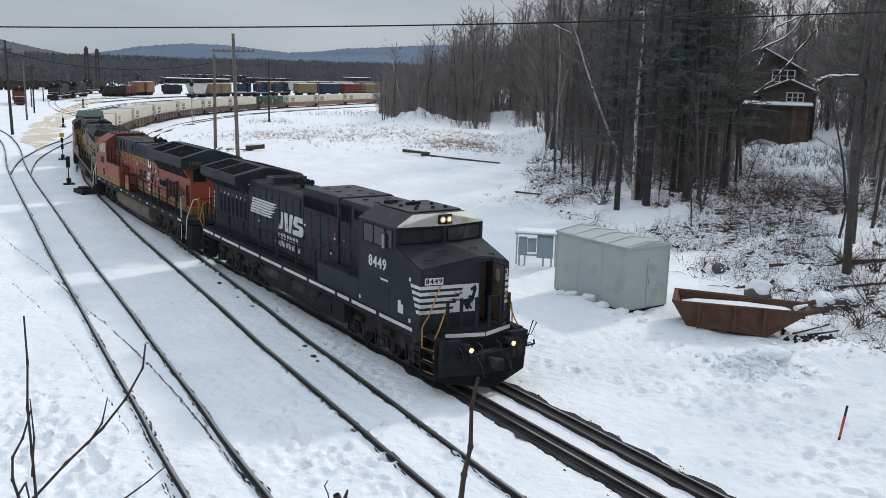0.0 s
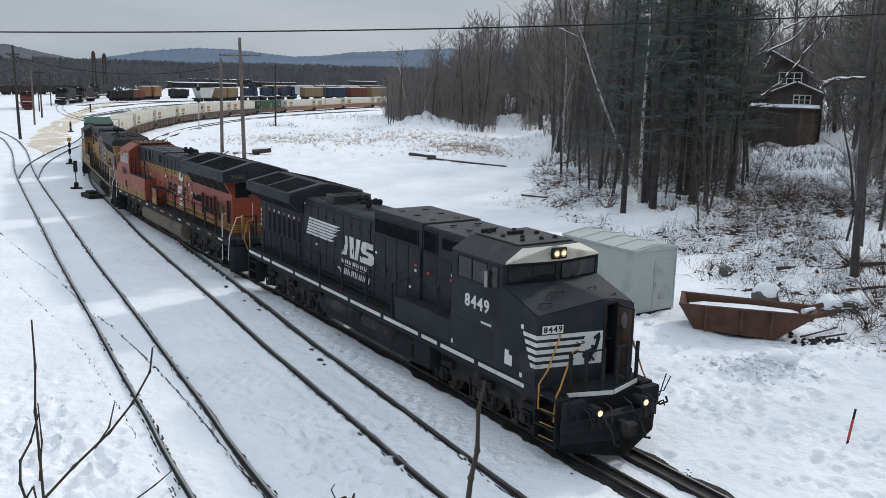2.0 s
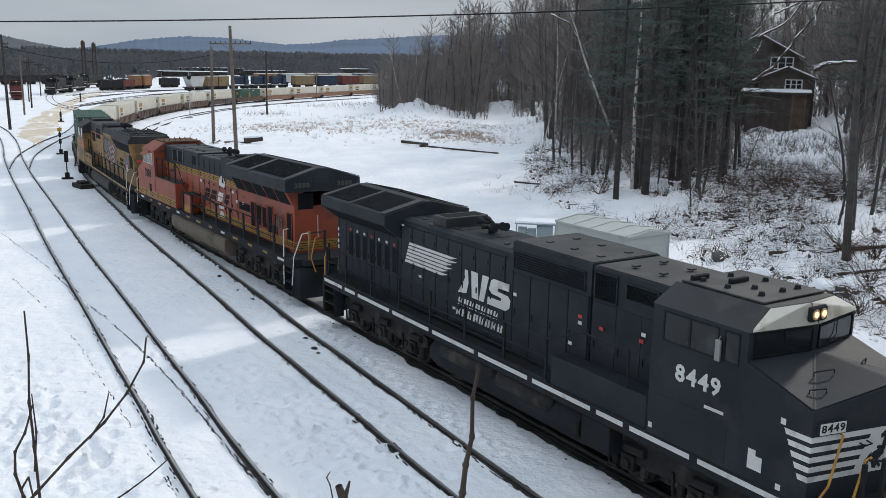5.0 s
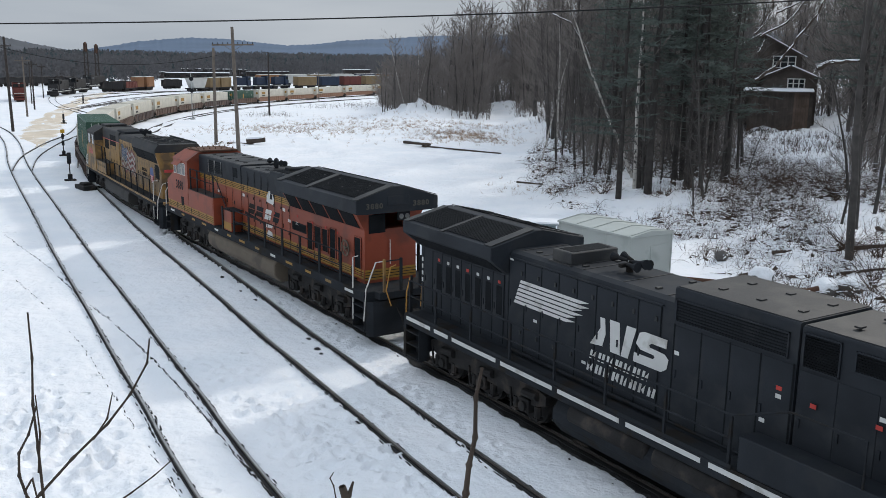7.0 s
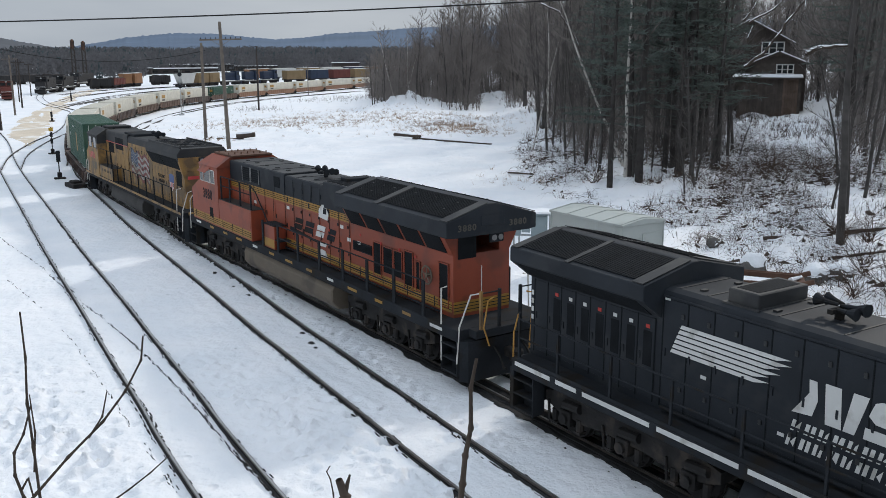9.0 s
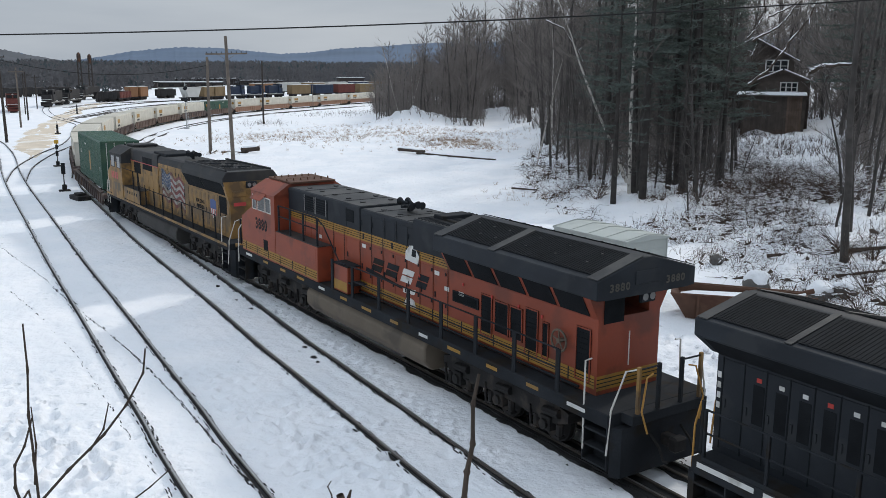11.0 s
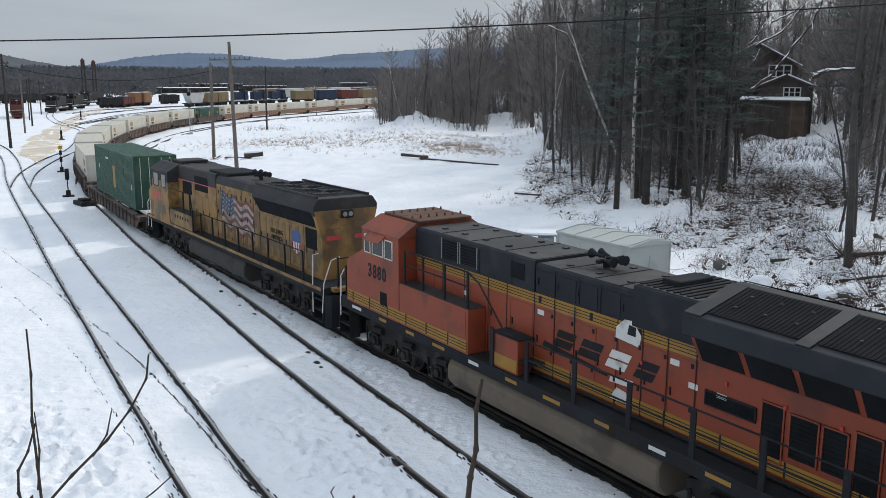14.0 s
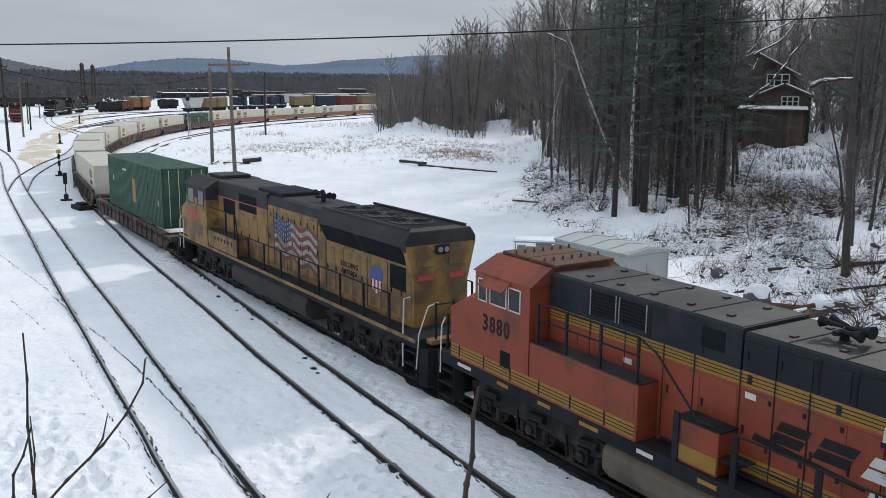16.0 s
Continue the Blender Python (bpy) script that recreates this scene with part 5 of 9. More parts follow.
        for z in (1.76, 1.84, 1.92):
            decal("black_line", rect(3.15, 9.9, z - .009, z + .009), s, 1.538, FRAME_BLACK, t)
        for i in range(6):
            decal("band_gap", rect(4.0 + 1.1 * i, 4.05 + 1.1 * i, 1.68, 2.0), s, 1.5385, FRAME_BLACK, t)
        posts_and_rail(t, [3.2, 4.3, 5.4, 6.4], s * 1.47, 2.84, 3.8, FRAME_BLACK, (1.0, .6))
        grab(t, [(s * 1.47, 3.2, 3.8), (s * 1.47, 2.7, 3.6), (s * 1.47, 1.6, 2.6), (s * 1.47, 1.2, 2.6)], FRAME_BLACK)
        part("step_box", shape((box, (s * .97, 1.1, 1.62), (s * 1.45, 2.1, 2.5), .02)), ORANGE, t)
        part("tread", shape((box, (s * .97, 1.05, 2.5), (s * 1.47, 2.15, 2.53)), (box, (s * 1.0, .6, 2.0), (s * 1.45, 1.08, 2.03))), FRAME_BLACK, t)
        decal("lower_band", rect(1.12, 2.08, 1.68, 2.0), s, 1.453, YELLOW, t)
        w = part("hood_window", shape((box, (s * .973, 3.5, 3.78), (s * .98, 5.2, 4.3))), GRILLE, t)
        for y in (3.5, 4.3, 4.4, 5.2):
            part("window_frame", shape((box, (s * .98, y - .015, 3.75), (s * .995, y + .015, 4.33))), MIRROR, w)
        for i in range(6):
            part("louvre", shape((box, (s * .98, 3.52, 3.81 + .08 * i), (s * .99, 5.18, 3.83 + .08 * i))), FRAME_BLACK, w)
        part("hood_window", shape((box, (s * .975, 1.5, 3.85), (s * .982, 2.05, 4.25))), GRILLE, t)
    # radiator housing
    prof = [(-1.25, 3.96), (-1.5, 3.98), (-1.5, 4.40), (-.14, 4.80), (.14, 4.80), (1.5, 4.40), (1.5, 3.98), (1.25, 3.96)]
    rad = part("radiator_housing", shape((prism, prof, "y", -10.4, -4.0, .02)), BLACK, t, "winged black radiator housing")

    def up(x):
        return 4.40 + (1.5 - x) * .40 / 1.36 + .012
    for s in (-1, 1):
        for a, b in ((-6.4, -4.45), (-10.0, -6.75)):
            g = part("radiator_grille", shape((prism, [(s * 1.32, up(1.32)), (s * .2, up(.2)), (s * .2, up(.2) + .012), (s * 1.32, up(1.32) + .012)], "y", a, b)), GRILLE, rad, "black ribbed radiator grille")
            bm = bmesh.new()
            n = int((b - a) / .09)
            for i in range(1, n):
                y = a + (b - a) * i / n
                prism(bm, [(s * 1.3, up(1.3) + .012), (s * .22, up(.22) + .012), (s * .22, up(.22) + .022), (s * 1.3, up(1.3) + .022)], "y", y - .014, y + .014)
            part("grille_bar", bm, GRILLE, g)
            for i in range(3):
                for x in (.5, .95):
                    y = a + (b - a) * (i + .5) / 3
                    part("bolt", shape((rod, (s * x, y, up(x) + .02), (s * x, y, up(x) + .04), .035, .03, 6)), ROOF_BLACK, g)
        for a, b in ((-4.42, -4.02), (-6.72, -6.43), (-10.38, -10.03)):
            part("cover_strip", shape((prism, [(s * 1.48, up(1.48)), (s * .16, up(.16)), (s * .16, up(.16) + .02), (s * 1.48, up(1.48) + .02)], "y", a, b)), ROOF_BLACK, rad, "grey cover strip")
    for x in (-.85, .85):
        lettering("road_number", "3880", .24, FADED, rad, end_plane(-1, x, -10.406, 4.2), .003, 1.1)
    part("end_panel", shape((box, (-.4, -10.42, 4.2), (.4, -10.4, 4.5), .01)), BLACK, rad)
    # rear end of the hood
    part("end_window", shape((box, (-.8, -9.92, 3.25), (-.2, -9.905, 3.85))), GRILLE, t)
    lamp_pair(t, .45, -9.96, 3.75, -1, False)
    part("rear_band", shape((box, (-.95, -9.91, 1.72), (.95, -9.903, 2.06))), YELLOW, t)
    for z in (1.8, 1.89, 1.98):
        part("black_line", shape((box, (-.95, -9.916, z - .01), (.95, -9.91, z + .01))), FRAME_BLACK, t)
    part("grab_iron", shape((rod, (-.05, -9.96, 2.2), (-.05, -9.96, 3.0), .014)), GRAB_WHITE, t)
    # cab and nose
    bm = bmesh.new()
    prism(bm, [(-1.53, 6.65), (1.53, 6.65), (1.53, 8.85), (0, 9.05), (-1.53, 8.85)], "z", 1.62, 4.12)
    cab = part("cab", bm, ORANGE, t, "orange wide cab")
    bm = bmesh.new()
    base = [(-1.55, 6.6, 4.12), (1.55, 6.6, 4.12), (1.55, 8.95, 4.12), (0, 9.12, 4.12), (-1.55, 8.95, 4.12)]
    top = [(-.95, 6.6, 4.52), (.95, 6.6, 4.52), (.95, 8.75, 4.52), (0, 8.85, 4.54), (-.95, 8.75, 4.52)]
    vb, vt = [bm.verts.new(p) for p in base], [bm.verts.new(p) for p in top]
    for i in range(5):
        bm.faces.new((vb[i], vb[(i + 1) % 5], vt[(i + 1) % 5], vt[i]))
    bm.faces.new(vt), bm.faces.new(vb[::-1])
    bmesh.ops.recalc_face_normals(bm, faces=bm.faces)
    part("cab_roof", bm, ORANGE, cab)
    part("roof_hatch", shape((box, (-.9, 6.5, 4.53), (.9, 7.55, 4.60), .01)), RUST, cab, "rust-red roof hatch")
    part("roof_hatch", shape((box, (-.9, 7.6, 4.53), (.9, 8.6, 4.60), .01)), RUST, cab, "rust-red roof hatch")
    for i in range(14):
        x, y = -.85 + (i % 7) * .28, 7.0 if i < 7 else 8.1
        part("antenna", shape((rod, (x, y, 4.6), (x, y, 4.69), .035, .02, 8)), RUST, cab)
    bm = bmesh.new()
    rim = [(-1.53, 8.85, 3.45), (-1.53, 9.95, 2.95), (-.45, 10.4, 3.1), (.45, 10.4, 3.1), (1.53, 9.95, 2.95), (1.53, 8.85, 3.45), (0, 9.05, 3.5)]
    foot = [(x, y, 1.62) for x, y, z in rim[:6]]
    r_, f_ = [bm.verts.new(p) for p in rim], [bm.verts.new(p) for p in foot]
    for i in range(5):
        bm.faces.new((f_[i], f_[i + 1], r_[i + 1], r_[i]))
    bm.faces.new((r_[0], r_[1], r_[2], r_[6])), bm.faces.new((r_[2], r_[3], r_[6])), bm.faces.new((r_[3], r_[4], r_[5], r_[6]))
    bmesh.ops.recalc_face_normals(bm, faces=bm.faces)
    part("nose", bm, ORANGE, t, "orange sloping nose")
    for s in (-1, 1):
        w = part("windscreen", shape((patch, [(s * .1, 9.06, 3.52), (s * 1.4, 8.885, 3.52), (s * 1.4, 8.885, 4.05), (s * .1, 9.06, 4.05)])), CAB_GLASS, cab)
        for a, b in ((8.35, 8.7), (7.55, 8.2), (7.0, 7.45)):
            w = part("side_window", shape((box, (s * 1.52, a, 3.42), (s * 1.538, b, 3.95))), CAB_GLASS, cab)
            bm = bmesh.new()
            for q in ((a, 3.4, b, 3.43), (a, 3.94, b, 3.97), (a - .015, 3.4, a + .015, 3.97), (b - .015, 3.4, b + .015, 3.97)):
                box(bm, (s * 1.53, q[0], q[1]), (s * 1.55, q[2], q[3]))
            part("window_frame", bm, GRAB_WHITE, w)
        sh = shape((prism, [(s * 1.53, 4.08), (s * 1.78, 3.88), (s * 1.78, 3.86), (s * 1.53, 4.05)], "y", 7.4, 8.4))
        part("sun_shade", sh, ORANGE, cab)
        lettering("road_number", "3880", .58, FRAME_BLACK, cab, side_plane(s, 1.534, 7.95, 2.86), squeeze=.85)
        part("hatch", shape((box, (s * 1.53, 7.35, 1.95), (s * 1.542, 7.75, 2.35))), GRILLE, cab, "open black hatch")
        part("cab_panel", shape((box, (s * 1.53, 6.75, 2.1), (s * 1.536, 9.0, 2.6), .003)), ORANGE, cab)
        posts_and_rail(t, [10.45], s * 1.3, 1.62, 2.6, FRAME_BLACK, ())
        grab(t, [(s * 1.35, 10.5, 2.5), (s * 1.5, 10.45, 2.3), (s * 1.53, 10.45, 1.0)], GRAB_WHITE)
    return t


orange_locomotive()


# ---- third locomotive: yellow and grey, running backwards ----
FLAG_RED = mat("faded_flag_red", (0.20, 0.055, 0.05), 0.65, 0, 0.3, 1.5, 12, 0, (0.12, 0.06, 0.045), 0.5, 1.5)
FLAG_WHITE = mat("faded_flag_white", (0.36, 0.35, 0.33), 0.65, 0, 0.3, 1.5, 12, 0, (0.22, 0.19, 0.15), 0.5, 1.5)
FLAG_BLUE = mat("faded_flag_blue", (0.06, 0.09, 0.15), 0.65, 0, 0.3, 1.5, 12, 0, (0.07, 0.07, 0.08), 0.5, 1.5)
GREY_ROOF = mat("dark_grey_roof_paint", (0.028, 0.029, 0.031), 0.7, 0, 0.2, 0.8, 20, 0.06, (0.045, 0.042, 0.038), 0.4, 1)


def yellow_locomotive():
    t = thing("locomotive", "dirty yellow and grey diesel locomotive with a painted flag", "locomotive", group="locomotives of the train")
    RIDING.append((t, 73.55))
    part("frame", shape((box, (-1.53, -10.9, 1.28), (1.53, 10.9, 1.56), .02), (box, (-.9, -10.3, .95), (.9, 10.2, 1.28))), FRAME_BLACK, t)
    for s in (-1, 1):
        decal("sill_line", rect(-10.85, 10.85, 1.44, 1.56), s, 1.532, ARMOUR, t, "yellow sill line")
    for y, d in ((-11.0, -1), (11.0, 1)):
        part("pilot", shape((prism, [(-1.45, y - d * .1), (-1.3, y + d * .15), (1.3, y + d * .15), (1.45, y - d * .1)], "z", .2, 1.3)), FRAME_BLACK, t)
        coupler(t, y + d * .35, d)
    part("rear_platform", shape((box, (-1.2, -11.2, 1.42), (1.2, -10.9, 1.56), .01)), ARMOUR, t)
    bogie(t, -6.9)
    bogie(t, 6.9)
    tank = [(-1.5, .62), (-1.25, .38), (1.25, .38), (1.5, .62), (1.5, 1.0), (1.38, 1.24), (-1.38, 1.24), (-1.5, 1.0)]
    part("fuel_tank", shape((prism, tank, "y", -3.4, 3.9, .04)), TANK_GREY, t, "dark grey fuel tank")
    part("hood", shape((box, (-.95, -9.8, 1.56), (.95, 1.1, 3.98))), ARMOUR, t, "yellow engine hood")
    bm = bmesh.new()
    body_section(bm, -4.0, 1.1, .95, 3.98, 4.36, .2)
    part("hood_roof", bm, GREY_ROOF, t, "dark grey hood roof")
    # flared radiator end
    bm = bmesh.new()
    prism(bm, [(-.95, 3.35), (-1.24, 3.95), (-1.24, 4.15), (-1.05, 4.42), (1.05, 4.42), (1.24, 4.15), (1.24, 3.95), (.95, 3.35)], "y", -9.8, -4.0, .02)
    flare = part("radiator_flare", bm, GREY_ROOF, t, "flared dark radiator section")
    part("end_flare", shape((prism, [(-.95, 2.9), (-1.22, 4.0), (1.22, 4.0), (.95, 2.9)], "y", -9.82, -9.6)), ARMOUR, t)
    for s in (-1, 1):
        for a, b in ((-9.5, -6.75), (-6.65, -4.15)):
            bm = bmesh.new()
            prism(bm, [(s * .965, 3.37), (s * 1.243, 3.94), (s * 1.253, 3.935), (s * .975, 3.365)], "y", a, b)
            part("intake_screen", bm, GRILLE, flare)
    for y in (-4.7, -6.4, -8.05):
        f = part("cooling_fan", shape((rod, (0, y, 4.4), (0, y, 4.455), .72, .70, 24), (rod, (0, y, 4.455), (0, y, 4.48), .15, .12, 12)), GREY_ROOF, t, "round roof fan")
        for i in range(8):
            q = i * math.pi / 8
            part("guard_bar", shape((rod, (.68 * math.cos(q), y + .68 * math.sin(q), 4.46 + .002 * i), (-.68 * math.cos(q), y - .68 * math.sin(q), 4.46 + .002 * i), .012, .012, 4)), FRAME_BLACK, f)
    for x in (-1.0, 1.0):
        part("roof_rail", shape((box, (x - .04, -9.6, 4.42), (x + .04, -3.9, 4.50), .01)), GREY_ROOF, t)
    part("roof_grille", shape((box, (-.86, -9.2, 4.421), (.86, -3.95, 4.428))), GRILLE, t)
    part("brake_hatch", shape((box, (-.8, .0, 4.34), (.8, 2.4, 4.50), .03)), FRAME_BLACK, t)
    horn(t, 0, -1.9, 4.36)
    # raised hood behind the cab
    part("control_hood", shape((box, (-.98, 1.1, 1.56), (.98, 6.7, 3.75))), ARMOUR, t)
    bm = bmesh.new()
    body_section(bm, 1.1, 6.7, .98, 3.75, 4.4, .1)
    part("control_roof", bm, GREY_ROOF, t)
    for s in (-1, 1):
        doors(t, -9.7, -4.1, 9, 1.7, 3.25, .95, s, ARMOUR, FRAME_BLACK)
        doors(t, -4.0, 1.0, 7, 1.7, 3.85, .95, s, ARMOUR, FRAME_BLACK)
        doors(t, 1.2, 4.0, 3, 1.7, 3.2, .98, s, ARMOUR, FRAME_BLACK)
        decal("red_line", rect(1.1, 6.7, 3.72, 3.76), s, .985, RED, t)
        for a, b, z0, z1 in ((2.2, 4.1, 3.42, 4.1), (4.6, 6.0, 3.1, 3.7)):
            part("dark_opening", shape((box, (s * .98, a, z0), (s * .988, b, z1))), GRILLE, t)
        part("dark_opening", shape((box, (s * .963, -9.4, 2.55), (s * .972, -8.45, 3.28))), GRILLE, t)
        # painted flag: wavy stripes and a blue corner with white dots
        n = 20
        for i in range(9):
            for j in range(n):
                y0, y1 = .45 - 3.85 * j / n, .45 - 3.85 * (j + 1) / n
                if i >= 4 and j < 8:
                    continue
                w0, w1 = (.11 * math.sin(q * 4.4 + .6) - .06 * (.45 - q) for q in (y0, y1))
                z = 2.2 + .165 * i
                decal("flag_stripe", [(y0, z + w0), (y1, z + w1), (y1, z + .165 + w1), (y0, z + .165 + w0)], s, .9655, FLAG_RED if i % 2 == 0 else FLAG_WHITE, t)
        for j in range(8):
            y0, y1 = .45 - 3.85 * j / n, .45 - 3.85 * (j + 1) / n
            w0, w1 = (.11 * math.sin(q * 4.4 + .6) - .06 * (.45 - q) for q in (y0, y1))
            decal("flag_field", [(y0, 2.86 + w0), (y1, 2.86 + w1), (y1, 3.685 + w1), (y0, 3.685 + w0)], s, .9655, FLAG_BLUE, t)
            for q in range(4):
                z = 2.95 + .19 * q + (w0 + w1) / 2
                decal("flag_dot", rect((y0 + y1) / 2 - .035, (y0 + y1) / 2 + .035, z, z + .07), s, .970, FLAG_WHITE, t)
        # shield and two rows of small bars
        decal("shield", [(-7.2, 2.98), (-7.6, 3.05), (-8.0, 2.98), (-8.0, 2.6), (-7.2, 2.6)], s, .9655, BLUE, t)
        for i in range(7):
            y = -7.2 - .8 * i / 7
            b = 2.6 - (.42 - .16 * abs(i - 3) / 3)
            decal("shield_stripe", rect(y - .8 / 7, y, b, 2.6), s, .9655, RED if i % 2 == 0 else WHITE, t)
        lettering("slogan", "BUILDING", .24, FRAME_BLACK, t, side_plane(s, .966, -5.75, 2.74), squeeze=1.0)
        lettering("slogan", "AMERICA", .24, FRAME_BLACK, t, side_plane(s, .966, -5.75, 2.5), squeeze=1.0)
        seams(t, [-8.3, -7.0, -4.05, -3.4, -2.1, -.7, .5, 1.1], .966, s, 1.65, 3.3)
        seams(t, [-3.4, -2.1, -.7, .5], .966, s, 3.3, 3.95)
        for i in range(9):
            decal("dark_latch", rect(-3.7 + .55 * i, -3.62 + .55 * i, 3.55, 3.72), s, .974, FRAME_BLACK, t)
        # cab-side box, steps and rails
        part("side_box", shape((box, (s * .98, 3.2, 1.56), (s * 1.5, 6.65, 2.28), .02)), ARMOUR, t)
        part("upper_walkway", shape((box, (s * .98, 3.2, 2.285), (s * 1.5, 6.65, 2.3))), GREY_ROOF, t)
        for i in range(6):
            decal("word_bar", rect(3.7 + .4 * i, 3.85 + .4 * i, 1.95, 2.1), s, 1.502, FRAME_BLACK, t)
        posts_and_rail(t, [-9.3, -7.7, -6.1, -4.5, -2.9, -1.3, .3, 1.9, 3.1], s * 1.48, 1.56, 2.58, FRAME_BLACK, (1.0,))
        grab(t, [(s * 1.48, 3.1, 2.58), (s * 1.48, 3.3, 3.3), (s * 1.48, 6.6, 3.3)], FRAME_BLACK)
        posts_and_rail(t, [3.4, 4.4], s * 1.48, 2.3, 3.3, FRAME_BLACK, ())
        steps(t, s * 1.52, -10.5, .75, FRAME_BLACK, 1.45, s=s)
        steps(t, s * 1.52, 10.4, .75, FRAME_BLACK, 1.45, s=s)
        grab(t, [(s * 1.25, -10.1, 2.6), (s * 1.46, -10.1, 2.58), (s * 1.5, -10.12, 1.7), (s * 1.52, -10.14, .6)], GRAB_WHITE)
        grab(t, [(s * .9, -11.05, 2.6), (s * 1.2, -11.0, 2.5), (s * 1.45, -10.9, 1.7), (s * 1.52, -10.88, .7)], GRAB_WHITE)
        grab(t, [(s * 1.35, 10.75, 2.4), (s * 1.5, 10.7, 2.2), (s * 1.53, 10.7, .9)], GRAB_WHITE)
        grab(t, [(s * 1.3, 10.2, 2.5), (s * 1.5, 10.15, 2.3), (s * 1.53, 10.15, .9)], GRAB_WHITE)
        for x in (.4, 1.0):
            part("rail_post", shape((box, (s * x - .03, -11.12, 1.56), (s * x + .03, -11.06, 2.6), .008)), FRAME_BLACK, t)
        grab(t, [(s * .4, -11.09, 2.55), (s * 1.0, -11.09, 2.55)], FRAME_BLACK)
        part("number_glass", shape((box, (s * .25, -9.86, 3.35), (s * .85, -9.82, 3.6), .01)), ARMOUR, t)
    lamp_pair(t, 0, -9.88, 3.85, -1, False)
    part("rear_bar", shape((box, (-.8, -9.826, 2.95), (-.25, -9.82, 3.1))), RED, t)
    part("rear_bar", shape((box, (.3, -9.826, 2.95), (.8, -9.826 + .006, 3.1))), RED, t)
    # cab
    bm = bmesh.new()
    prism(bm, [(-1.53, 6.7), (1.53, 6.7), (1.53, 9.5), (0, 9.7), (-1.53, 9.5)], "z", 1.56, 3.55)
    cab = part("cab", bm, ARMOUR, t, "yellow cab with a grey upper part")
    bm = bmesh.new()
    prism(bm, [(-1.53, 6.7), (1.53, 6.7), (1.53, 9.45), (0, 9.65), (-1.53, 9.45)], "z", 3.55, 4.05)
    part("cab_top", bm, GREY_ROOF, cab)
    part("cab_roof", shape((prism, [(-1.56, 4.05), (1.56, 4.05), (.95, 4.42), (-.95, 4.42)], "y", 6.65, 9.75)), GREY_ROOF, cab)
    part("air_conditioner", shape((box, (-.7, 7.0, 4.42), (.7, 8.6, 4.56), .03)), GREY_ROOF, cab)
    for x, y in ((-.7, 9.0), (.2, 9.1), (.7, 8.9), (-.4, 6.85), (.5, 6.85)):
        part("antenna", shape((rod, (x, y, 4.42), (x, y, 4.52), .05, .03, 8)), FRAME_BLACK, cab)
    part("nose", shape((prism, [(9.5, 1.56), (10.35, 1.56), (10.35, 2.9), (9.5, 3.3)], "x", -1.5, 1.5, .05)), ARMOUR, t)
    for s in (-1, 1):
        part("windscreen", shape((box, (s * .15, 9.56, 3.45), (s * 1.35, 9.62, 3.95))), CAB_GLASS, cab)
        for a, b in ((8.3, 9.2), (7.0, 7.8)):
            w = part("side_window", shape((box, (s * 1.52, a, 3.25), (s * 1.538, b, 3.9))), CAB_GLASS, cab)
            bm = bmesh.new()
            for q in ((a, 3.23, b, 3.26), (a, 3.89, b, 3.92), (a - .015, 3.23, a + .015, 3.92), (b - .015, 3.23, b + .015, 3.92)):
                box(bm, (s * 1.53, q[0], q[1]), (s * 1.55, q[2], q[3]))
            part("window_frame", bm, GREY_ROOF, w)
        for i in range(4):
            decal("number_bar", rect(7.75 + .42 * i, 8.0 + .42 * i, 2.55, 2.95), s, 1.533, RED, cab)
        decal("vent", rect(7.3, 7.9, 1.9, 2.35), s, 1.533, TANK_TAN, cab)
        decal("vent", rect(8.1, 8.7, 1.9, 2.35), s, 1.533, TANK_TAN, cab)
    return t


yellow_locomotive()


# ---- containers on well cars ----
WELL_DARK = mat("dark_well_car", (0.075, 0.055, 0.05), 0.75, 0, 0.3, 0.8, 15, 0.1, (0.12, 0.08, 0.06), 0.4, 0.8)
WELL_TAN = mat("tan_well_car", (0.25, 0.14, 0.09), 0.75, 0, 0.2, 0.8, 15, 0.08, (0.24, 0.14, 0.10), 0.4, 0.8)


def well_car(u, material, label, top=1.2, end=6.9):
    t = thing("well_car", label, "freight car", group="well cars of the train")
    RIDING.append((t, u))
    bm = bmesh.new()
    n = round((end - 1.4) * 2 / 1.1)
    for s in (-1, 1):
        prism(bm, [(-end, top - .4), (-end + .9, top - .08), (end - .9, top - .08), (end, top - .4), (end, .98), (end - .7, .62), (end - 1.0, .35), (-end + 1.0, .35), (-end + .7, .62), (-end, .98)], "x", s * 1.36, s * 1.46)
        box(bm, (s * 1.3, -end + .9, top - .08), (s * 1.5, end - .9, top), .01)
        for i in range(n + 1):
            y = (-end + 1.4) + (end - 1.4) * 2 * i / n
            box(bm, (s * 1.46, y - .05, .38), (s * 1.52, y + .05, top - .08))
    for y in (-end + .3, end - .3):
        box(bm, (-1.46, y - .35, .85), (1.46, y + .35, 1.12), .02)
    for k in (-.85, -.43, 0, .43, .85):
        box(bm, (-1.4, k * end - .15, .35), (1.4, k * end + .15, .47))
    part("well", bm, material, t)
    for y in (-end + .15, end - .15):
        bogie(t, y, "small two-axle bogie", (-.85, .85), "bogie", 1.3)
    return t


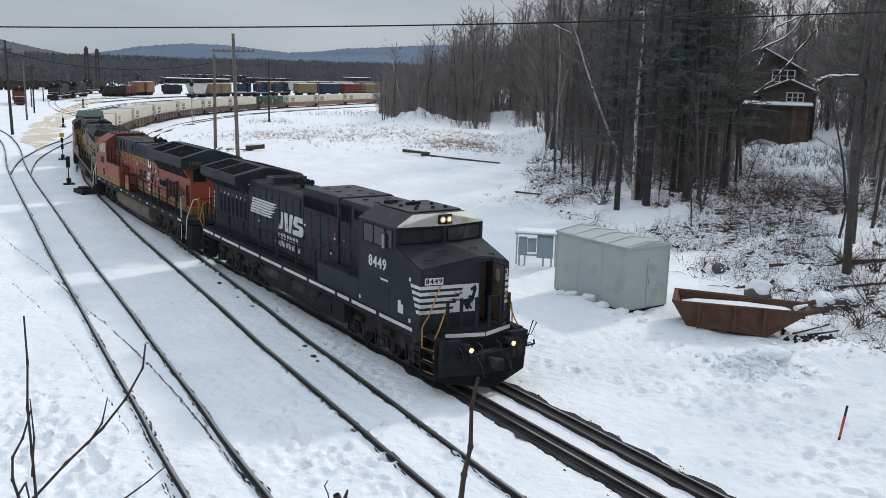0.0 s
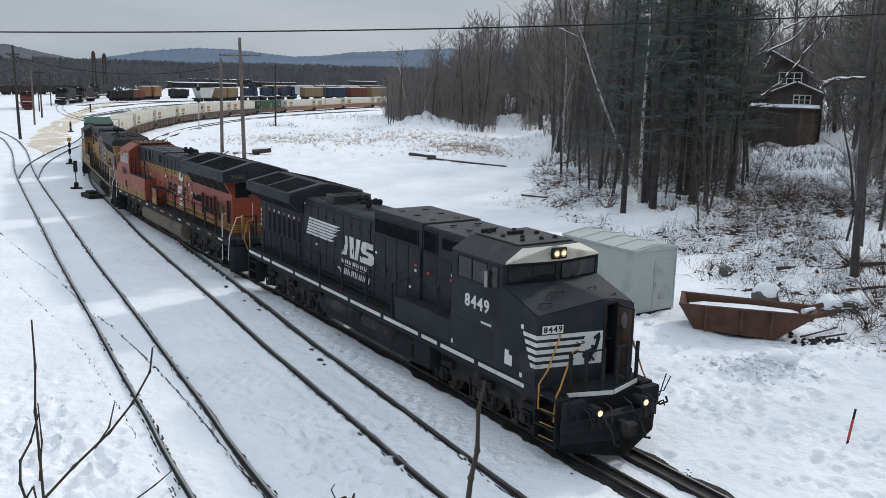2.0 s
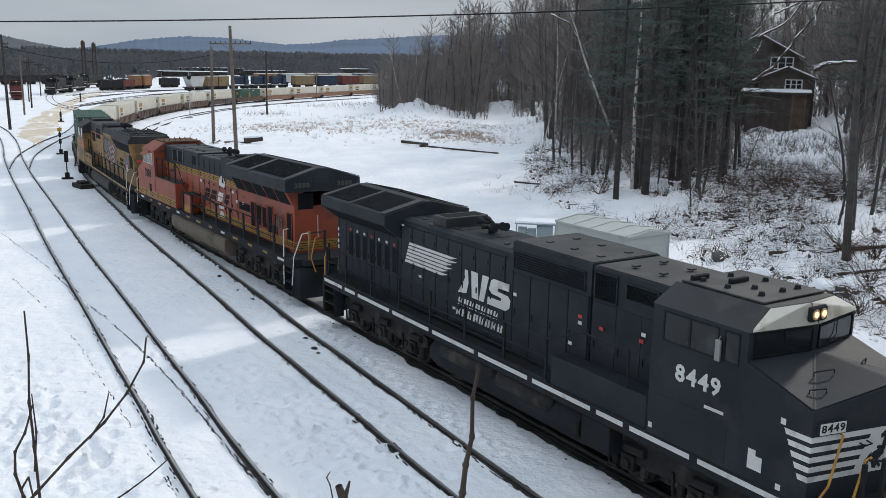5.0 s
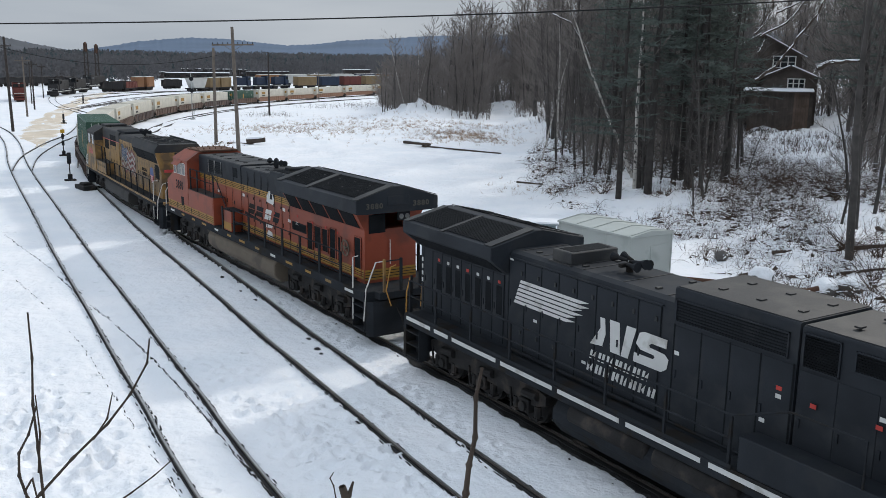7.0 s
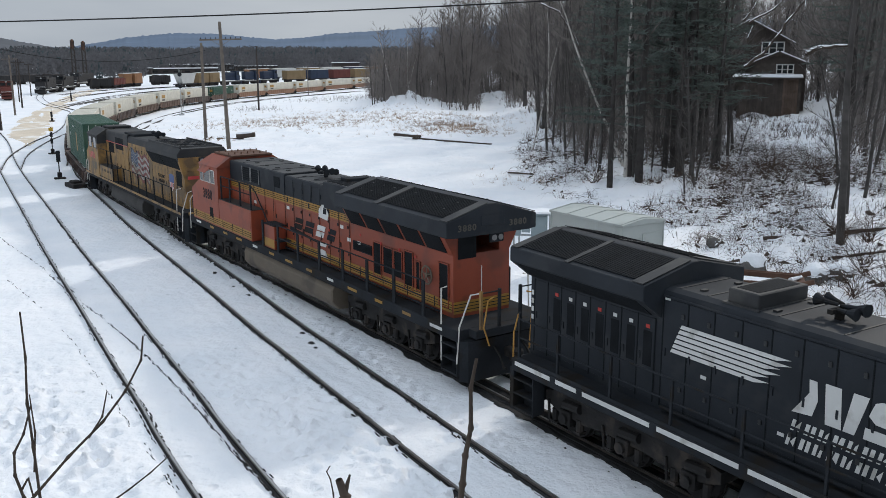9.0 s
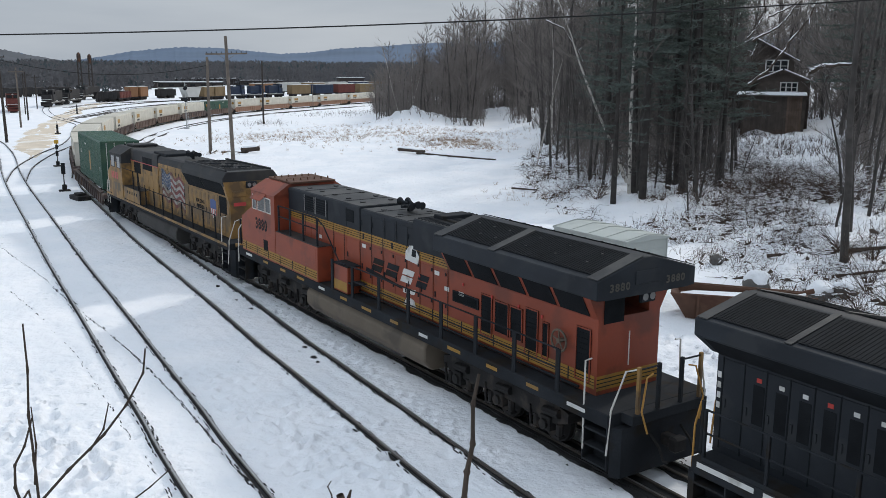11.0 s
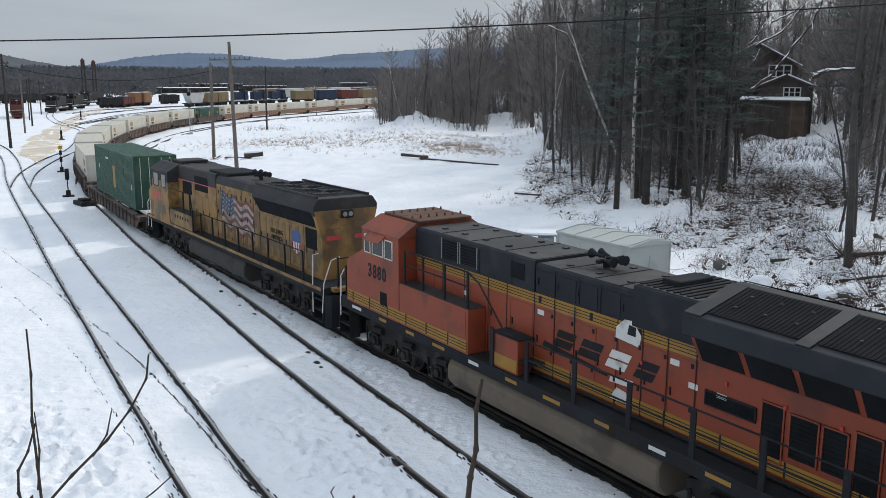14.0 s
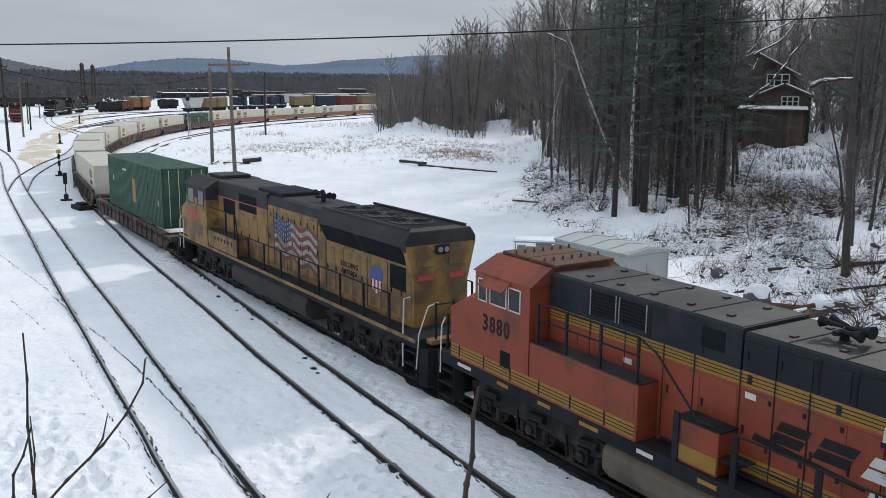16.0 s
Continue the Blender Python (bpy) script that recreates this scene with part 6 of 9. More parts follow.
def container(u, material, label, marks, lift=.5, half=6.1, tall=2.9, group="containers on the train"):
    t = thing("shipping_container", label, "container", group=group)
    RIDING.append((t, u))
    L, W, H = half, 1.22, tall
    z0 = lift
    part("body", shape((box, (-W + .05, -L + .05, z0 + .1), (W - .05, L - .05, z0 + H - .07))), material, t)
    for s in (-1, 1):  # folded side sheets
        n, line = 44, []
        w = (2 * L - .3) / n
        for i in range(n):
            y = -L + .15 + w * i
            line += [(W - .032, y), (W - .032, y + w * .4), (W, y + w * .55), (W, y + w * .85)]
        verts = [(s * x, y, z) for z in (z0 + .14, z0 + H - .09) for x, y in line]
        k = len(line)
        raw("corrugated_wall", verts, [(i, i + 1, k + i + 1, k + i) for i in range(k - 1)], material, t)
    rim = bmesh.new()
    for s in (-1, 1):
        for e in (-1, 1):
            box(rim, (s * (W - .08), e * (L - .12), z0), (s * (W + .012), e * L, z0 + H))
        box(rim, (s * (W - .06), -L, z0), (s * (W + .01), L, z0 + .15))
        box(rim, (s * (W - .06), -L, z0 + H - .1), (s * (W + .01), L, z0 + H))
    for e in (-1, 1):
        box(rim, (-W, e * (L - .06), z0), (W, e * (L + .01), z0 + .15))
        box(rim, (-W, e * (L - .06), z0 + H - .1), (W, e * (L + .01), z0 + H))
    part("corner_frame", rim, material, t)
    n, line = 30, []
    w = (2 * L - .1) / n
    for i in range(n):
        y = -L + .05 + w * i
        line += [(y, -.03), (y + w * .35, -.03), (y + w * .5, .005), (y + w * .85, .005)]
    k = len(line)
    raw("corrugated_roof", [(x, y, z0 + H + dz) for x in (-W + .02, W - .02) for y, dz in line], [(i, k + i, k + i + 1, i + 1) for i in range(k - 1)], material, t)
    for e in (-1, 1):
        d = part("door", shape((box, (-W + .1, e * (L - .02), z0 + .15), (-.02, e * (L + .015), z0 + H - .12), .01)), material, t)
        repeat(d, [(W - .08, 0, 0)])
        for x in (-.85, -.35, .35, .85):
            part("lock_rod", shape((rod, (x, e * (L + .03), z0 + .12), (x, e * (L + .03), z0 + H - .1), .018)), GRAB_WHITE, t)
    for y0, y1, a, b, m, s_ in marks:
        for s in (-1, 1):
            decal("marking", rect(y0, y1, z0 + a, z0 + b), s, W + .001, m, t)
    for x0, x1, a, b, m in ((.35, .95, 1.75, 2.25, YELLOW),):
        part("end_marking", shape((box, (x0, -L - .022, z0 + a), (x1, -L - .016, z0 + b))), m, t)
    return t


GREEN_MARKS = ((-.6, .1, .75, 2.1, YELLOW, 0), (-4.8, -4.77, .1, 2.8, FRAME_BLACK, 0), (-3.5, -3.35, 1.7, 2.2, FRAME_BLACK, 0), (1.5, 2.4, 2.4, 2.5, WHITE, 0), (-5.6, -5.45, 1.1, 1.4, WHITE, 0), (4.9, 5.1, 1.6, 1.9, WHITE, 0))
WHITE_MARKS = ((-5.9, -3.9, 1.75, 2.3, YELLOW, 0), (-5.7, -4.1, 1.3, 1.55, TANK_GREY, 0))
well_car(95.3, WELL_DARK, "dark grimy steel well car", 1.2, 9.2)
container(94.6, GREEN, "dark green corrugated shipping container with yellow lettering panel", GREEN_MARKS, 1.2, 6.4, 3.1)
for k in range(14):
    u = 114.4 + 17.0 * k
    well_car(u, (WELL if k % 3 else WELL_DARK) if k < 8 else WELL_TAN, "rust-brown steel well car" if k < 8 else "tan-brown steel well car on the curve", 1.42, 8.2)
    if k == 7:
        container(u, GREEN, "dark green corrugated shipping container with yellow lettering panel", GREEN_MARKS, .32, 6.1, 2.75)
    else:
        container(u, BOX_WHITE, "off-white shipping container with a yellow panel", WHITE_MARKS, .32, 7.3, 2.75)


# ---- beside the track: hut, cabinet, skip, stake ----
TRIM_GREY = mat("galvanised_steel", (0.40, 0.42, 0.42), 0.5, 0.4, 0.15, 2, 30, 0.05)
CABINET = mat("blue_grey_cabinet", (0.27, 0.33, 0.35), 0.5, 0.1, 0.1, 2, 30, 0.03)
STONE = mat("dark_stone", (0.13, 0.125, 0.12), 0.9, 0, 0.3, 3, 20, 0.5)
STAKE_RED = mat("orange_red_stake", (0.48, 0.06, 0.05), 0.6, 0, 0.1, 5, 40, 0)
DEAD = mat("dead_wood", (0.075, 0.058, 0.047), 0.9, 0, 0.4, 2, 25, 0.4)
WIRE = mat("black_cable", (0.012, 0.012, 0.012), 0.6, 0, 0.1, 2, 20, 0)
SIGNAL_YELLOW = mat("yellow_target", (0.55, 0.33, 0.04), 0.6, 0, 0.1, 2, 20, 0)


def equipment_hut():
    t = thing("equipment_hut", "pale grey-green metal equipment hut standing in the snow", "hut", pose(10.62, 24.55, -.12, 0, 0, 1.5))
    L, W, H = 2.02, 1.1, 2.45
    part("body", shape((box, (-W, -L, .06), (W, L, H), .01)), SHED, t)
    # black box stands in for the shaded gap below the hut
    part("base", shape((box, (-W + .03, -L + .03, -.15), (W - .03, L - .03, .08))), FRAME_BLACK, t, "black recessed box for the shadow line under the hut")
    ro = part("roof", shape((prism, [(-W - .07, H - .02), (W + .07, H - .02), (W + .07, H + .06), (0, H + .22), (-W - .07, H + .06)], "y", -L - .07, L + .07, .01)), SHED, t, "low gabled metal roof")
    for i in range(5):
        y = -L + .05 + (2 * L - .1) * i / 4
        part("roof_seam", shape((prism, [(-W - .06, H + .065), (0, H + .225), (W + .06, H + .065), (W + .06, H + .085), (0, H + .25), (-W - .06, H + .085)], "y", y - .02, y + .02)), SHED, ro)
    d = part("door", shape((box, (-.05, -L - .03, .12), (.92, -L, 2.05), .008)), SHED, t)
    part("handle", shape((box, (.02, -L - .07, 1.0), (.06, -L - .03, 1.2), .005)), TRIM_GREY, d, "steel door handle")
    v = part("vent", shape((box, (.25, -L - .034, .45), (.55, -L - .03, .8))), TRIM_GREY, d)
    for i in range(6):
        part("vent_slat", shape((box, (.26, -L - .045, .48 + .05 * i), (.54, -L - .034, .5 + .05 * i))), SHED, v)
    for y in (-L * .33, L * .33):
        part("panel_seam", shape((box, (-W - .008, y - .015, .08), (-W, y + .015, H - .02))), SHED, t)
    for x, y in ((-W, -L), (W, -L), (-W, L), (W, L)):
        part("corner_trim", shape((box, (x - .025, y - .025, .06), (x + .025, y + .025, H))), SHED, t)


equipment_hut()


def cabinet():
    t = thing("electrical_cabinet", "blue-grey electrical cabinets on steel legs", "cabinet", pose(11.45, 30.4, -.1, 0, 0, -42))
    for x in (-.75, -.5, .35, .72):
        part("leg", shape((box, (x - .04, -.05, -.1), (x + .04, .05, .6))), TRIM_GREY, t)
    part("lower_rail", shape((box, (-.8, -.03, .5), (.8, .03, .58))), TRIM_GREY, t)
    for x0, x1, z0, z1 in ((-.8, -.42, .55, 1.35), (-.38, .0, .7, 1.3), (.05, .78, .45, 1.5)):
        c = part("enclosure", shape((box, (x0, -.2, z0), (x1, .18, z1), .015)), CABINET, t)
        part("cover", shape((box, (x0 + .04, -.22, z0 + .05), (x1 - .04, -.2, z1 - .05), .006)), CABINET, c)
        part("latch", shape((box, (x1 - .1, -.24, (z0 + z1) / 2), (x1 - .07, -.22, (z0 + z1) / 2 + .1))), TRIM_GREY, c)
    part("canopy", shape((prism, [(-.4, 1.55), (.3, 1.65), (.3, 1.7), (-.4, 1.6)], "x", -.95, .95)), CABINET, t)
    part("snow_cap", shape((prism, [(-.38, 1.61), (.3, 1.705), (.28, 1.76), (-.34, 1.68)], "x", -.92, .92)), SNOW, t)
    for x in (-.9, .88):
        part("post", shape((box, (x - .03, .1, -.1), (x + .03, .16, 1.6))), TRIM_GREY, t)


cabinet()


def skip():
    t = thing("steel_skip", "rusty open steel skip half full of snow", "skip", pose(11.6, 19.1, -.08, 0, 0, -49) )
    L, W = 2.35, .95
    bm = bmesh.new()
    # sloping ends: bottom shorter than the top, one end drawn out to a spout
    bot = [(-1.6, -W * .8, 0.12), (1.15, -W * .8, 0.0), (1.15, W * .8, 0.0), (-1.6, W * .8, 0.12)]
    top = [(-2.15, -W, 1.02), (2.5, -W * .75, .98), (2.5, W * .75, .98), (-2.15, W, 1.02)]
    inn = [(-2.02, -W + .09, 1.02), (2.3, -W * .75 + .09, .98), (2.3, W * .75 - .09, .98), (-2.02, W - .09, 1.02)]
    dip = [(-1.9, -W + .12, .72), (2.0, -W * .75 + .12, .74), (2.0, W * .75 - .12, .74), (-1.9, W - .12, .72)]
    q = [[bm.verts.new(p) for p in ring] for ring in (bot, top, inn, dip)]
    bm.faces.new(q[0][::-1])
    for a, b in zip(q, q[1:]):
        for i in range(4):
            bm.faces.new((a[i], a[(i + 1) % 4], b[(i + 1) % 4], b[i]))
    bm.faces.new(q[3])
    bmesh.ops.recalc_face_normals(bm, faces=bm.faces)
    part("body", bm, RUST, t)
    for s in (-1, 1):
        part("rim", shape((rod, (-2.15, s * W, 1.02), (2.5, s * W * .75, .98), .04)), RUST, t)
        part("lifting_lug", shape((rod, (2.25, s * (W * .75 - .1), .92), (2.75, s * (W * .75 - .05), 1.08), .09, .09, 10)), RUST, t)
        for x in (-1.2, 0, 1.0):
            part("rib", shape((prism, [(x - .04, .1), (x + .04, .1), (x + .04, 1.0), (x - .04, 1.0)], "y", s * (W * .88), s * (W * .97))), RUST, t)
    part("snow_load", shape((prism, [(-1.86, .73), (1.96, .75), (1.7, .82), (.3, .86), (-1.4, .82)], "y", -W * .62, W * .62, .03)), SNOW, t, "snow lying in the skip")
    part("snow_load", shape((rod, (2.0, -.4, 1.03), (2.4, .1, 1.06), .1, .05, 8)), SNOW, t)
    return t


skip()


def lump(name, x, y, size, material, label, category, cap=False, z=None, flat=.7, seed=1):
    """A rough boulder or heap, in part sunk in the ground."""
    bm = bmesh.new()
    bmesh.ops.create_icosphere(bm, subdivisions=3, radius=1)
    for v in bm.verts:
        k = 1 + .35 * noise.noise(v.co * 1.3 + Vector((seed * 3.1, 0, 0))) + .12 * noise.noise(v.co * 4 + Vector((seed, 0, 0)))
        v.co = Vector((v.co.x * size[0] * k, v.co.y * size[1] * k, v.co.z * size[2] * k))
    t = thing(name, label, category, pose(x, y, ground_z(x, y) + size[2] * .35 if z is None else z))
    part("stone", bm, material, t, "", True)
    if cap:
        bm = bmesh.new()
        bmesh.ops.create_icosphere(bm, subdivisions=3, radius=1)
        for v in bm.verts:
            k = 1 + .35 * noise.noise(v.co * 1.3 + Vector((seed * 3.1, 0, 0)))
            v.co = Vector((v.co.x * size[0] * k * .97, v.co.y * size[1] * k * .97, max(-.2, v.co.z) * size[2] * k * .75 + size[2] * .38))
        part("snow_cap", bm, SNOW, t, "", True)
    return t


lump("boulder", 16.2, 21.7, (.55, .5, .55), STONE, "dark boulder capped with snow beside the bank", "boulder", True, seed=2)
lump("boulder", 16.9, 19.2, (.6, .5, .5), STONE, "dark boulder capped with snow beside the skip", "boulder", True, seed=5)
lump("boulder", 17.6, 18.6, (.5, .45, .42), STONE, "dark boulder capped with snow beside the skip", "boulder", True, seed=7)
lump("rock", 18.2, 25.5, (.32, .3, .3), STONE, "small dark rock in the snow bank", "rock", seed=9)
lump("rock", 22.6, 24.4, (.4, .3, .25), STONE, "small dark rock in the snow bank", "rock", seed=11)
for i, (x, y, r) in enumerate(((9.3, 15.5, .5), (8.9, 15.9, .35), (9.6, 16.1, .3), (9.25, 23.4, .3), (9.3, 24.3, .34), (9.2, 25.2, .3), (9.35, 26.0, .26), (9.5, 22.6, .3), (10.0, 22.2, .24), (9.2, 21.2, .2), (10.3, 16.6, .4))):
    lump("snow_lump", x, y, (r, r * .8, r * .45), SNOW, "ploughed lump of snow", "snow lump", seed=20 + i)

st = thing("marker_stake", "thin stake with an orange-red band and black top", "stake", pose(5.93, 10.93, -.14, 3, 7, 0))
part("shaft", shape((rod, (0, 0, 0), (0, 0, .12), .03, .03, 8)), FRAME_BLACK, st)
part("band", shape((rod, (0, 0, .12), (0, 0, .68), .032, .032, 8)), STAKE_RED, st)
part("tip", shape((rod, (0, 0, .68), (0, 0, .95), .03, .03, 8)), FRAME_BLACK, st)


# ---- poles, signals, wires ----
def pole(x, y, h, r, material, label, arms=(), lean=(0, 0), group="poles in the yard", turn=0):
    z = ground_z(x, y)
    t = thing("utility_pole", label, "pole", pose(x, y, z - .2, lean[1], lean[0], turn), group)
    part("shaft", shape((rod, (0, 0, 0), (0, 0, h + .2), r, r * .7, 12)), material, t)
    for up, wide in arms:
        a = part("crossarm", shape((box, (-wide / 2, -.16, up - .07), (wide / 2, -.04, up + .07), .01)), material, t)
        n = max(2, int(wide / .4))
        for i in range(n):
            q = -wide / 2 + .1 + (wide - .2) * i / (n - 1)
            part("insulator", shape((rod, (q, -.1, up + .07), (q, -.1, up + .22), .03, .04, 8)), UNDER, a)
        for s in (-1, 1):
            part("brace", shape((rod, (0, -.1, up - .6), (s * wide * .22, -.1, up - .05), .02, .02, 5)), material, a)
    return t


pole(16.24, 83.3, 12.0, .2, POLE, "weathered grey wooden pole with a long crossarm", ((10.55, 3.9),), (-1.2, 0), turn=-25)
pole(18.6, 97.1, 10.4, .2, POLE, "weathered grey wooden pole without a crossarm", (), (0.4, 0))
pole(45.15, 148.2, 10.8, .17, DARK_POLE, "dark wooden pole standing in dry brush", (), (0.3, 0))
pole(2.33, 131.1, 12.3, .2, DARK_POLE, "dark wooden pole with a short crossarm", ((11.3, 1.8),), (-1.0, 0), turn=-30)
pole(9.29, 167.7, 10.0, .17, POLE, "weathered grey wooden pole with a crossarm", ((9.5, 2.4),), (-.5, 0), turn=-20)
pole(14.7, 196.4, 9.4, .17, DARK_POLE, "dark wooden pole with a crossarm", ((9.0, 2.2),), turn=-10)
pole(19.0, 229.2, 9.6, .15, DARK_POLE, "dark wooden pole with a crossarm", ((9.2, 2.0),))
pole(26.0, 257.6, 8.7, .15, DARK_POLE, "dark wooden pole with a crossarm", ((8.3, 2.0),))
pole(84.9, 214.4, 7.6, .1, POLE, "thin grey pole beside the curve")
pole(110.0, 205, 9, .12, DARK_POLE, "thin dark pole beside the curve")


def hanging(name, a, b, sag, r, label, n=28):
    bm = bmesh.new()
    a, b = Vector(a), Vector(b)
    pts = [a.lerp(b, i / n) - Vector((0, 0, sag * 4 * (i / n) * (1 - i / n))) for i in range(n + 1)]
    tube(bm, pts, r, 5)
    ob = part(name, bm, WIRE, None, "", True)
    return tagged(ob, label, "cable")


hanging("overhead_cable", (-14.07, 32.26, 9.62), (16.63, 12.66, 11.21), .30, .022, "black overhead cable hanging across the view")
hanging("overhead_cable", (-1.78, 102.5, 9.2), (19.3, 97.8, 8.65), 1.35, .035, "thin black cable sagging between yard poles")


def signal_mast(x, y, h, lights, label):
    t = thing("signal_mast", label, "signal", pose(x, y, ground_z(x, y)), "signals in the yard")
    part("mast", shape((rod, (0, 0, 0), (0, 0, h), .07, .06, 8)), TRIM_GREY, t)
    part("base", shape((box, (-.35, -.35, -.1), (.35, .35, .25), .02)), TRIM_GREY, t)
    for z in lights:
        hd = part("head", shape((rod, (0, -.1, z), (0, -.25, z), .33, .33, 16), (box, (-.12, -.1, z - .3), (.12, .15, z + .3))), FRAME_BLACK, t, "round black signal head")
        part("hood", shape((rod, (0, -.25, z), (0, -.5, z), .14, .14, 10)), FRAME_BLACK, hd)
    part("ladder", shape((rod, (.2, .1, .2), (.2, .1, h - .3), .02, .02, 4), (rod, (.4, .1, .2), (.4, .1, h - .3), .02, .02, 4)), TRIM_GREY, t)


signal_mast(31.58, 147.8, 7.6, (6.6, 4.7), "grey signal mast with two round black heads")


def switch_stand(x, y, h, target, label):
    t = thing("switch_stand", label, "switch stand", pose(x, y, ground_z(x, y)), "switch stands")
    part("foot", shape((box, (-.4, -.25, -.05), (.4, .25, .12), .02), (box, (-.15, -.15, .1), (.15, .15, .5), .02)), UNDER, t)
    part("mast", shape((rod, (0, 0, .3), (0, 0, h), .045, .035, 8)), UNDER, t)
    for z0, z1, w in target:
        part("target", shape((box, (-w / 2, -.03, z0), (w / 2, .03, z1), .02)), FRAME_BLACK, t, "dark target plate")
    return t


switch_stand(-1.37, 71.5, 2.1, ((1.3, 2.15, .3),), "dark switch stand with a tall target plate")
s2 = switch_stand(1.85, 92.4, 2.6, ((1.0, 1.5, .25), (1.65, 2.1, .25)), "dark switch stand with two target plates")
part("target", shape((box, (-.2, -.05, 2.2), (.2, .03, 2.55), .02)), SIGNAL_YELLOW, s2)
switch_stand(11.28, 146.0, 1.9, ((.6, 1.4, .3),), "dark switch stand beside the sanded road")
switch_stand(29.5, 225, 2.4, ((.6, 2.0, .35),), "dark switch stand beside the yard lead")
m = thing("switch_machine", "dark steel switch machine beside the main track", "switch machine", pose(-1.37, 65.7, ground_z(-1.37, 65.7), 0, 0, 8))
part("case", shape((box, (-.5, -.9, 0), (.45, .9, .32), .05), (box, (-.3, -.4, .3), (.3, .5, .48), .05)), UNDER, m)
part("rod", shape((rod, (.3, .3, .1), (1.6, .3, .06), .03)), UNDER, m)
part("rod", shape((rod, (.3, -.3, .1), (1.6, -.3, .06), .03)), UNDER, m)


# ---- logs and scrap in the field ----
def log(x, y, x1, y1, r, label, material=None, lift=.05):
    t = thing("log", label, "log", None, "timbers in the field")
    z, z1 = ground_z(x, y) + r + lift, ground_z(x1, y1) + r + lift
    part("timber", shape((rod, (x, y, z), (x1, y1, z1), r, r * .8, 8)), material or DEAD, t)
    part("snow_ridge", shape((rod, (x + .1, y, z + r * .75), (x + (x1 - x) * .85, y + (y1 - y) * .85, z + (z1 - z) * .85 + r * .7), r * .75, r * .5, 6)), SNOW, t)


log(34.0, 82.0, 34.9, 78.2, .17, "short dark timber lying in the snow")
log(34.7, 79.4, 35.5, 74.2, .10, "long dark timber lying in the snow")
log(35.2, 74.2, 36.2, 67.5, .09, "long dark timber lying in the snow")
log(20.5, 92.6, 22.2, 91.6, .3, "short dark sleeper end beside the poles")
log(19.5, 96.0, 21.0, 92.0, .1, "broken grey board beside the pole")
log(18.0, 95.4, 19.5, 97.8, .1, "broken grey board beside the pole")
log(25.4, 50.6, 26.0, 48.4, .07, "dark log at the foot of the bank")
log(19.9, 24.1, 22.6, 22.2, .09, "fallen snowy trunk on the bank")
log(21.9, 22.6, 24.3, 20.4, .11, "fallen snowy trunk on the bank")
log(19.0, 20.2, 20.6, 18.6, .07, "fallen snowy branch on the bank")
log(13.3, 17.2, 14.6, 16.9, .045, "broken branch lying beside the skip")
log(13.0, 17.6, 14.9, 17.5, .04, "broken branch lying beside the skip")
log(22.5, 31.0, 24.5, 33.5, .08, "fallen snowy branch on the bank")
log(24.0, 32.0, 26.5, 31.0, .08, "fallen snowy branch on the bank")


# ---- the far yard ----
TAN_CAR = mat("tan_freight_paint", (0.20, 0.14, 0.075), 0.7, 0, 0.15, 0.5, 10, 0.05)
ORANGE_CAR = mat("orange_freight_paint", (0.24, 0.12, 0.06), 0.7, 0, 0.15, 0.5, 10, 0.05)
BLUE_CAR = mat("dark_blue_freight_paint", (0.02, 0.032, 0.06), 0.6, 0, 0.15, 0.5, 10, 0.05)
PALE_CAR = mat("pale_grey_freight_paint", (0.46, 0.46, 0.44), 0.7, 0, 0.1, 0.5, 10, 0.05)
DARK_CAR = mat("dark_freight_paint", (0.030, 0.029, 0.030), 0.8, 0, 0.2, 0.5, 10, 0.05)
RED_CAR = mat("red_freight_paint", (0.12, 0.035, 0.028), 0.7, 0, 0.15, 0.5, 10, 0.05)
BRICK = mat("brown_building", (0.045, 0.038, 0.035), 0.85, 0, 0.2, 0.3, 6, 0.05)


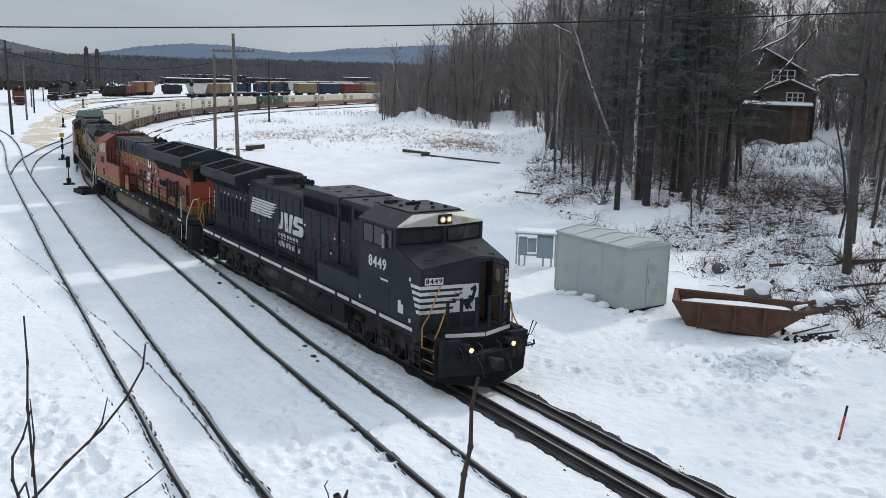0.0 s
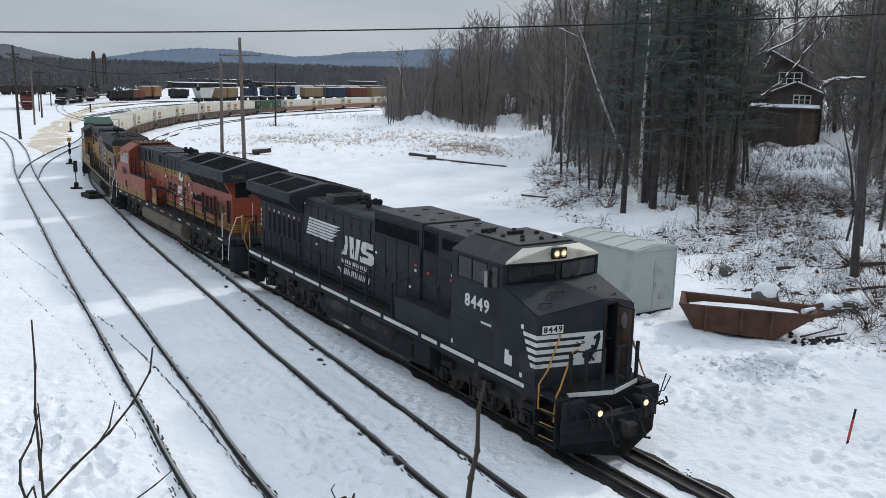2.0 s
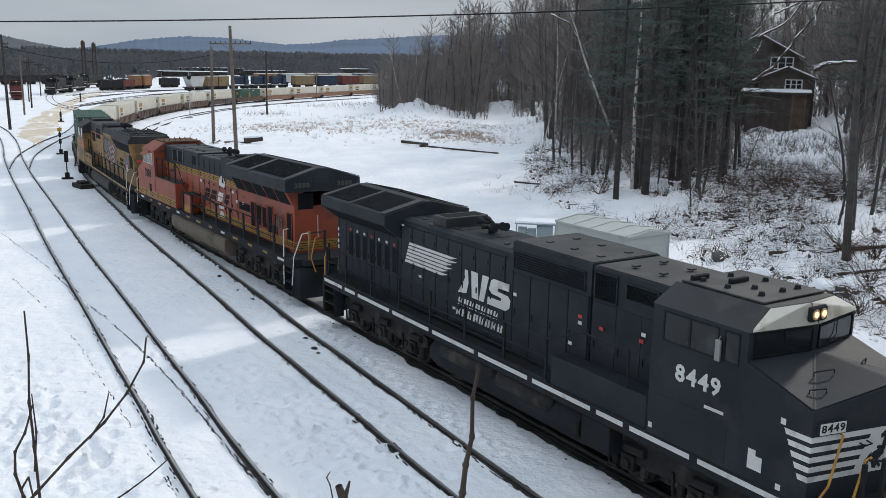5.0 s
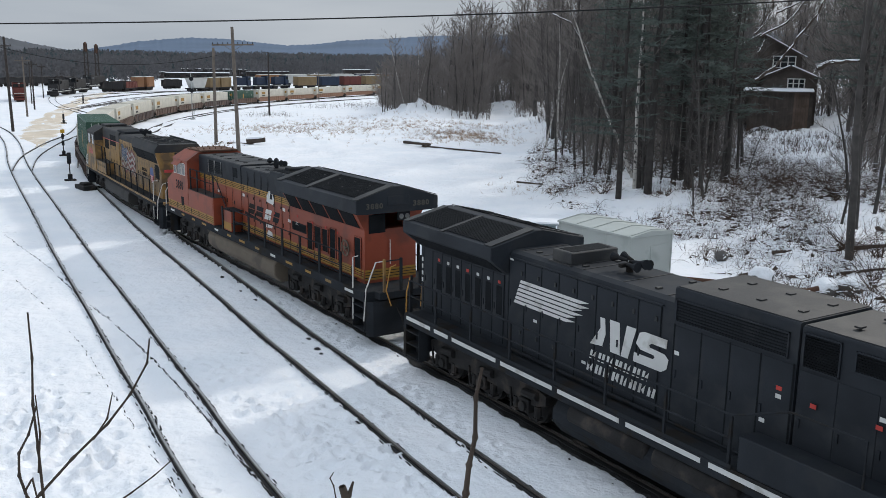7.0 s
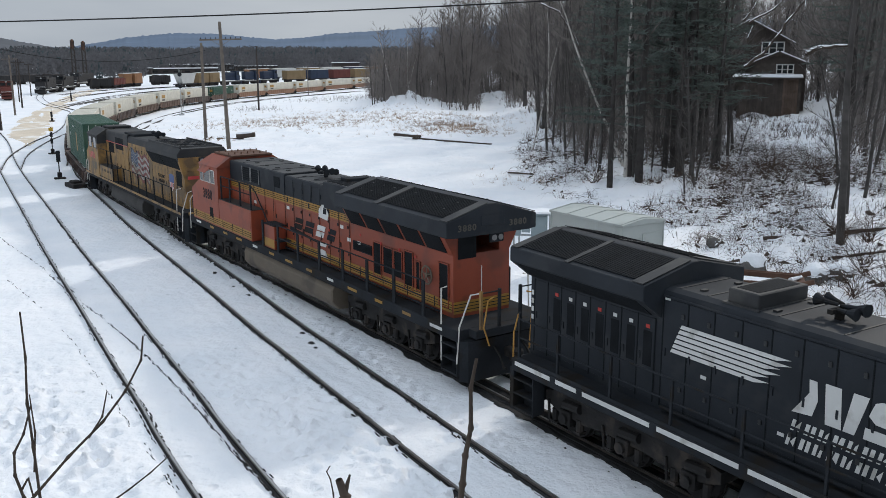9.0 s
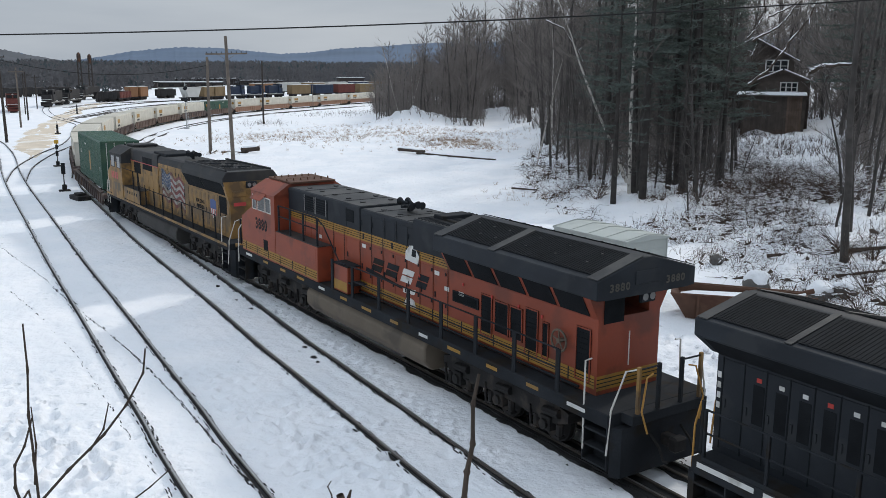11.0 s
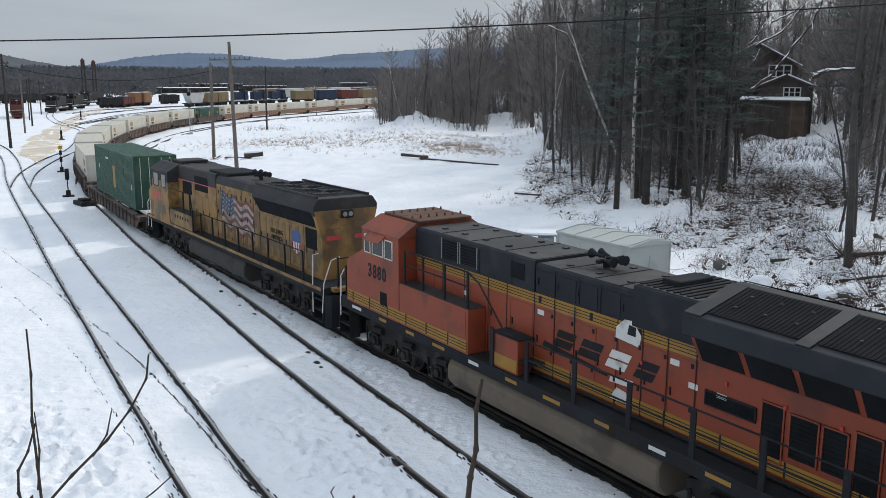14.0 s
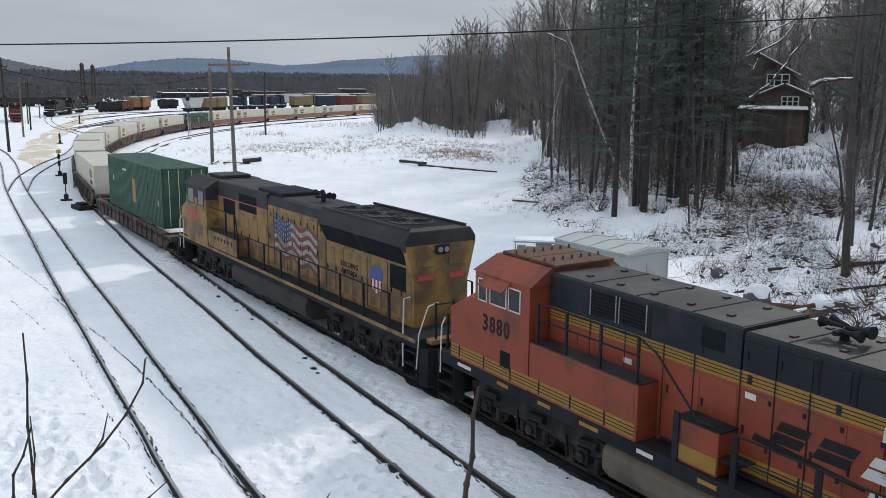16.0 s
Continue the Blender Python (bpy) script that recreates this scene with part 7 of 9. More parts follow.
def freight_car(x, y, heading, kind, material, label, length=12.0):
    z = yard_fall(y) - .02
    t = thing("freight_car", label, "freight car", pose(x, y, z, 0, 0, heading), "freight cars in the yard")
    h = length / 2
    part("frame", shape((box, (-1.3, -h, .8), (1.3, h, 1.15))), DARK_CAR, t)
    for y0 in (-h + 1.6, h - 1.6):
        b = part("bogie", shape((box, (-1.05, -1.1, .35), (1.05, 1.1, .8), .05)), UNDER, t)
        b.location.y = y0
        for a in (-.8, .8):
            w = part("wheelset", shape((rod, (-.85, a, .45), (.85, a, .45), .45, .45, 12)), UNDER, b)
    if kind == "box":
        part("body", shape((box, (-1.45, -h + .2, 1.1), (1.45, h - .2, 4.2), .05)), material, t)
        part("roof", shape((prism, [(-1.5, 4.2), (1.5, 4.2), (0, 4.42)], "y", -h + .15, h - .15)), PALE_CAR, t)
        for s in (-1, 1):
            part("door", shape((box, (s * 1.45, -1.3, 1.2), (s * 1.5, 1.3, 4.05))), material, t)
            for i in range(8):
                q = -h + .5 + (length - 1) * i / 7
                part("rib", shape((box, (s * 1.45, q - .06, 1.15), (s * 1.49, q + .06, 4.15))), material, t)
    elif kind == "hopper":
        part("body", shape((prism, [(-h + .3, 4.1), (-h + 1.6, 1.2), (h - 1.6, 1.2), (h - .3, 4.1)], "x", -1.4, 1.4, .05)), material, t)
        part("roof", shape((box, (-1.45, -h + .25, 4.1), (1.45, h - .25, 4.25))), material, t)
    elif kind == "tank":
        part("tank", shape((rod, (0, -h + .5, 2.5), (0, h - .5, 2.5), 1.35, 1.35, 20), (rod, (0, -h + .2, 2.5), (0, -h + .5, 2.5), .9, 1.35, 20), (rod, (0, h - .5, 2.5), (0, h - .2, 2.5), 1.35, .9, 20)), material, t)
        part("dome", shape((rod, (0, 0, 3.8), (0, 0, 4.15), .5, .5, 12)), material, t)
    elif kind == "gondola":
        for s in (-1, 1):
            part("side", shape((box, (s * 1.4, -h + .2, 1.1), (s * 1.46, h - .2, 3.0))), material, t)
            for i in range(8):
                q = -h + .5 + (length - 1) * i / 7
                part("rib", shape((box, (s * 1.46, q - .07, 1.15), (s * 1.54, q + .07, 2.95))), material, t)
        part("load", shape((prism, [(-h + .4, 1.15), (h - .4, 1.15), (h * .6, 3.2), (0, 2.9), (-h * .6, 3.3)], "x", -1.3, 1.3)), BRICK, t)
    elif kind == "engine":
        part("hood", shape((box, (-.95, -h + 1.2, 1.5), (.95, h * .4, 4.1), .08)), material, t)
        part("cab", shape((box, (-1.5, h * .4, 1.5), (1.5, h * .75, 4.5), .1)), material, t)
        part("nose", shape((box, (-1.3, h * .75, 1.5), (1.3, h - .6, 3.1), .12)), material, t)
        for s in (-1, 1):
            part("windscreen", shape((box, (s * .15, h * .75, 3.4), (s * 1.3, h * .75 + .02, 4.1))), CAB_GLASS, t)
            part("side_window", shape((box, (s * 1.5, h * .45, 3.3), (s * 1.51, h * .7, 4.0))), CAB_GLASS, t)
            part("handrail", shape((rod, (s * 1.4, -h + 1, 2.6), (s * 1.4, h * .4, 2.6), .03)), DARK_CAR, t)
        part("fan", shape((rod, (0, -h * .4, 4.1), (0, -h * .4, 4.25), .6, .6, 12)), DARK_CAR, t)
        part("pilot", shape((box, (-1.4, h - .4, .3), (1.4, h, 1.4), .05)), material, t)
        part("stripe", shape((box, (-1.3, h - .59, 1.9), (1.3, h - .585, 2.02))), WHITE, t)
        part("headlight", shape((box, (-.22, h * .75, 4.15), (.22, h * .75 + .06, 4.38), .02)), WHITE, t)
        part("roof", shape((box, (-1.4, h * .4 - .1, 4.5), (1.4, h * .75 + .2, 4.58), .02)), DARK_CAR, t)
        for s in (-1, 1):
            part("walkway_edge", shape((box, (s * 1.3, -h + .5, 1.15), (s * 1.34, h - .5, 1.3))), PALE_CAR, t)
            for i in range(6):
                q = -h + 1.6 + (length * .6) * i / 6
                part("hood_door", shape((box, (s * .95, q, 1.7), (s * .97, q + length * .08, 3.6))), material, t)
    return t


freight_car(18.4, 245, 175, "engine", RED_CAR, "dark red and black diesel engine parked in the yard", 15)
freight_car(32.2, 270, 156, "engine", DARK_CAR, "black diesel engine parked in the yard", 15)
freight_car(39.3, 283.5, 152, "engine", DARK_CAR, "black diesel engine parked in the yard", 14)
freight_car(50.5, 313, 140, "engine", DARK_CAR, "black diesel engine parked in the yard", 13)
freight_car(50.6, 290.2, -76, "gondola", DARK_CAR, "dark open gondola car with scrap", 6.4)
freight_car(56.2, 293.8, -40, "gondola", RED_CAR, "dark red open gondola car with scrap", 8)
freight_car(60.9, 300.3, -70, "box", ORANGE_CAR, "faded orange boxcar in the yard", 3.4)
freight_car(64.4, 302.4, -48, "box", ORANGE_CAR, "faded orange boxcar in the yard", 4.6)
freight_car(75.4, 312.8, -70, "gondola", DARK_CAR, "dark low freight car in the yard", 6.8)
freight_car(76.0, 287.3, -63, "hopper", PALE_CAR, "pale grey covered hopper car", 7.6)
freight_car(82.7, 292.4, -60, "box", TAN_CAR, "tan yellow boxcar in the yard", 5.2)
freight_car(87.4, 295.4, -57, "box", TAN_CAR, "tan yellow boxcar in the yard", 5.6)
freight_car(94.5, 297.6, -68, "engine", BLUE_CAR, "dark blue diesel engine in the yard", 8)
freight_car(102.6, 300.8, -66, "engine", BLUE_CAR, "dark blue diesel engine in the yard", 8)
freight_car(111.0, 304.8, -62, "engine", BLUE_CAR, "dark blue diesel engine in the yard", 9)
for i in range(5):
    freight_car(13.5 + 8.6 * i, 333 + 4.4 * i, -63, "gondola", DARK_CAR, "dark low freight car in the yard", 9)
for i, (k, mm, lab) in enumerate((("box", TAN_CAR, "tan boxcar"), ("box", BLUE_CAR, "dark blue boxcar"), ("box", RED_CAR, "brown-red boxcar"), ("box", TAN_CAR, "tan boxcar"), ("tank", PALE_CAR, "pale tank car"), ("tank", RED_CAR, "red-brown tank car"), ("hopper", PALE_CAR, "pale hopper car"), ("box", RED_CAR, "brown-red boxcar"))):
    freight_car(121.5 + 10.6 * i, 306 + 3.0 * i, -74, k, mm, lab + " standing in the rail yard", 9)
for i, (k, mm, lab) in enumerate((("box", ORANGE_CAR, "rusty orange boxcar"), ("box", PALE_CAR, "pale grey boxcar"), ("box", TAN_CAR, "tan boxcar"), ("box", PALE_CAR, "snow-topped pale boxcar"), ("box", BLUE_CAR, "dark blue boxcar"), ("box", ORANGE_CAR, "rusty orange boxcar"), ("tank", PALE_CAR, "pale tank car"), ("box", TAN_CAR, "tan boxcar"))):
    freight_car(118 + 12 * i, 332 + 3.4 * i, -74, k, mm, lab + " standing in the rail yard", 11)


def tower(x, y, h):
    t = thing("sand_tower", "tall dark steel tower with a rusty orange top", "tower", pose(x, y, yard_fall(y)), "towers in the yard")
    for sx in (-1, 1):
        for sy in (-1, 1):
            part("leg", shape((rod, (sx * .62, sy * .62, 0), (sx * .5, sy * .5, h), .13, .1, 6)), DARK_POLE, t)
    for i in range(7):
        z = h * i / 7
        part("brace", shape((rod, (-.62, -.62, z), (.56, -.6, z + h / 7), .07, .07, 5), (rod, (.62, -.62, z), (-.56, -.6, z + h / 7), .07, .07, 5)), DARK_POLE, t)
    part("bin", shape((rod, (0, 0, h * .80), (0, 0, h * .97), .62, .62, 14), (rod, (0, 0, h * .97), (0, 0, h * 1.03), .62, .3, 14)), RUST, t, "rusty orange storage bin")


tower(54.4, 344.4, 14.8)
tower(58.2, 345.2, 14.2)


def long_shed(x, y, w, d, h, turn, label):
    t = thing("yard_building", label, "building", pose(x, y, yard_fall(y), 0, 0, turn), "low buildings behind the yard")
    part("wall", shape((box, (-w / 2, -d / 2, 0), (w / 2, d / 2, h))), BRICK, t)
    part("roof", shape((box, (-w / 2 - .5, -d / 2 - .5, h), (w / 2 + .5, d / 2 + .5, h + .5))), DARK_CAR, t)
    part("roof_snow", shape((box, (-w / 2 - .4, -d / 2 - .1, h + .5), (w / 2 + .4, d / 2 + .4, h + .62), .05)), SNOW, t)
    for i in range(int(w / 5)):
        q = -w / 2 + 2.5 + 5 * i
        part("window", shape((box, (q - 1.2, -d / 2 - .03, h * .3), (q + 1.2, -d / 2, h * .75))), CAB_GLASS, t)


long_shed(122, 452, 42, 14, 1.9, -18, "long low dark building with a snowy roof")
long_shed(150, 492, 34, 14, 3.0, -18, "long low dark building with a snowy roof")
long_shed(172, 470, 22, 10, 2.2, -18, "low dark building with a snowy roof")
long_shed(104, 442, 9, 8, 2.4, -18, "small low building with a white roof")
long_shed(52, 392, 8, 6, 3.6, -10, "small pale building behind the yard")
long_shed(190, 400, 12, 9, 4.6, -18, "small building with a snowy roof")


# ---- woods, hills, house ----
BARK = mat("grey_brown_bark", (0.078, 0.072, 0.068), 0.95, 0, 0.35, 1.5, 18, 0.6, (0.10, 0.09, 0.085), 0.3, 1.0)
# TWIG is paler than LIMB: the wood's haze is put into its colour
TWIG = mat("haze_lifted_twigs", (0.205, 0.183, 0.170), 0.95, 0, 0.3, 0.5, 8, 0)
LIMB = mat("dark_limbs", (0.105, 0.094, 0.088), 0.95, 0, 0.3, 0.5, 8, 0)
BIRCH = mat("birch_bark", (0.55, 0.52, 0.48), 0.8, 0, 0.15, 2, 12, 0.2, (0.06, 0.055, 0.05), 0.35, 4.0)
PINE_BARK = mat("dark_pine_bark", (0.052, 0.047, 0.044), 0.95, 0, 0.4, 2, 18, 0.7)
NEEDLES = mat("pine_needles", (0.125, 0.150, 0.136), 0.85, 0, 0.3, 0.6, 6, 0, island=.3)
STEM = mat("dry_brush", (0.085, 0.058, 0.044), 0.95, 0, 0.4, 0.3, 5, 0, island=.3)
STRAW = mat("dry_grass", (0.34, 0.235, 0.155), 0.95, 0, 0.3, 0.3, 5, 0, island=.25)
# woods behind the yard: lightened and blued, the air's haze is in the colour
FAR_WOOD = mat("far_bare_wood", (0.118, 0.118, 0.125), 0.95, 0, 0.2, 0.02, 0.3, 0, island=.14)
FAR_PINE = mat("hazed_evergreen", (0.070, 0.092, 0.098), 0.95, 0, 0.2, 0.02, 0.3, 0, island=.14)
def lets_light_through(m, share):
    """Twig clumps scatter light to both sides."""
    n, l = m.node_tree.nodes, m.node_tree.links
    b, out = n["Principled BSDF"], n["Material Output"]
    tr, mx = n.new("ShaderNodeBsdfTranslucent"), n.new("ShaderNodeMixShader")
    l.new(b.inputs["Base Color"].links[0].from_socket, tr.inputs["Color"])
    mx.inputs["Fac"].default_value = share
    l.new(b.outputs["BSDF"], mx.inputs[1])
    l.new(tr.outputs["BSDF"], mx.inputs[2])
    l.new(mx.outputs["Shader"], out.inputs["Surface"])


for m in (FAR_WOOD, FAR_PINE, NEEDLES):
    lets_light_through(m, .45)
# distance haze is painted into both hill colours as a blue tint
RIDGE = mat("haze_blue_ridge", (0.10, 0.145, 0.215), 1.0, 0, 0.18, 0.004, 0.03, 0)
NEAR_RIDGE = mat("haze_grey_hillside", (0.085, 0.092, 0.105), 1.0, 0, 0.2, 0.01, 0.08, 0)


class Sprigs:
    """Collects many small tapered pieces for one mesh."""

    def __init__(self):
        self.v, self.f = [], []

    def seg(self, a, b, r0, r1, n=3):
        a, b = Vector(a), Vector(b)
        d = (b - a)
        if d.length < 1e-5:
            return
        u = d.orthogonal().normalized()
        w = d.cross(u).normalized()
        k = len(self.v)
        for c, r in ((a, r0), (b, r1)):
            for i in range(n):
                q = i * math.tau / n
                p = c + (u * math.cos(q) + w * math.sin(q)) * r
                self.v.append((p.x, p.y, p.z))
        self.f += [(k + i, k + (i + 1) % n, k + n + (i + 1) % n, k + n + i) for i in range(n)]

    def stem(self, pts, radii, n=7):
        """One tapered piece through all the points."""
        k, side = len(self.v), None
        pts = [Vector(p) for p in pts]
        for i, (p, r) in enumerate(zip(pts, radii)):
            d = (pts[min(i + 1, len(pts) - 1)] - pts[max(i - 1, 0)]).normalized()
            side = d.orthogonal() if side is None else side - d * side.dot(d)
            side = (d.orthogonal() if side.length < 1e-4 else side).normalized()
            up = d.cross(side)
            for j in range(n):
                q = p + (side * math.cos(j * math.tau / n) + up * math.sin(j * math.tau / n)) * r
                self.v.append((q.x, q.y, q.z))
        for i in range(len(pts) - 1):
            a = k + i * n
            self.f += [(a + j, a + (j + 1) % n, a + n + (j + 1) % n, a + n + j) for j in range(n)]

    def tri(self, a, b, c):
        k = len(self.v)
        self.v += [tuple(a), tuple(b), tuple(c)]
        self.f.append((k, k + 1, k + 2))


def bare_tree_meshes(seed, h, r, lean=0.06, low=.3, limbs=20, fine=1.0, thick=.012, flat=False, stout=.17):
    """A trunk and a crown of limbs, branches and twigs."""
    rng = random.Random(seed)
    trunk, crown = Sprigs(), Sprigs()
    pts, p, d = [Vector((0, 0, -.3))], Vector((0, 0, -.3)), Vector((rng.uniform(-lean, lean), rng.uniform(-lean, lean), 1))
    n = 9
    for i in range(n):
        d = (d + Vector((rng.uniform(-.06, .06), rng.uniform(-.06, .06), 0))).normalized()
        p = p + d * (h / n)
        pts.append(p.copy())
    trunk.stem(pts, [r * (1 - i / n) ** .8 + .014 for i in range(n + 1)])

    def at(k):
        k *= n
        i = min(n - 1, int(k))
        return pts[i].lerp(pts[i + 1], k - i)

    def branch(a, d, length, rad, level):
        q, steps_ = a, 3 if level == 0 else 2
        for i in range(steps_):
            d = (d + Vector((rng.uniform(-.22, .22), rng.uniform(-.22, .22), rng.uniform(-.05, .2)))).normalized()
            e = q + d * (length / steps_)
            if level == 2 or (level == 1 and flat):
                w = d.orthogonal().normalized() * thick * (1.5 if level == 1 else 1)
                crown.tri(q + w * (1 - i * .4), q - w * (1 - i * .4), e)
            else:
                crown.seg(q, e, rad * (1 - i / steps_ * .6), rad * (1 - (i + 1) / steps_ * .6), 4 if level == 0 else 3)
            if level < 2:
                for _ in range(round((3.2 if level == 0 else 3.4) * fine)):
                    s = q.lerp(e, rng.random())
                    side = Vector((rng.uniform(-1, 1), rng.uniform(-1, 1), rng.uniform(-.1, .8)))
                    branch(s, (d * .9 + side * .8).normalized(), length * rng.uniform(.28, .5), max(.009, rad * .38), level + 1)
            q = e
    for i in range(limbs):
        k = low + (1 - low) * (i + rng.random()) / limbs
        q = rng.uniform(0, math.tau)
        rise = rng.uniform(.35, 1.1)
        branch(at(k), Vector((math.cos(q), math.sin(q), rise)).normalized(), h * (.28 * (1.12 - k) + .05) * rng.uniform(.7, 1.25), r * stout * (1.1 - k) + .008, 0)
    return trunk, crown


def pine_meshes(seed, h, r, low=.35):
    rng = random.Random(seed)
    trunk, crown = Sprigs(), Sprigs()
    n = 8
    bend = (rng.uniform(-.4, .4), rng.uniform(-.4, .4))
    def at(k):
        return Vector((bend[0] * k * k, bend[1] * k * k, -.3 + h * k))
    trunk.stem([at(i / n) for i in range(n + 1)], [r * (1 - i / n) + .02 for i in range(n + 1)], 8)
    z = low * h
    for i in range(7):  # dead stubs under the crown
        q = rng.uniform(0, math.tau)
        a = at(rng.uniform(.1, low))
        crown.seg(a, a + Vector((math.cos(q), math.sin(q), rng.uniform(-.2, .2))) * rng.uniform(.5, 1.6), .03, .008, 3)
    while z < h:
        k = z / h
        reach = (h * .22) * (1.05 - k) ** .7 * rng.uniform(.75, 1.1) + .3
        for j in range(rng.randint(3, 5)):
            q = rng.uniform(0, math.tau)
            d = Vector((math.cos(q), math.sin(q), rng.uniform(-.12, .3)))
            a = at(k)
            length = reach * rng.uniform(.6, 1.15)
            b = a + d * length
            crown.seg(a, b, .035 * (1.2 - k) + .008, .008, 3)
            m = int(3 + length * 3.0)
            for i in range(m):
                s = a.lerp(b, .25 + .75 * (i + rng.random()) / m)
                w = .22 + .25 * rng.random()
                for _ in range(4):
                    u = Vector((rng.uniform(-1, 1), rng.uniform(-1, 1), rng.uniform(-.3, .45))).normalized()
                    t = (d * .4 + u).normalized()
                    side = t.orthogonal().normalized() * rng.uniform(.022, .05)
                    tip = s + t * w * rng.uniform(.8, 1.6)
                    crown.tri(s + side, s - side, tip)
        z += rng.uniform(.5, 1.0)
    return trunk, crown


def tree_kind(name, maker, args, bark, leaf, label, category, group):
    """A hidden-free first tree of a kind, far off its place until it is moved, with trunk and crown."""
    trunk, crown = maker(*args)
    t = thing(name, label, category, None, group)
    raw("trunk", trunk.v, trunk.f, bark, t, True)
    raw("crown", crown.v, crown.f, leaf, t)
    return t


KINDS = {}
for i, (h, r) in enumerate(((15, .17), (13, .14), (17, .20), (11, .10), (16, .16))):
    KINDS["bare%d" % i] = (bare_tree_meshes, (10 + i, h, r, .08, .16, 26), BARK, LIMB, "leafless grey-brown tree with fine twigs", "tree", "bare trees of the wood")
for i, (h, r) in enumerate(((13, .09), (11, .08), (14, .1))):
    KINDS["birch%d" % i] = (bare_tree_meshes, (30 + i, h, r, .12, .4, 16), BIRCH, TWIG, "slender white birch without leaves", "birch", "birches of the wood")
for i, (h, r) in enumerate(((19, .21), (17, .18), (21, .24), (15, .15))):
    KINDS["pine%d" % i] = (pine_meshes, (50 + i, h, r, .27 + .05 * i), PINE_BARK, NEEDLES, "tall dark green pine with a bare lower trunk", "pine", "pines of the wood")
for i, (h, r) in enumerate(((4.5, .045), (6, .06))):
    KINDS["sapling%d" % i] = (bare_tree_meshes, (70 + i, h, r, .15, .12, 16), BARK, LIMB, "thin leafless sapling in snow", "sapling", "saplings of the wood")
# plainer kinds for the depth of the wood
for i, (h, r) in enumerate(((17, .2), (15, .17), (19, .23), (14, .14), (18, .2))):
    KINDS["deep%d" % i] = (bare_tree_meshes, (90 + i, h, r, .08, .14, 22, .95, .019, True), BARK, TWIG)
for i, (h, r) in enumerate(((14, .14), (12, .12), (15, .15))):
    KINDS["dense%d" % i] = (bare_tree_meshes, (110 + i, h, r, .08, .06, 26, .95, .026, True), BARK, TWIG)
for i, (h, r) in enumerate(((17, .13), (15, .10), (18, .18), (14, .085))):
    KINDS["slim%d" % i] = (bare_tree_meshes, (130 + i, h, r, .05, .42 if i != 2 else .2, 15, .9, .011, False, .12), BARK, LIMB, "tall slender leafless tree with a dark trunk", "tree", "bare trees of the wood")
MADE = {}


def plant(kind, x, y, turn=0.0, size=1.0, tilt=(0, 0)):
    m = Matrix.Translation((x, y, ground_z(x, y) - .05)) @ pose(0, 0, 0, tilt[1], tilt[0], turn)
    if kind not in MADE:
        name = {"b": "bare_tree", "p": "pine_tree", "s": "sapling"}[kind[0]] if kind[:4] not in ("birc", "slim") else {"birc": "birch_tree", "slim": "bare_tree"}[kind[:4]]
        MADE[kind] = tree_kind(name, *KINDS[kind])
        ob = MADE[kind]
    else:
        ob = copy_thing(MADE[kind], m)
    ob.matrix_basis = m @ Matrix.Diagonal((size, size, size, 1))
    return ob


def seen_at(x, y):
    """Bearing from the standing place, in degrees, and distance."""
    dx, dy = x - EYE[0], y - EYE[1]
    return math.degrees(math.atan2(dx, dy)), math.hypot(dx, dy)


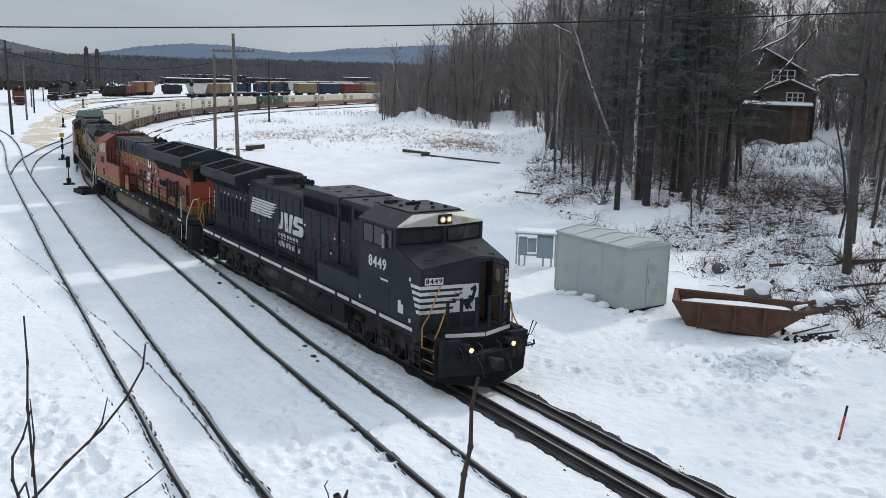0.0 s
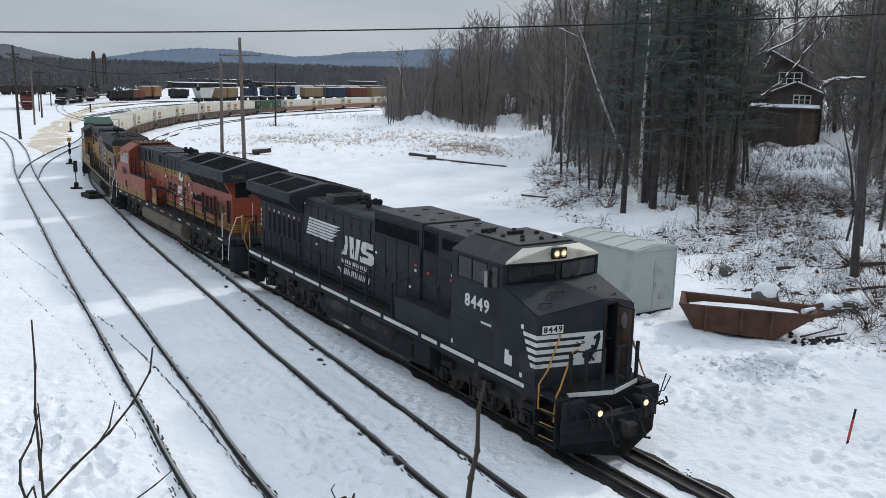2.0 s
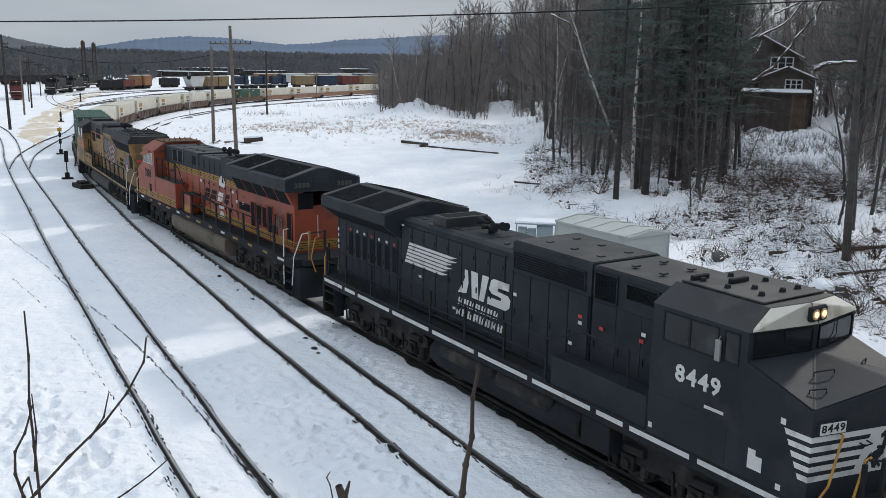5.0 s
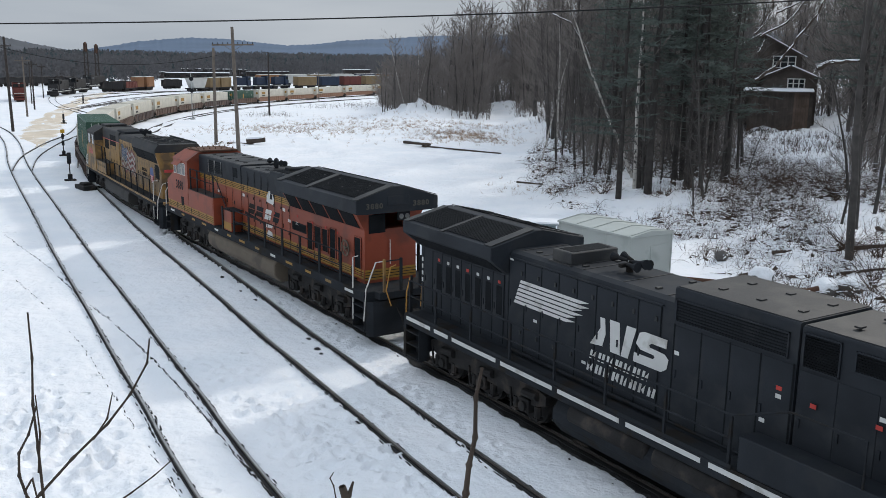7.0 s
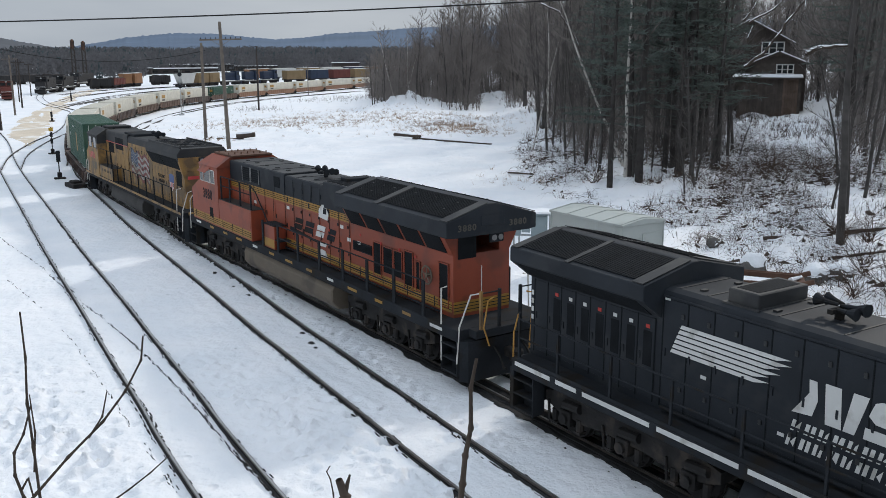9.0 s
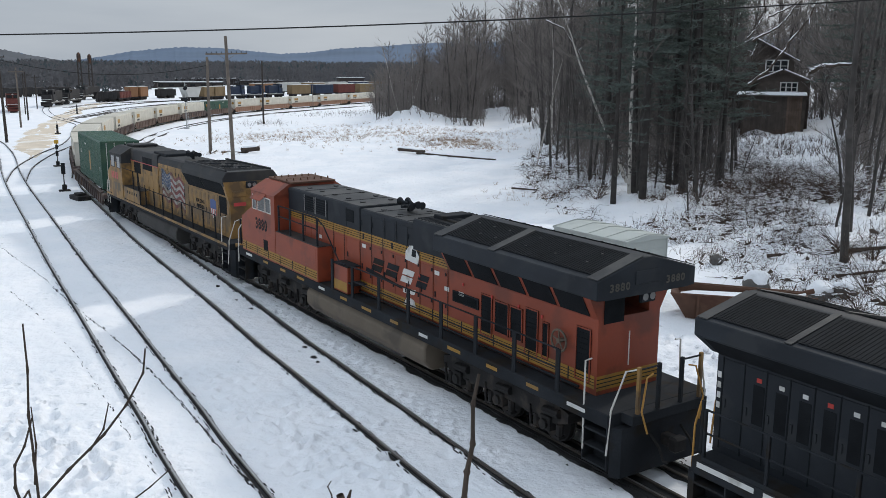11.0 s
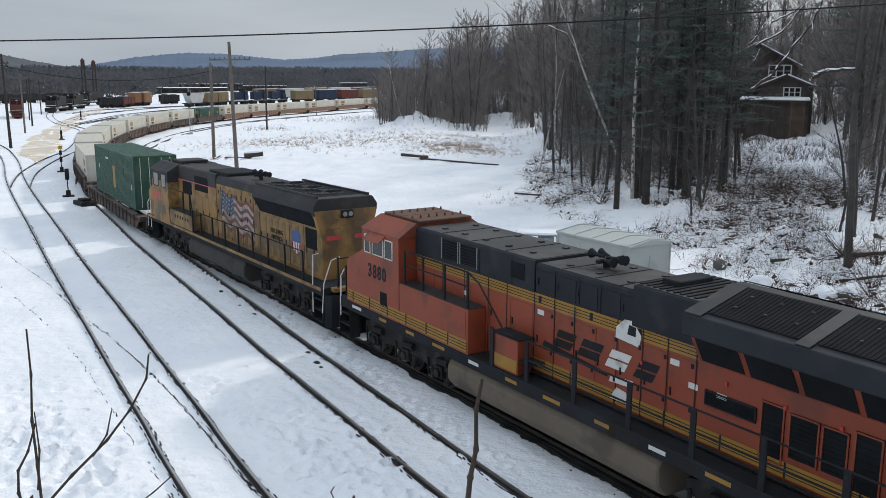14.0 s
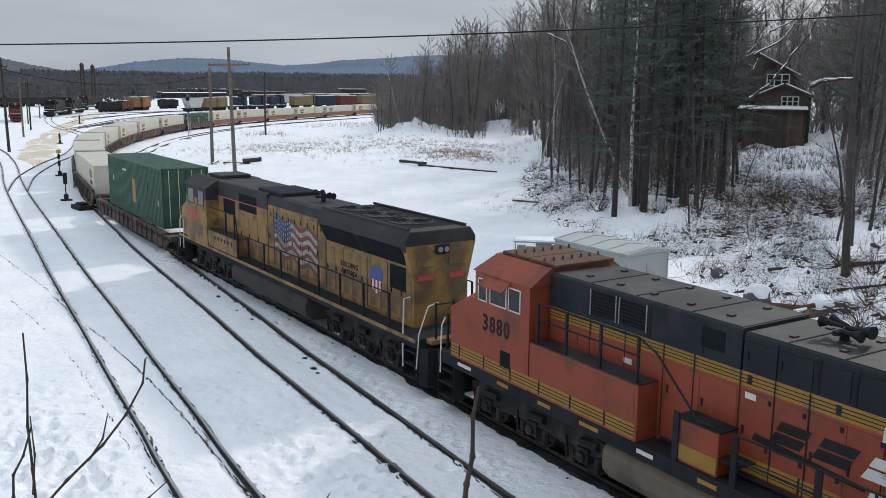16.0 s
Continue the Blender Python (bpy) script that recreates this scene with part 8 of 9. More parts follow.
# trees that stand out at the edge of the wood
for kind, x, y, turn, size, tilt in (
        ("pine2", 27.1, 39.2, 0, 1.0, (0, 0)), ("pine1", 30.3, 40.1, 60, 1.0, (0, 1)), ("pine3", 32.0, 41.0, 130, 1.15, (1, 0)), ("pine0", 32.5, 40.7, 200, .95, (-2, 0)),
        ("pine1", 35.7, 42.0, 10, 1.0, (0, 0)), ("pine3", 31.0, 38.4, 77, 1.0, (0, 0)), ("slim0", 37.0, 41.6, 100, 1.0, (1, 0)), ("slim1", 38.6, 41.9, 40, 1.0, (0, 0)), ("slim1", 38.4, 58.4, 10, .9, (0, 0)), ("slim3", 34.7, 56.8, 200, .9, (0, 0)), ("slim0", 30.5, 48.0, 290, .9, (0, 0)), ("slim3", 28.5, 46.8, 130, .8, (2, 0)), ("slim1", 51.7, 79.8, 0, 1.0, (0, 0)), ("slim3", 53, 81, 90, 1.0, (2, 0)), ("pine2", 42.4, 51.6, 10, .95, (0, 0)), ("pine0", 38.5, 49.0, 120, 1.05, (0, 0)), ("pine3", 45.5, 50.5, 250, 1.2, (0, 0)), ("pine1", 34.0, 50.0, 30, 1.1, (0, 0)),
        ("slim1", 29.0, 41.6, 80, 1.0, (0, 0)), ("pine0", 25.2, 39.8, 80, .85, (0, 0)), ("pine2", 28.6, 41.5, 170, .9, (1, 0)), ("pine1", 29.8, 38.6, 20, .85, (0, 1)), ("pine3", 34.2, 41.8, 280, 1.2, (0, 0)), ("pine0", 33.4, 38.4, 310, .85, (0, 0)), ("pine1", 38.6, 44.0, 140, 1.0, (0, 0)),
        ("slim2", 21.0, 21.0, 120, .95, (0, 0)), ("slim3", 24.6, 20.4, 120, .9, (-3, 0)), ("slim1", 26.5, 24.4, 10, 1.0, (1, 0)), ("slim1", 30.5, 26.0, 60, .9, (-4, 0)), ("slim3", 30.0, 27.0, 200, 1.1, (0, 0)),
        ("birch2", 31.0, 44.6, 0, 1.05, (-17, -7)), ("birch0", 27.6, 40.9, 0, 1.25, (0, 0)), ("birch1", 33.5, 58.0, 70, .9, (-8, 0)),
        ("bare3", 33.3, 55.8, 0, .95, (0, 0)), ("slim1", 32.2, 49.4, 140, .85, (0, 0)), ("bare3", 31.2, 51.0, 10, .85, (0, 0)),
        ("bare1", 47.9, 75.2, 30, 1, (0, 0)), ("bare2", 49.3, 76.0, 100, 1, (0, 0)), ("birch0", 45.0, 70.0, 30, 1, (-4, 0))):
    plant(kind, x, y, turn, size, tilt)

GROVE = {}


def far_tree(kind, x, y, turn, size, tilt):
    """Adds a tree to the joined far wood."""
    maker, args, bark, leaf = KINDS[kind][:4]
    if kind not in GROVE:
        trunk, crown = maker(*args)
        GROVE[kind] = [(np.array(s.v), [f if len(f) == 3 else f for f in s.f], m) for s, m in ((trunk, bark), (crown, leaf))] + [[]]
    m = Matrix.Translation((x, y, ground_z(x, y) - .05)) @ pose(0, 0, 0, tilt[1], tilt[0], turn) @ Matrix.Diagonal((size, size, size, 1))
    GROVE[kind][2].append(np.array(m))


def join_grove(name, keys, which, material, label, category):
    """One mesh of all far trunks or crowns of the given kinds."""
    verts, tris, n = [], [], 0
    for k in keys:
        if k not in GROVE:
            continue
        v, f, _ = GROVE[k][which]
        t3 = np.array([q for p in f for q in ([p] if len(p) == 3 else [(p[0], p[1], p[2]), (p[0], p[2], p[3])])])
        for m in GROVE[k][2]:
            verts.append(v @ m[:3, :3].T + m[:3, 3])
            tris.append(t3 + n)
            n += len(v)
    verts, tris = np.concatenate(verts), np.concatenate(tris)
    me = bpy.data.meshes.new(name)
    me.vertices.add(len(verts))
    me.vertices.foreach_set("co", verts.ravel())
    me.loops.add(len(tris) * 3)
    me.loops.foreach_set("vertex_index", tris.ravel().astype(np.int32))
    me.polygons.add(len(tris))
    me.polygons.foreach_set("loop_start", np.arange(0, len(tris) * 3, 3, dtype=np.int32))
    me.update(calc_edges=True)
    me.materials.append(material)
    tagged(new(name, me), label, category, kind="stuff")


rng = random.Random(4)
COUNT = {"near": 0, "far": 0}


def settle(kind, x, y, size):
    far = seen_at(x, y)[1]
    args = (kind, x, y, rng.uniform(0, 360), size, (rng.uniform(-3, 3), rng.uniform(-3, 3)))
    if far < 84:
        plant(*args)
        COUNT["near"] += 1
    else:
        far_tree(*args)
        COUNT["far"] += 1


for _ in range(9000):
    if COUNT["far"] >= 190:
        break
    y = rng.uniform(-2, 190)
    x = lerp(FOOT, y) + rng.uniform(6.5, 120)
    d = x - lerp(FOOT, y)
    a, far = seen_at(x, y)
    if a > 64 or far < (60 if a > 55.8 else 42) or a < 37.4:
        continue
    if 50.9 < a < 55.8 and far < 108:  # the open ground before the house
        continue
    if far > 84 and rng.random() < .45:
        continue
    if d > 60 and rng.random() < .4:
        continue
    pines = (.0 if 49.5 < a < 56.5 else .3) if (49.5 < a and far < 100) else .62 if (41 < a < 51.5 and far < 110) else (.35 if a > 42 else .05)
    q = rng.random()
    kind = ("pine%d" % rng.randrange(4)) if q < pines else ("birch%d" % rng.randrange(3)) if q > .96 else ("sapling%d" % rng.randrange(2)) if q > .84 and far < 84 else "bare%d" % rng.randrange(5)
    if far < 84 and kind.startswith("bare") and a > 41:
        kind = "slim%d" % rng.choice((0, 1, 3, 3))
    if far > 84 and kind.startswith("bare"):
        kind = "deep%d" % rng.randrange(5)
    settle(kind, x, y, rng.uniform(.85, 1.2))
# thin growth along the front of the wood
for _ in range(46):
    y = rng.uniform(24, 78)
    x = lerp(FOOT, y) + rng.uniform(5, 16)
    a, far = seen_at(x, y)
    if a < 37.6 or 51.0 < a < 56.0 or a > 60:
        continue
    plant(("sapling%d" % rng.randrange(2)) if rng.random() < .7 else "bare3", x, y, rng.uniform(0, 360), rng.uniform(.7, 1.3), (rng.uniform(-6, 6), rng.uniform(-6, 6)))
# the wood's end beside the curve
for _ in range(190):
    a, far = radians(rng.uniform(28.3, 38.4)), rng.uniform(146, 225)
    if far < 150 + 14 * (math.degrees(a) > 34.5):
        continue
    if 35.3 < math.degrees(a) < 36.9 and far < 200:  # the snowy lane
        continue
    far_tree("dense%d" % rng.randrange(3), EYE[0] + far * math.sin(a), EYE[1] + far * math.cos(a), rng.uniform(0, 360), rng.uniform(.75, 1.15) * (.7 + .5 * smooth(29.5, 33.5, math.degrees(a)) + .25 * smooth(33.5, 36, math.degrees(a))), (rng.uniform(-4, 4), rng.uniform(-4, 4)))
far_tree("birch0", 63.5, 133, 0, 1.0, (-14, 0))
far_tree("birch1", 66.0, 134, 90, .9, (-6, 0))
far_tree("birch2", 68.0, 136, 40, .9, (5, 0))
# tall trees that close the view behind the lane and the house
for _ in range(120):
    a, far = rng.uniform(36.4, 60), rng.uniform(92, 150)
    x, y = EYE[0] + far * math.sin(radians(a)), EYE[1] + far * math.cos(radians(a))
    if x < lerp(FOOT, y) + 6 or (36 < a < 37.4 and far < 130) or (50.9 < a < 56.2 and far < 112):
        continue
    far_tree(("deep%d" % rng.randrange(5)) if rng.random() < .4 else "dense%d" % rng.randrange(3), x, y, rng.uniform(0, 360), rng.uniform(1.15, 1.5), (rng.uniform(-3, 3), rng.uniform(-3, 3)))
# unseen trees right of the view, added to dapple the near snow with shade
for _ in range(30):
    a, far = radians(rng.uniform(65, 92)), rng.uniform(38, 78)
    far_tree("deep%d" % rng.randrange(5), EYE[0] + far * math.sin(a), EYE[1] + far * math.cos(a), rng.uniform(0, 360), rng.uniform(.8, 1.1), (rng.uniform(-3, 3), rng.uniform(-3, 3)))
BARE = ["slim%d" % i for i in range(4)] + ["bare%d" % i for i in range(5)] + ["deep%d" % i for i in range(5)] + ["dense%d" % i for i in range(3)] + ["sapling0", "sapling1"]
join_grove("far_wood_trunks", BARE, 0, BARK, "grey-brown trunks of the leafless wood", "woods")
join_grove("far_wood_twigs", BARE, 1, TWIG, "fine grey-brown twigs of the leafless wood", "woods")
join_grove("far_birch_trunks", ["birch%d" % i for i in range(3)], 0, BIRCH, "white birch trunks in the wood", "woods")
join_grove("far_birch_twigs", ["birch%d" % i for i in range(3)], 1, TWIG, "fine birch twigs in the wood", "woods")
join_grove("far_pine_trunks", ["pine%d" % i for i in range(4)], 0, PINE_BARK, "dark pine trunks in the wood", "woods")
join_grove("far_pine_needles", ["pine%d" % i for i in range(4)], 1, NEEDLES, "dark green pine crowns in the wood", "woods")


# a leaning dead trunk and boughs carrying snow
def snowy_bough(points, r, label):
    t = thing("snowy_branch", label, "branch", None, "snow-laden branches")
    q, w, s = random.Random(round(points[0][0] * 100)), Sprigs(), Sprigs()
    line = []
    for a, b in zip(points, points[1:]):
        for i in range(5):
            line.append(Vector(a).lerp(Vector(b), i / 5) + Vector((q.uniform(-1, 1), q.uniform(-1, 1), q.uniform(-1, 1))) * r * .5)
    line.append(Vector(points[-1]))
    n = len(line)
    w.stem(line, [r * .8 * (1 - .65 * i / n) for i in range(n)], 7)
    s.stem([p + Vector((0, 0, r * .55 * (1 - .65 * i / n))) for i, p in enumerate(line)], [r * .8 * (1 - .65 * i / n) * q.uniform(.55, 1.05) for i in range(n)], 6)
    for a in line[1:-1]:
        if q.random() < .3:
            side = Vector((q.uniform(-1, 1), q.uniform(-1, 1), q.uniform(-.4, .8))).normalized() * r * q.uniform(4, 10)
            w.seg(a, a + side, r * .2, r * .06, 4)
            s.seg(a + Vector((0, 0, r * .14)), a + side * .8 + Vector((0, 0, r * .12)), r * .2, r * .06, 4)
    raw("wood", w.v, w.f, DEAD, t, True)
    raw("snow", s.v, s.f, SNOW, t, True)


snowy_bough([(27.82, 32.22, 7.75), (28.45, 31.43, 8.65), (28.92, 30.82, 9.73), (29.55, 29.96, 11.34), (29.91, 29.46, 12.81), (30.12, 29.16, 14.02)], 0.10, "snow-laden bare branch against the dark wood")
snowy_bough([(29.42, 33.42, 10.2), (30.26, 32.35, 10.98), (30.78, 31.66, 12.16), (31.19, 31.11, 13.16)], 0.075, "snow-laden bare branch against the dark wood")
snowy_bough([(29.24, 33.64, 10.35), (29.48, 33.34, 10.83), (29.68, 33.1, 11.46)], 0.055, "snow-laden bare branch against the dark wood")
snowy_bough([(29.9, 32.82, 11.53), (30.63, 31.87, 12.1), (31.08, 31.25, 12.95)], 0.06, "snow-laden bare branch against the dark wood")
snowy_bough([(29.77, 32.98, 11.77), (29.7, 33.07, 12.95), (29.68, 33.09, 13.93)], 0.06, "snow-laden bare branch against the dark wood")
snowy_bough([(19.13, 22.19, 8.64), (19.57, 21.56, 8.87), (20.06, 20.83, 8.94)], 0.13, "snow-laden bare branch against the dark wood")
snowy_bough([(29.42, 33.42, 9.19), (29.57, 33.24, 10.02)], 0.07, "snow-laden bare branch against the dark wood")
snowy_bough([(26.09, 48.01, 11.78), (27.0, 47.26, 11.24), (27.95, 46.45, 9.39), (28.3, 46.14, 7.88)], 0.06, "snow-laden bare branch against the dark wood")


# ---- house on the slope ----
BOARD = mat("dark_brown_boards", (0.078, 0.064, 0.056), 0.85, 0, 0.25, 1.2, 12, 0.2, (0.10, 0.082, 0.068), 0.3, 1.5, island=.2)
WARM_BOARD = mat("weathered_brown_boards", (0.135, 0.098, 0.076), 0.85, 0, 0.25, 1.2, 12, 0.2, (0.10, 0.07, 0.05), 0.4, 1.5, island=.15)
HOUSE_TRIM = mat("pale_window_paint", (0.6, 0.6, 0.57), 0.6, 0, 0.1)


def house():
    f = Vector((.80, .60, 0))
    r = Vector((.60, -.80, 0))
    o = Vector((65.96, 59.12, 1.9))
    m = Matrix(((r.x, f.x, 0, o.x), (r.y, f.y, 0, o.y), (0, 0, 1, o.z), (0, 0, 0, 1)))
    t = thing("house", "dark brown wooden house with snow on its roofs among trees", "house", m)

    def window(x, y, z, w, h, panes):
        k = part("window", shape((box, (x - w / 2, y - .06, z), (x + w / 2, y - .02, z + h))), CAB_GLASS, t)
        part("window_frame", shape((box, (x - w / 2 - .08, y - .1, z + h), (x + w / 2 + .08, y - .05, z + h + .1))), HOUSE_TRIM, k)
        part("window_sill", shape((box, (x - w / 2 - .08, y - .1, z - .1), (x + w / 2 + .08, y - .05, z))), HOUSE_TRIM, k)
        for i in range(panes + 1):
            q = x - w / 2 + w * i / panes
            part("glazing_bar", shape((box, (q - .06, y - .1, z), (q + .06, y - .05, z + h))), HOUSE_TRIM, k)
        part("glazing_bar", shape((box, (x - w / 2, y - .09, z + h / 2 - .03), (x + w / 2, y - .05, z + h / 2 + .03))), HOUSE_TRIM, k)

    def gable(x0, x1, y0, y1, eave, peak, name, xp=None):
        xp = (x0 + x1) / 2 if xp is None else xp
        part("wall", shape((prism, [(x0, 0), (x1, 0), (x1, eave), (xp, peak), (x0, eave)], "y", y0, y1)), BOARD, t)
        for side, (xa, za) in ((-1, (x0, eave)), (1, (x1, eave))):
            k = Vector((xa - xp, za - peak)).normalized()
            n = Vector((-k.y, k.x)) * (1 if side < 0 else -1)
            n = n if n.y > 0 else -n
            a, b = Vector((xp, peak)), Vector((xa, za)) + k * .5
            ro = part("roof", shape((prism, [tuple(a), tuple(b), tuple(b + n * .14), tuple(a + n * .14)], "y", y0 - .5, y1 + .3)), BOARD, t)
            part("roof_snow", shape((prism, [tuple(a + n * .15), tuple(b + n * .15), tuple(b + n * .26), tuple(a + n * .28)], "y", y0 - .45, y1 + .25, .05)), SNOW, ro)
    gable(-7.0, 1.3, 8.0, 17.0, 7.5, 9.8, "main", -3.0)
    gable(-2.4, 3.0, 3.6, 8.0, 5.2, 6.35, "front", .25)
    window(-.5, 8.0, 6.3, 2.3, 1.15, 3)
    window(.9, 3.6, 4.25, 1.65, .85, 3)
    # lean-to in front, boarded upright
    part("lean_to", shape((box, (-3.6, .3, -.8), (2.6, 3.6, 3.85))), BOARD, t)
    n = 24
    for i in range(n):
        x = -3.6 + 5.9 * i / n
        part("board", shape((box, (x + .01, .25, -.8), (x + 5.9 / n - .01, .3, 3.8))), WARM_BOARD if i > 17 else BOARD, t)
    ro = part("lean_to_roof", shape((prism, [(-.3, 3.82), (3.59, 3.98), (3.59, 4.08), (-.3, 3.92)], "x", -4.1, 2.8)), BOARD, t)
    part("roof_snow", shape((prism, [(-.35, 3.93), (3.58, 4.09), (3.58, 4.20), (-.3, 4.08)], "x", -4.15, 2.7, .05)), SNOW, ro)
    part("chimney", shape((box, (-5.0, 11, 8.5), (-4.2, 11.8, 11.2), .03)), STONE, t)


house()


BROWN_STEM = mat("reddish_brush", (0.135, 0.113, 0.098), 0.95, 0, 0.4, 0.3, 5, 0, island=.3)


# ---- brush, dry grass, litter on the bank ----
def scatter(name, count, place, build, material, label, category):
    s = Sprigs()
    q = random.Random(name)
    tries = made = 0
    while made < count and tries < count * 30:
        tries += 1
        p = place(q)
        if p is None:
            continue
        build(s, q, p)
        made += 1
    return tagged(raw(name, s.v, s.f, material), label, category, kind="stuff")


def on_bank(lo, hi, y0, y1, power=1.0):
    def place(q):
        y = q.uniform(y0, y1)
        x = lerp(FOOT, y) + lo + (hi - lo) * q.random() ** power
        a, far = seen_at(x, y)
        if noise.noise((x * .18, y * .18, 5)) < -.12 + q.uniform(-.15, .15):
            return None
        return Vector((x, y, ground_z(x, y)))
    return place


def stems(s, q, p):
    for _ in range(q.randint(2, 4)):
        h = q.uniform(.2, 1.0)
        b = p + Vector((q.uniform(-.35, .35), q.uniform(-.35, .35), h))
        c = p.lerp(b, .5) + Vector((q.uniform(-.08, .08), q.uniform(-.08, .08), .05))
        s.seg(p, c, .008, .006)
        w = Vector((q.uniform(-1, 1), q.uniform(-1, 1), 0)).normalized() * .006
        s.tri(c + w, c - w, b)
        for _ in range(3):
            e = c + Vector((q.uniform(-.35, .35), q.uniform(-.35, .35), q.uniform(-.05, .3)))
            a = c.lerp(b, q.random())
            s.tri(a + w * .8, a - w * .8, e)


def litter(s, q, p):
    a = q.uniform(0, math.tau)
    l = q.uniform(.2, .8)
    d = Vector((math.cos(a), math.sin(a), q.uniform(-.1, .25)))
    s.seg(p + Vector((0, 0, .03)), p + d * l + Vector((0, 0, .05)), q.uniform(.012, .035), .008, 4)


def grass(s, q, p):
    for _ in range(q.randint(3, 14)):
        h = q.uniform(.1, .48)
        b = p + Vector((q.uniform(-.35, .35), q.uniform(-.35, .35), h))
        w = Vector((q.uniform(-1, 1), q.uniform(-1, 1), 0)).normalized() * .009
        r = p + Vector((q.uniform(-.15, .15), q.uniform(-.15, .15), -.02))
        s.tri(r + w, r - w, b)


scatter("brush", 6000, on_bank(1.2, 34, 8, 75, .8), stems, STEM, "dry brown brush growing out of the snowy bank", "brush")
scatter("far_brush", 1800, on_bank(3, 60, 60, 190, 1.0), stems, STEM, "dry brown brush under the far wood", "brush")
def thicket_stems(s, q, p):
    for _ in range(3):
        d = Vector((q.uniform(-.5, .5), q.uniform(-.5, .5), q.uniform(.5, 1.6)))
        e = p + d
        w = Vector((q.uniform(-1, 1), q.uniform(-1, 1), 0)).normalized() * .008
        s.tri(p + w, p - w, e)
        for _ in range(5):
            a = p.lerp(e, q.uniform(.3, .95))
            s.tri(a + w * .7, a - w * .7, a + Vector((q.uniform(-.5, .5), q.uniform(-.5, .5), q.uniform(-.1, .45))))


scatter("thicket", 900, on_bank(6, 20, 12, 46, 1.0), thicket_stems, BROWN_STEM, "tangled reddish-brown thicket below the trees", "brush")


def brambles(s, q, p):
    """Low arching canes and bent stalks lying over each other."""
    for _ in range(q.randint(2, 4)):
        a, l, h = q.uniform(0, math.tau), q.uniform(.4, 1.5), q.uniform(.08, .5)
        d = Vector((math.cos(a), math.sin(a), 0)) * l
        o = p + Vector((q.uniform(-.3, .3), q.uniform(-.3, .3), -.04))
        line = [o, o + d * .3 + Vector((0, 0, h)), o + d * .7 + Vector((0, 0, h * .9)), o + d + Vector((0, 0, q.uniform(-.05, .2)))]
        r = q.uniform(.004, .012)
        for i in range(3):
            s.seg(line[i], line[i + 1], r * (1 - i * .25), r * (.75 - i * .25))


def debris(s, q, p):
    """Dark rotten wood, leaf heaps and stones showing through the snow."""
    a = q.uniform(0, math.tau)
    long, wide, h = q.uniform(.1, .5), q.uniform(.05, .2), q.uniform(.03, .16)
    d, e = Vector((math.cos(a), math.sin(a), 0)), Vector((-math.sin(a), math.cos(a), 0))
    ring = [p + d * long * math.cos(i * math.tau / 7) * q.uniform(.6, 1.2) + e * wide * math.sin(i * math.tau / 7) * q.uniform(.6, 1.2) - Vector((0, 0, .05)) for i in range(7)]
    tops = [p + Vector((q.uniform(-.3, .3) * long, q.uniform(-.3, .3) * long, h))] * 7
    for i in range(7):
        s.tri(ring[i], ring[(i + 1) % 7], tops[i])


scatter("brambles", 3600, on_bank(.2, 24, 6, 62, .85), brambles, STEM, "low arching brambles bent over the snowy bank", "brush")
scatter("bank_debris", 1300, on_bank(.1, 22, 6, 70, .8), debris, DEAD, "dark rotten wood and leaf heaps showing through the snow", "litter")


def snow_clots(s, q, p):
    """Small lumps of snow caught in the brush."""
    for _ in range(q.randint(2, 5)):
        c = p + Vector((q.uniform(-.5, .5), q.uniform(-.5, .5), q.uniform(.1, .7)))
        a = q.uniform(0, math.tau)
        d = Vector((math.cos(a), math.sin(a), q.uniform(-.3, .3))) * q.uniform(.06, .2)
        s.seg(c - d, c + d, .03, .02, 4)


scatter("snow_in_brush", 3000, on_bank(1.5, 26, 8, 62, .8), snow_clots, SNOW, "small lumps of snow caught in the brush", "snow")
def understory(lo, hi, near, far):
    def place(q):
        a, d = radians(q.uniform(lo, hi)), q.uniform(near, far)
        x, y = EYE[0] + d * math.sin(a), EYE[1] + d * math.cos(a)
        if x < lerp(FOOT, y) + (5 if d < 140 else -20) or (35.3 < math.degrees(a) < 36.9 and d < 190) or (50.2 < math.degrees(a) < 56.6 and d < 114):
            return None
        return Vector((x, y, ground_z(x, y)))
    return place


def tall_stems(s, q, p):
    for _ in range(6):
        e = p + Vector((q.uniform(-.9, .9), q.uniform(-.9, .9), q.uniform(1.0, 4.2)))
        w = Vector((q.uniform(-1, 1), q.uniform(-1, 1), 0)).normalized() * .022
        s.tri(p + w, p - w, e)
        for _ in range(3):
            a = p.lerp(e, q.uniform(.3, .95))
            s.tri(a + w * .7, a - w * .7, a + Vector((q.uniform(-.9, .9), q.uniform(-.9, .9), q.uniform(.1, .9))))


scatter("far_understory", 1700, understory(28.4, 38, 147, 235), tall_stems, TWIG, "grey-brown saplings and brush under the far wood", "brush")
scatter("wood_understory", 2200, understory(37.6, 62, 66, 140), tall_stems, TWIG, "grey-brown saplings and brush inside the wood", "brush")
scatter("fallen_twigs", 1100, on_bank(.5, 26, 8, 70, 1.0), litter, DEAD, "dark fallen twigs and sticks on the snowy bank", "twigs")


def patches(*centres):
    def place(q):
        cx, cy, r = q.choice(centres)
        x, y = q.gauss(cx, r), q.gauss(cy, r * 1.3)
        return Vector((x, y, ground_z(x, y)))
    return place


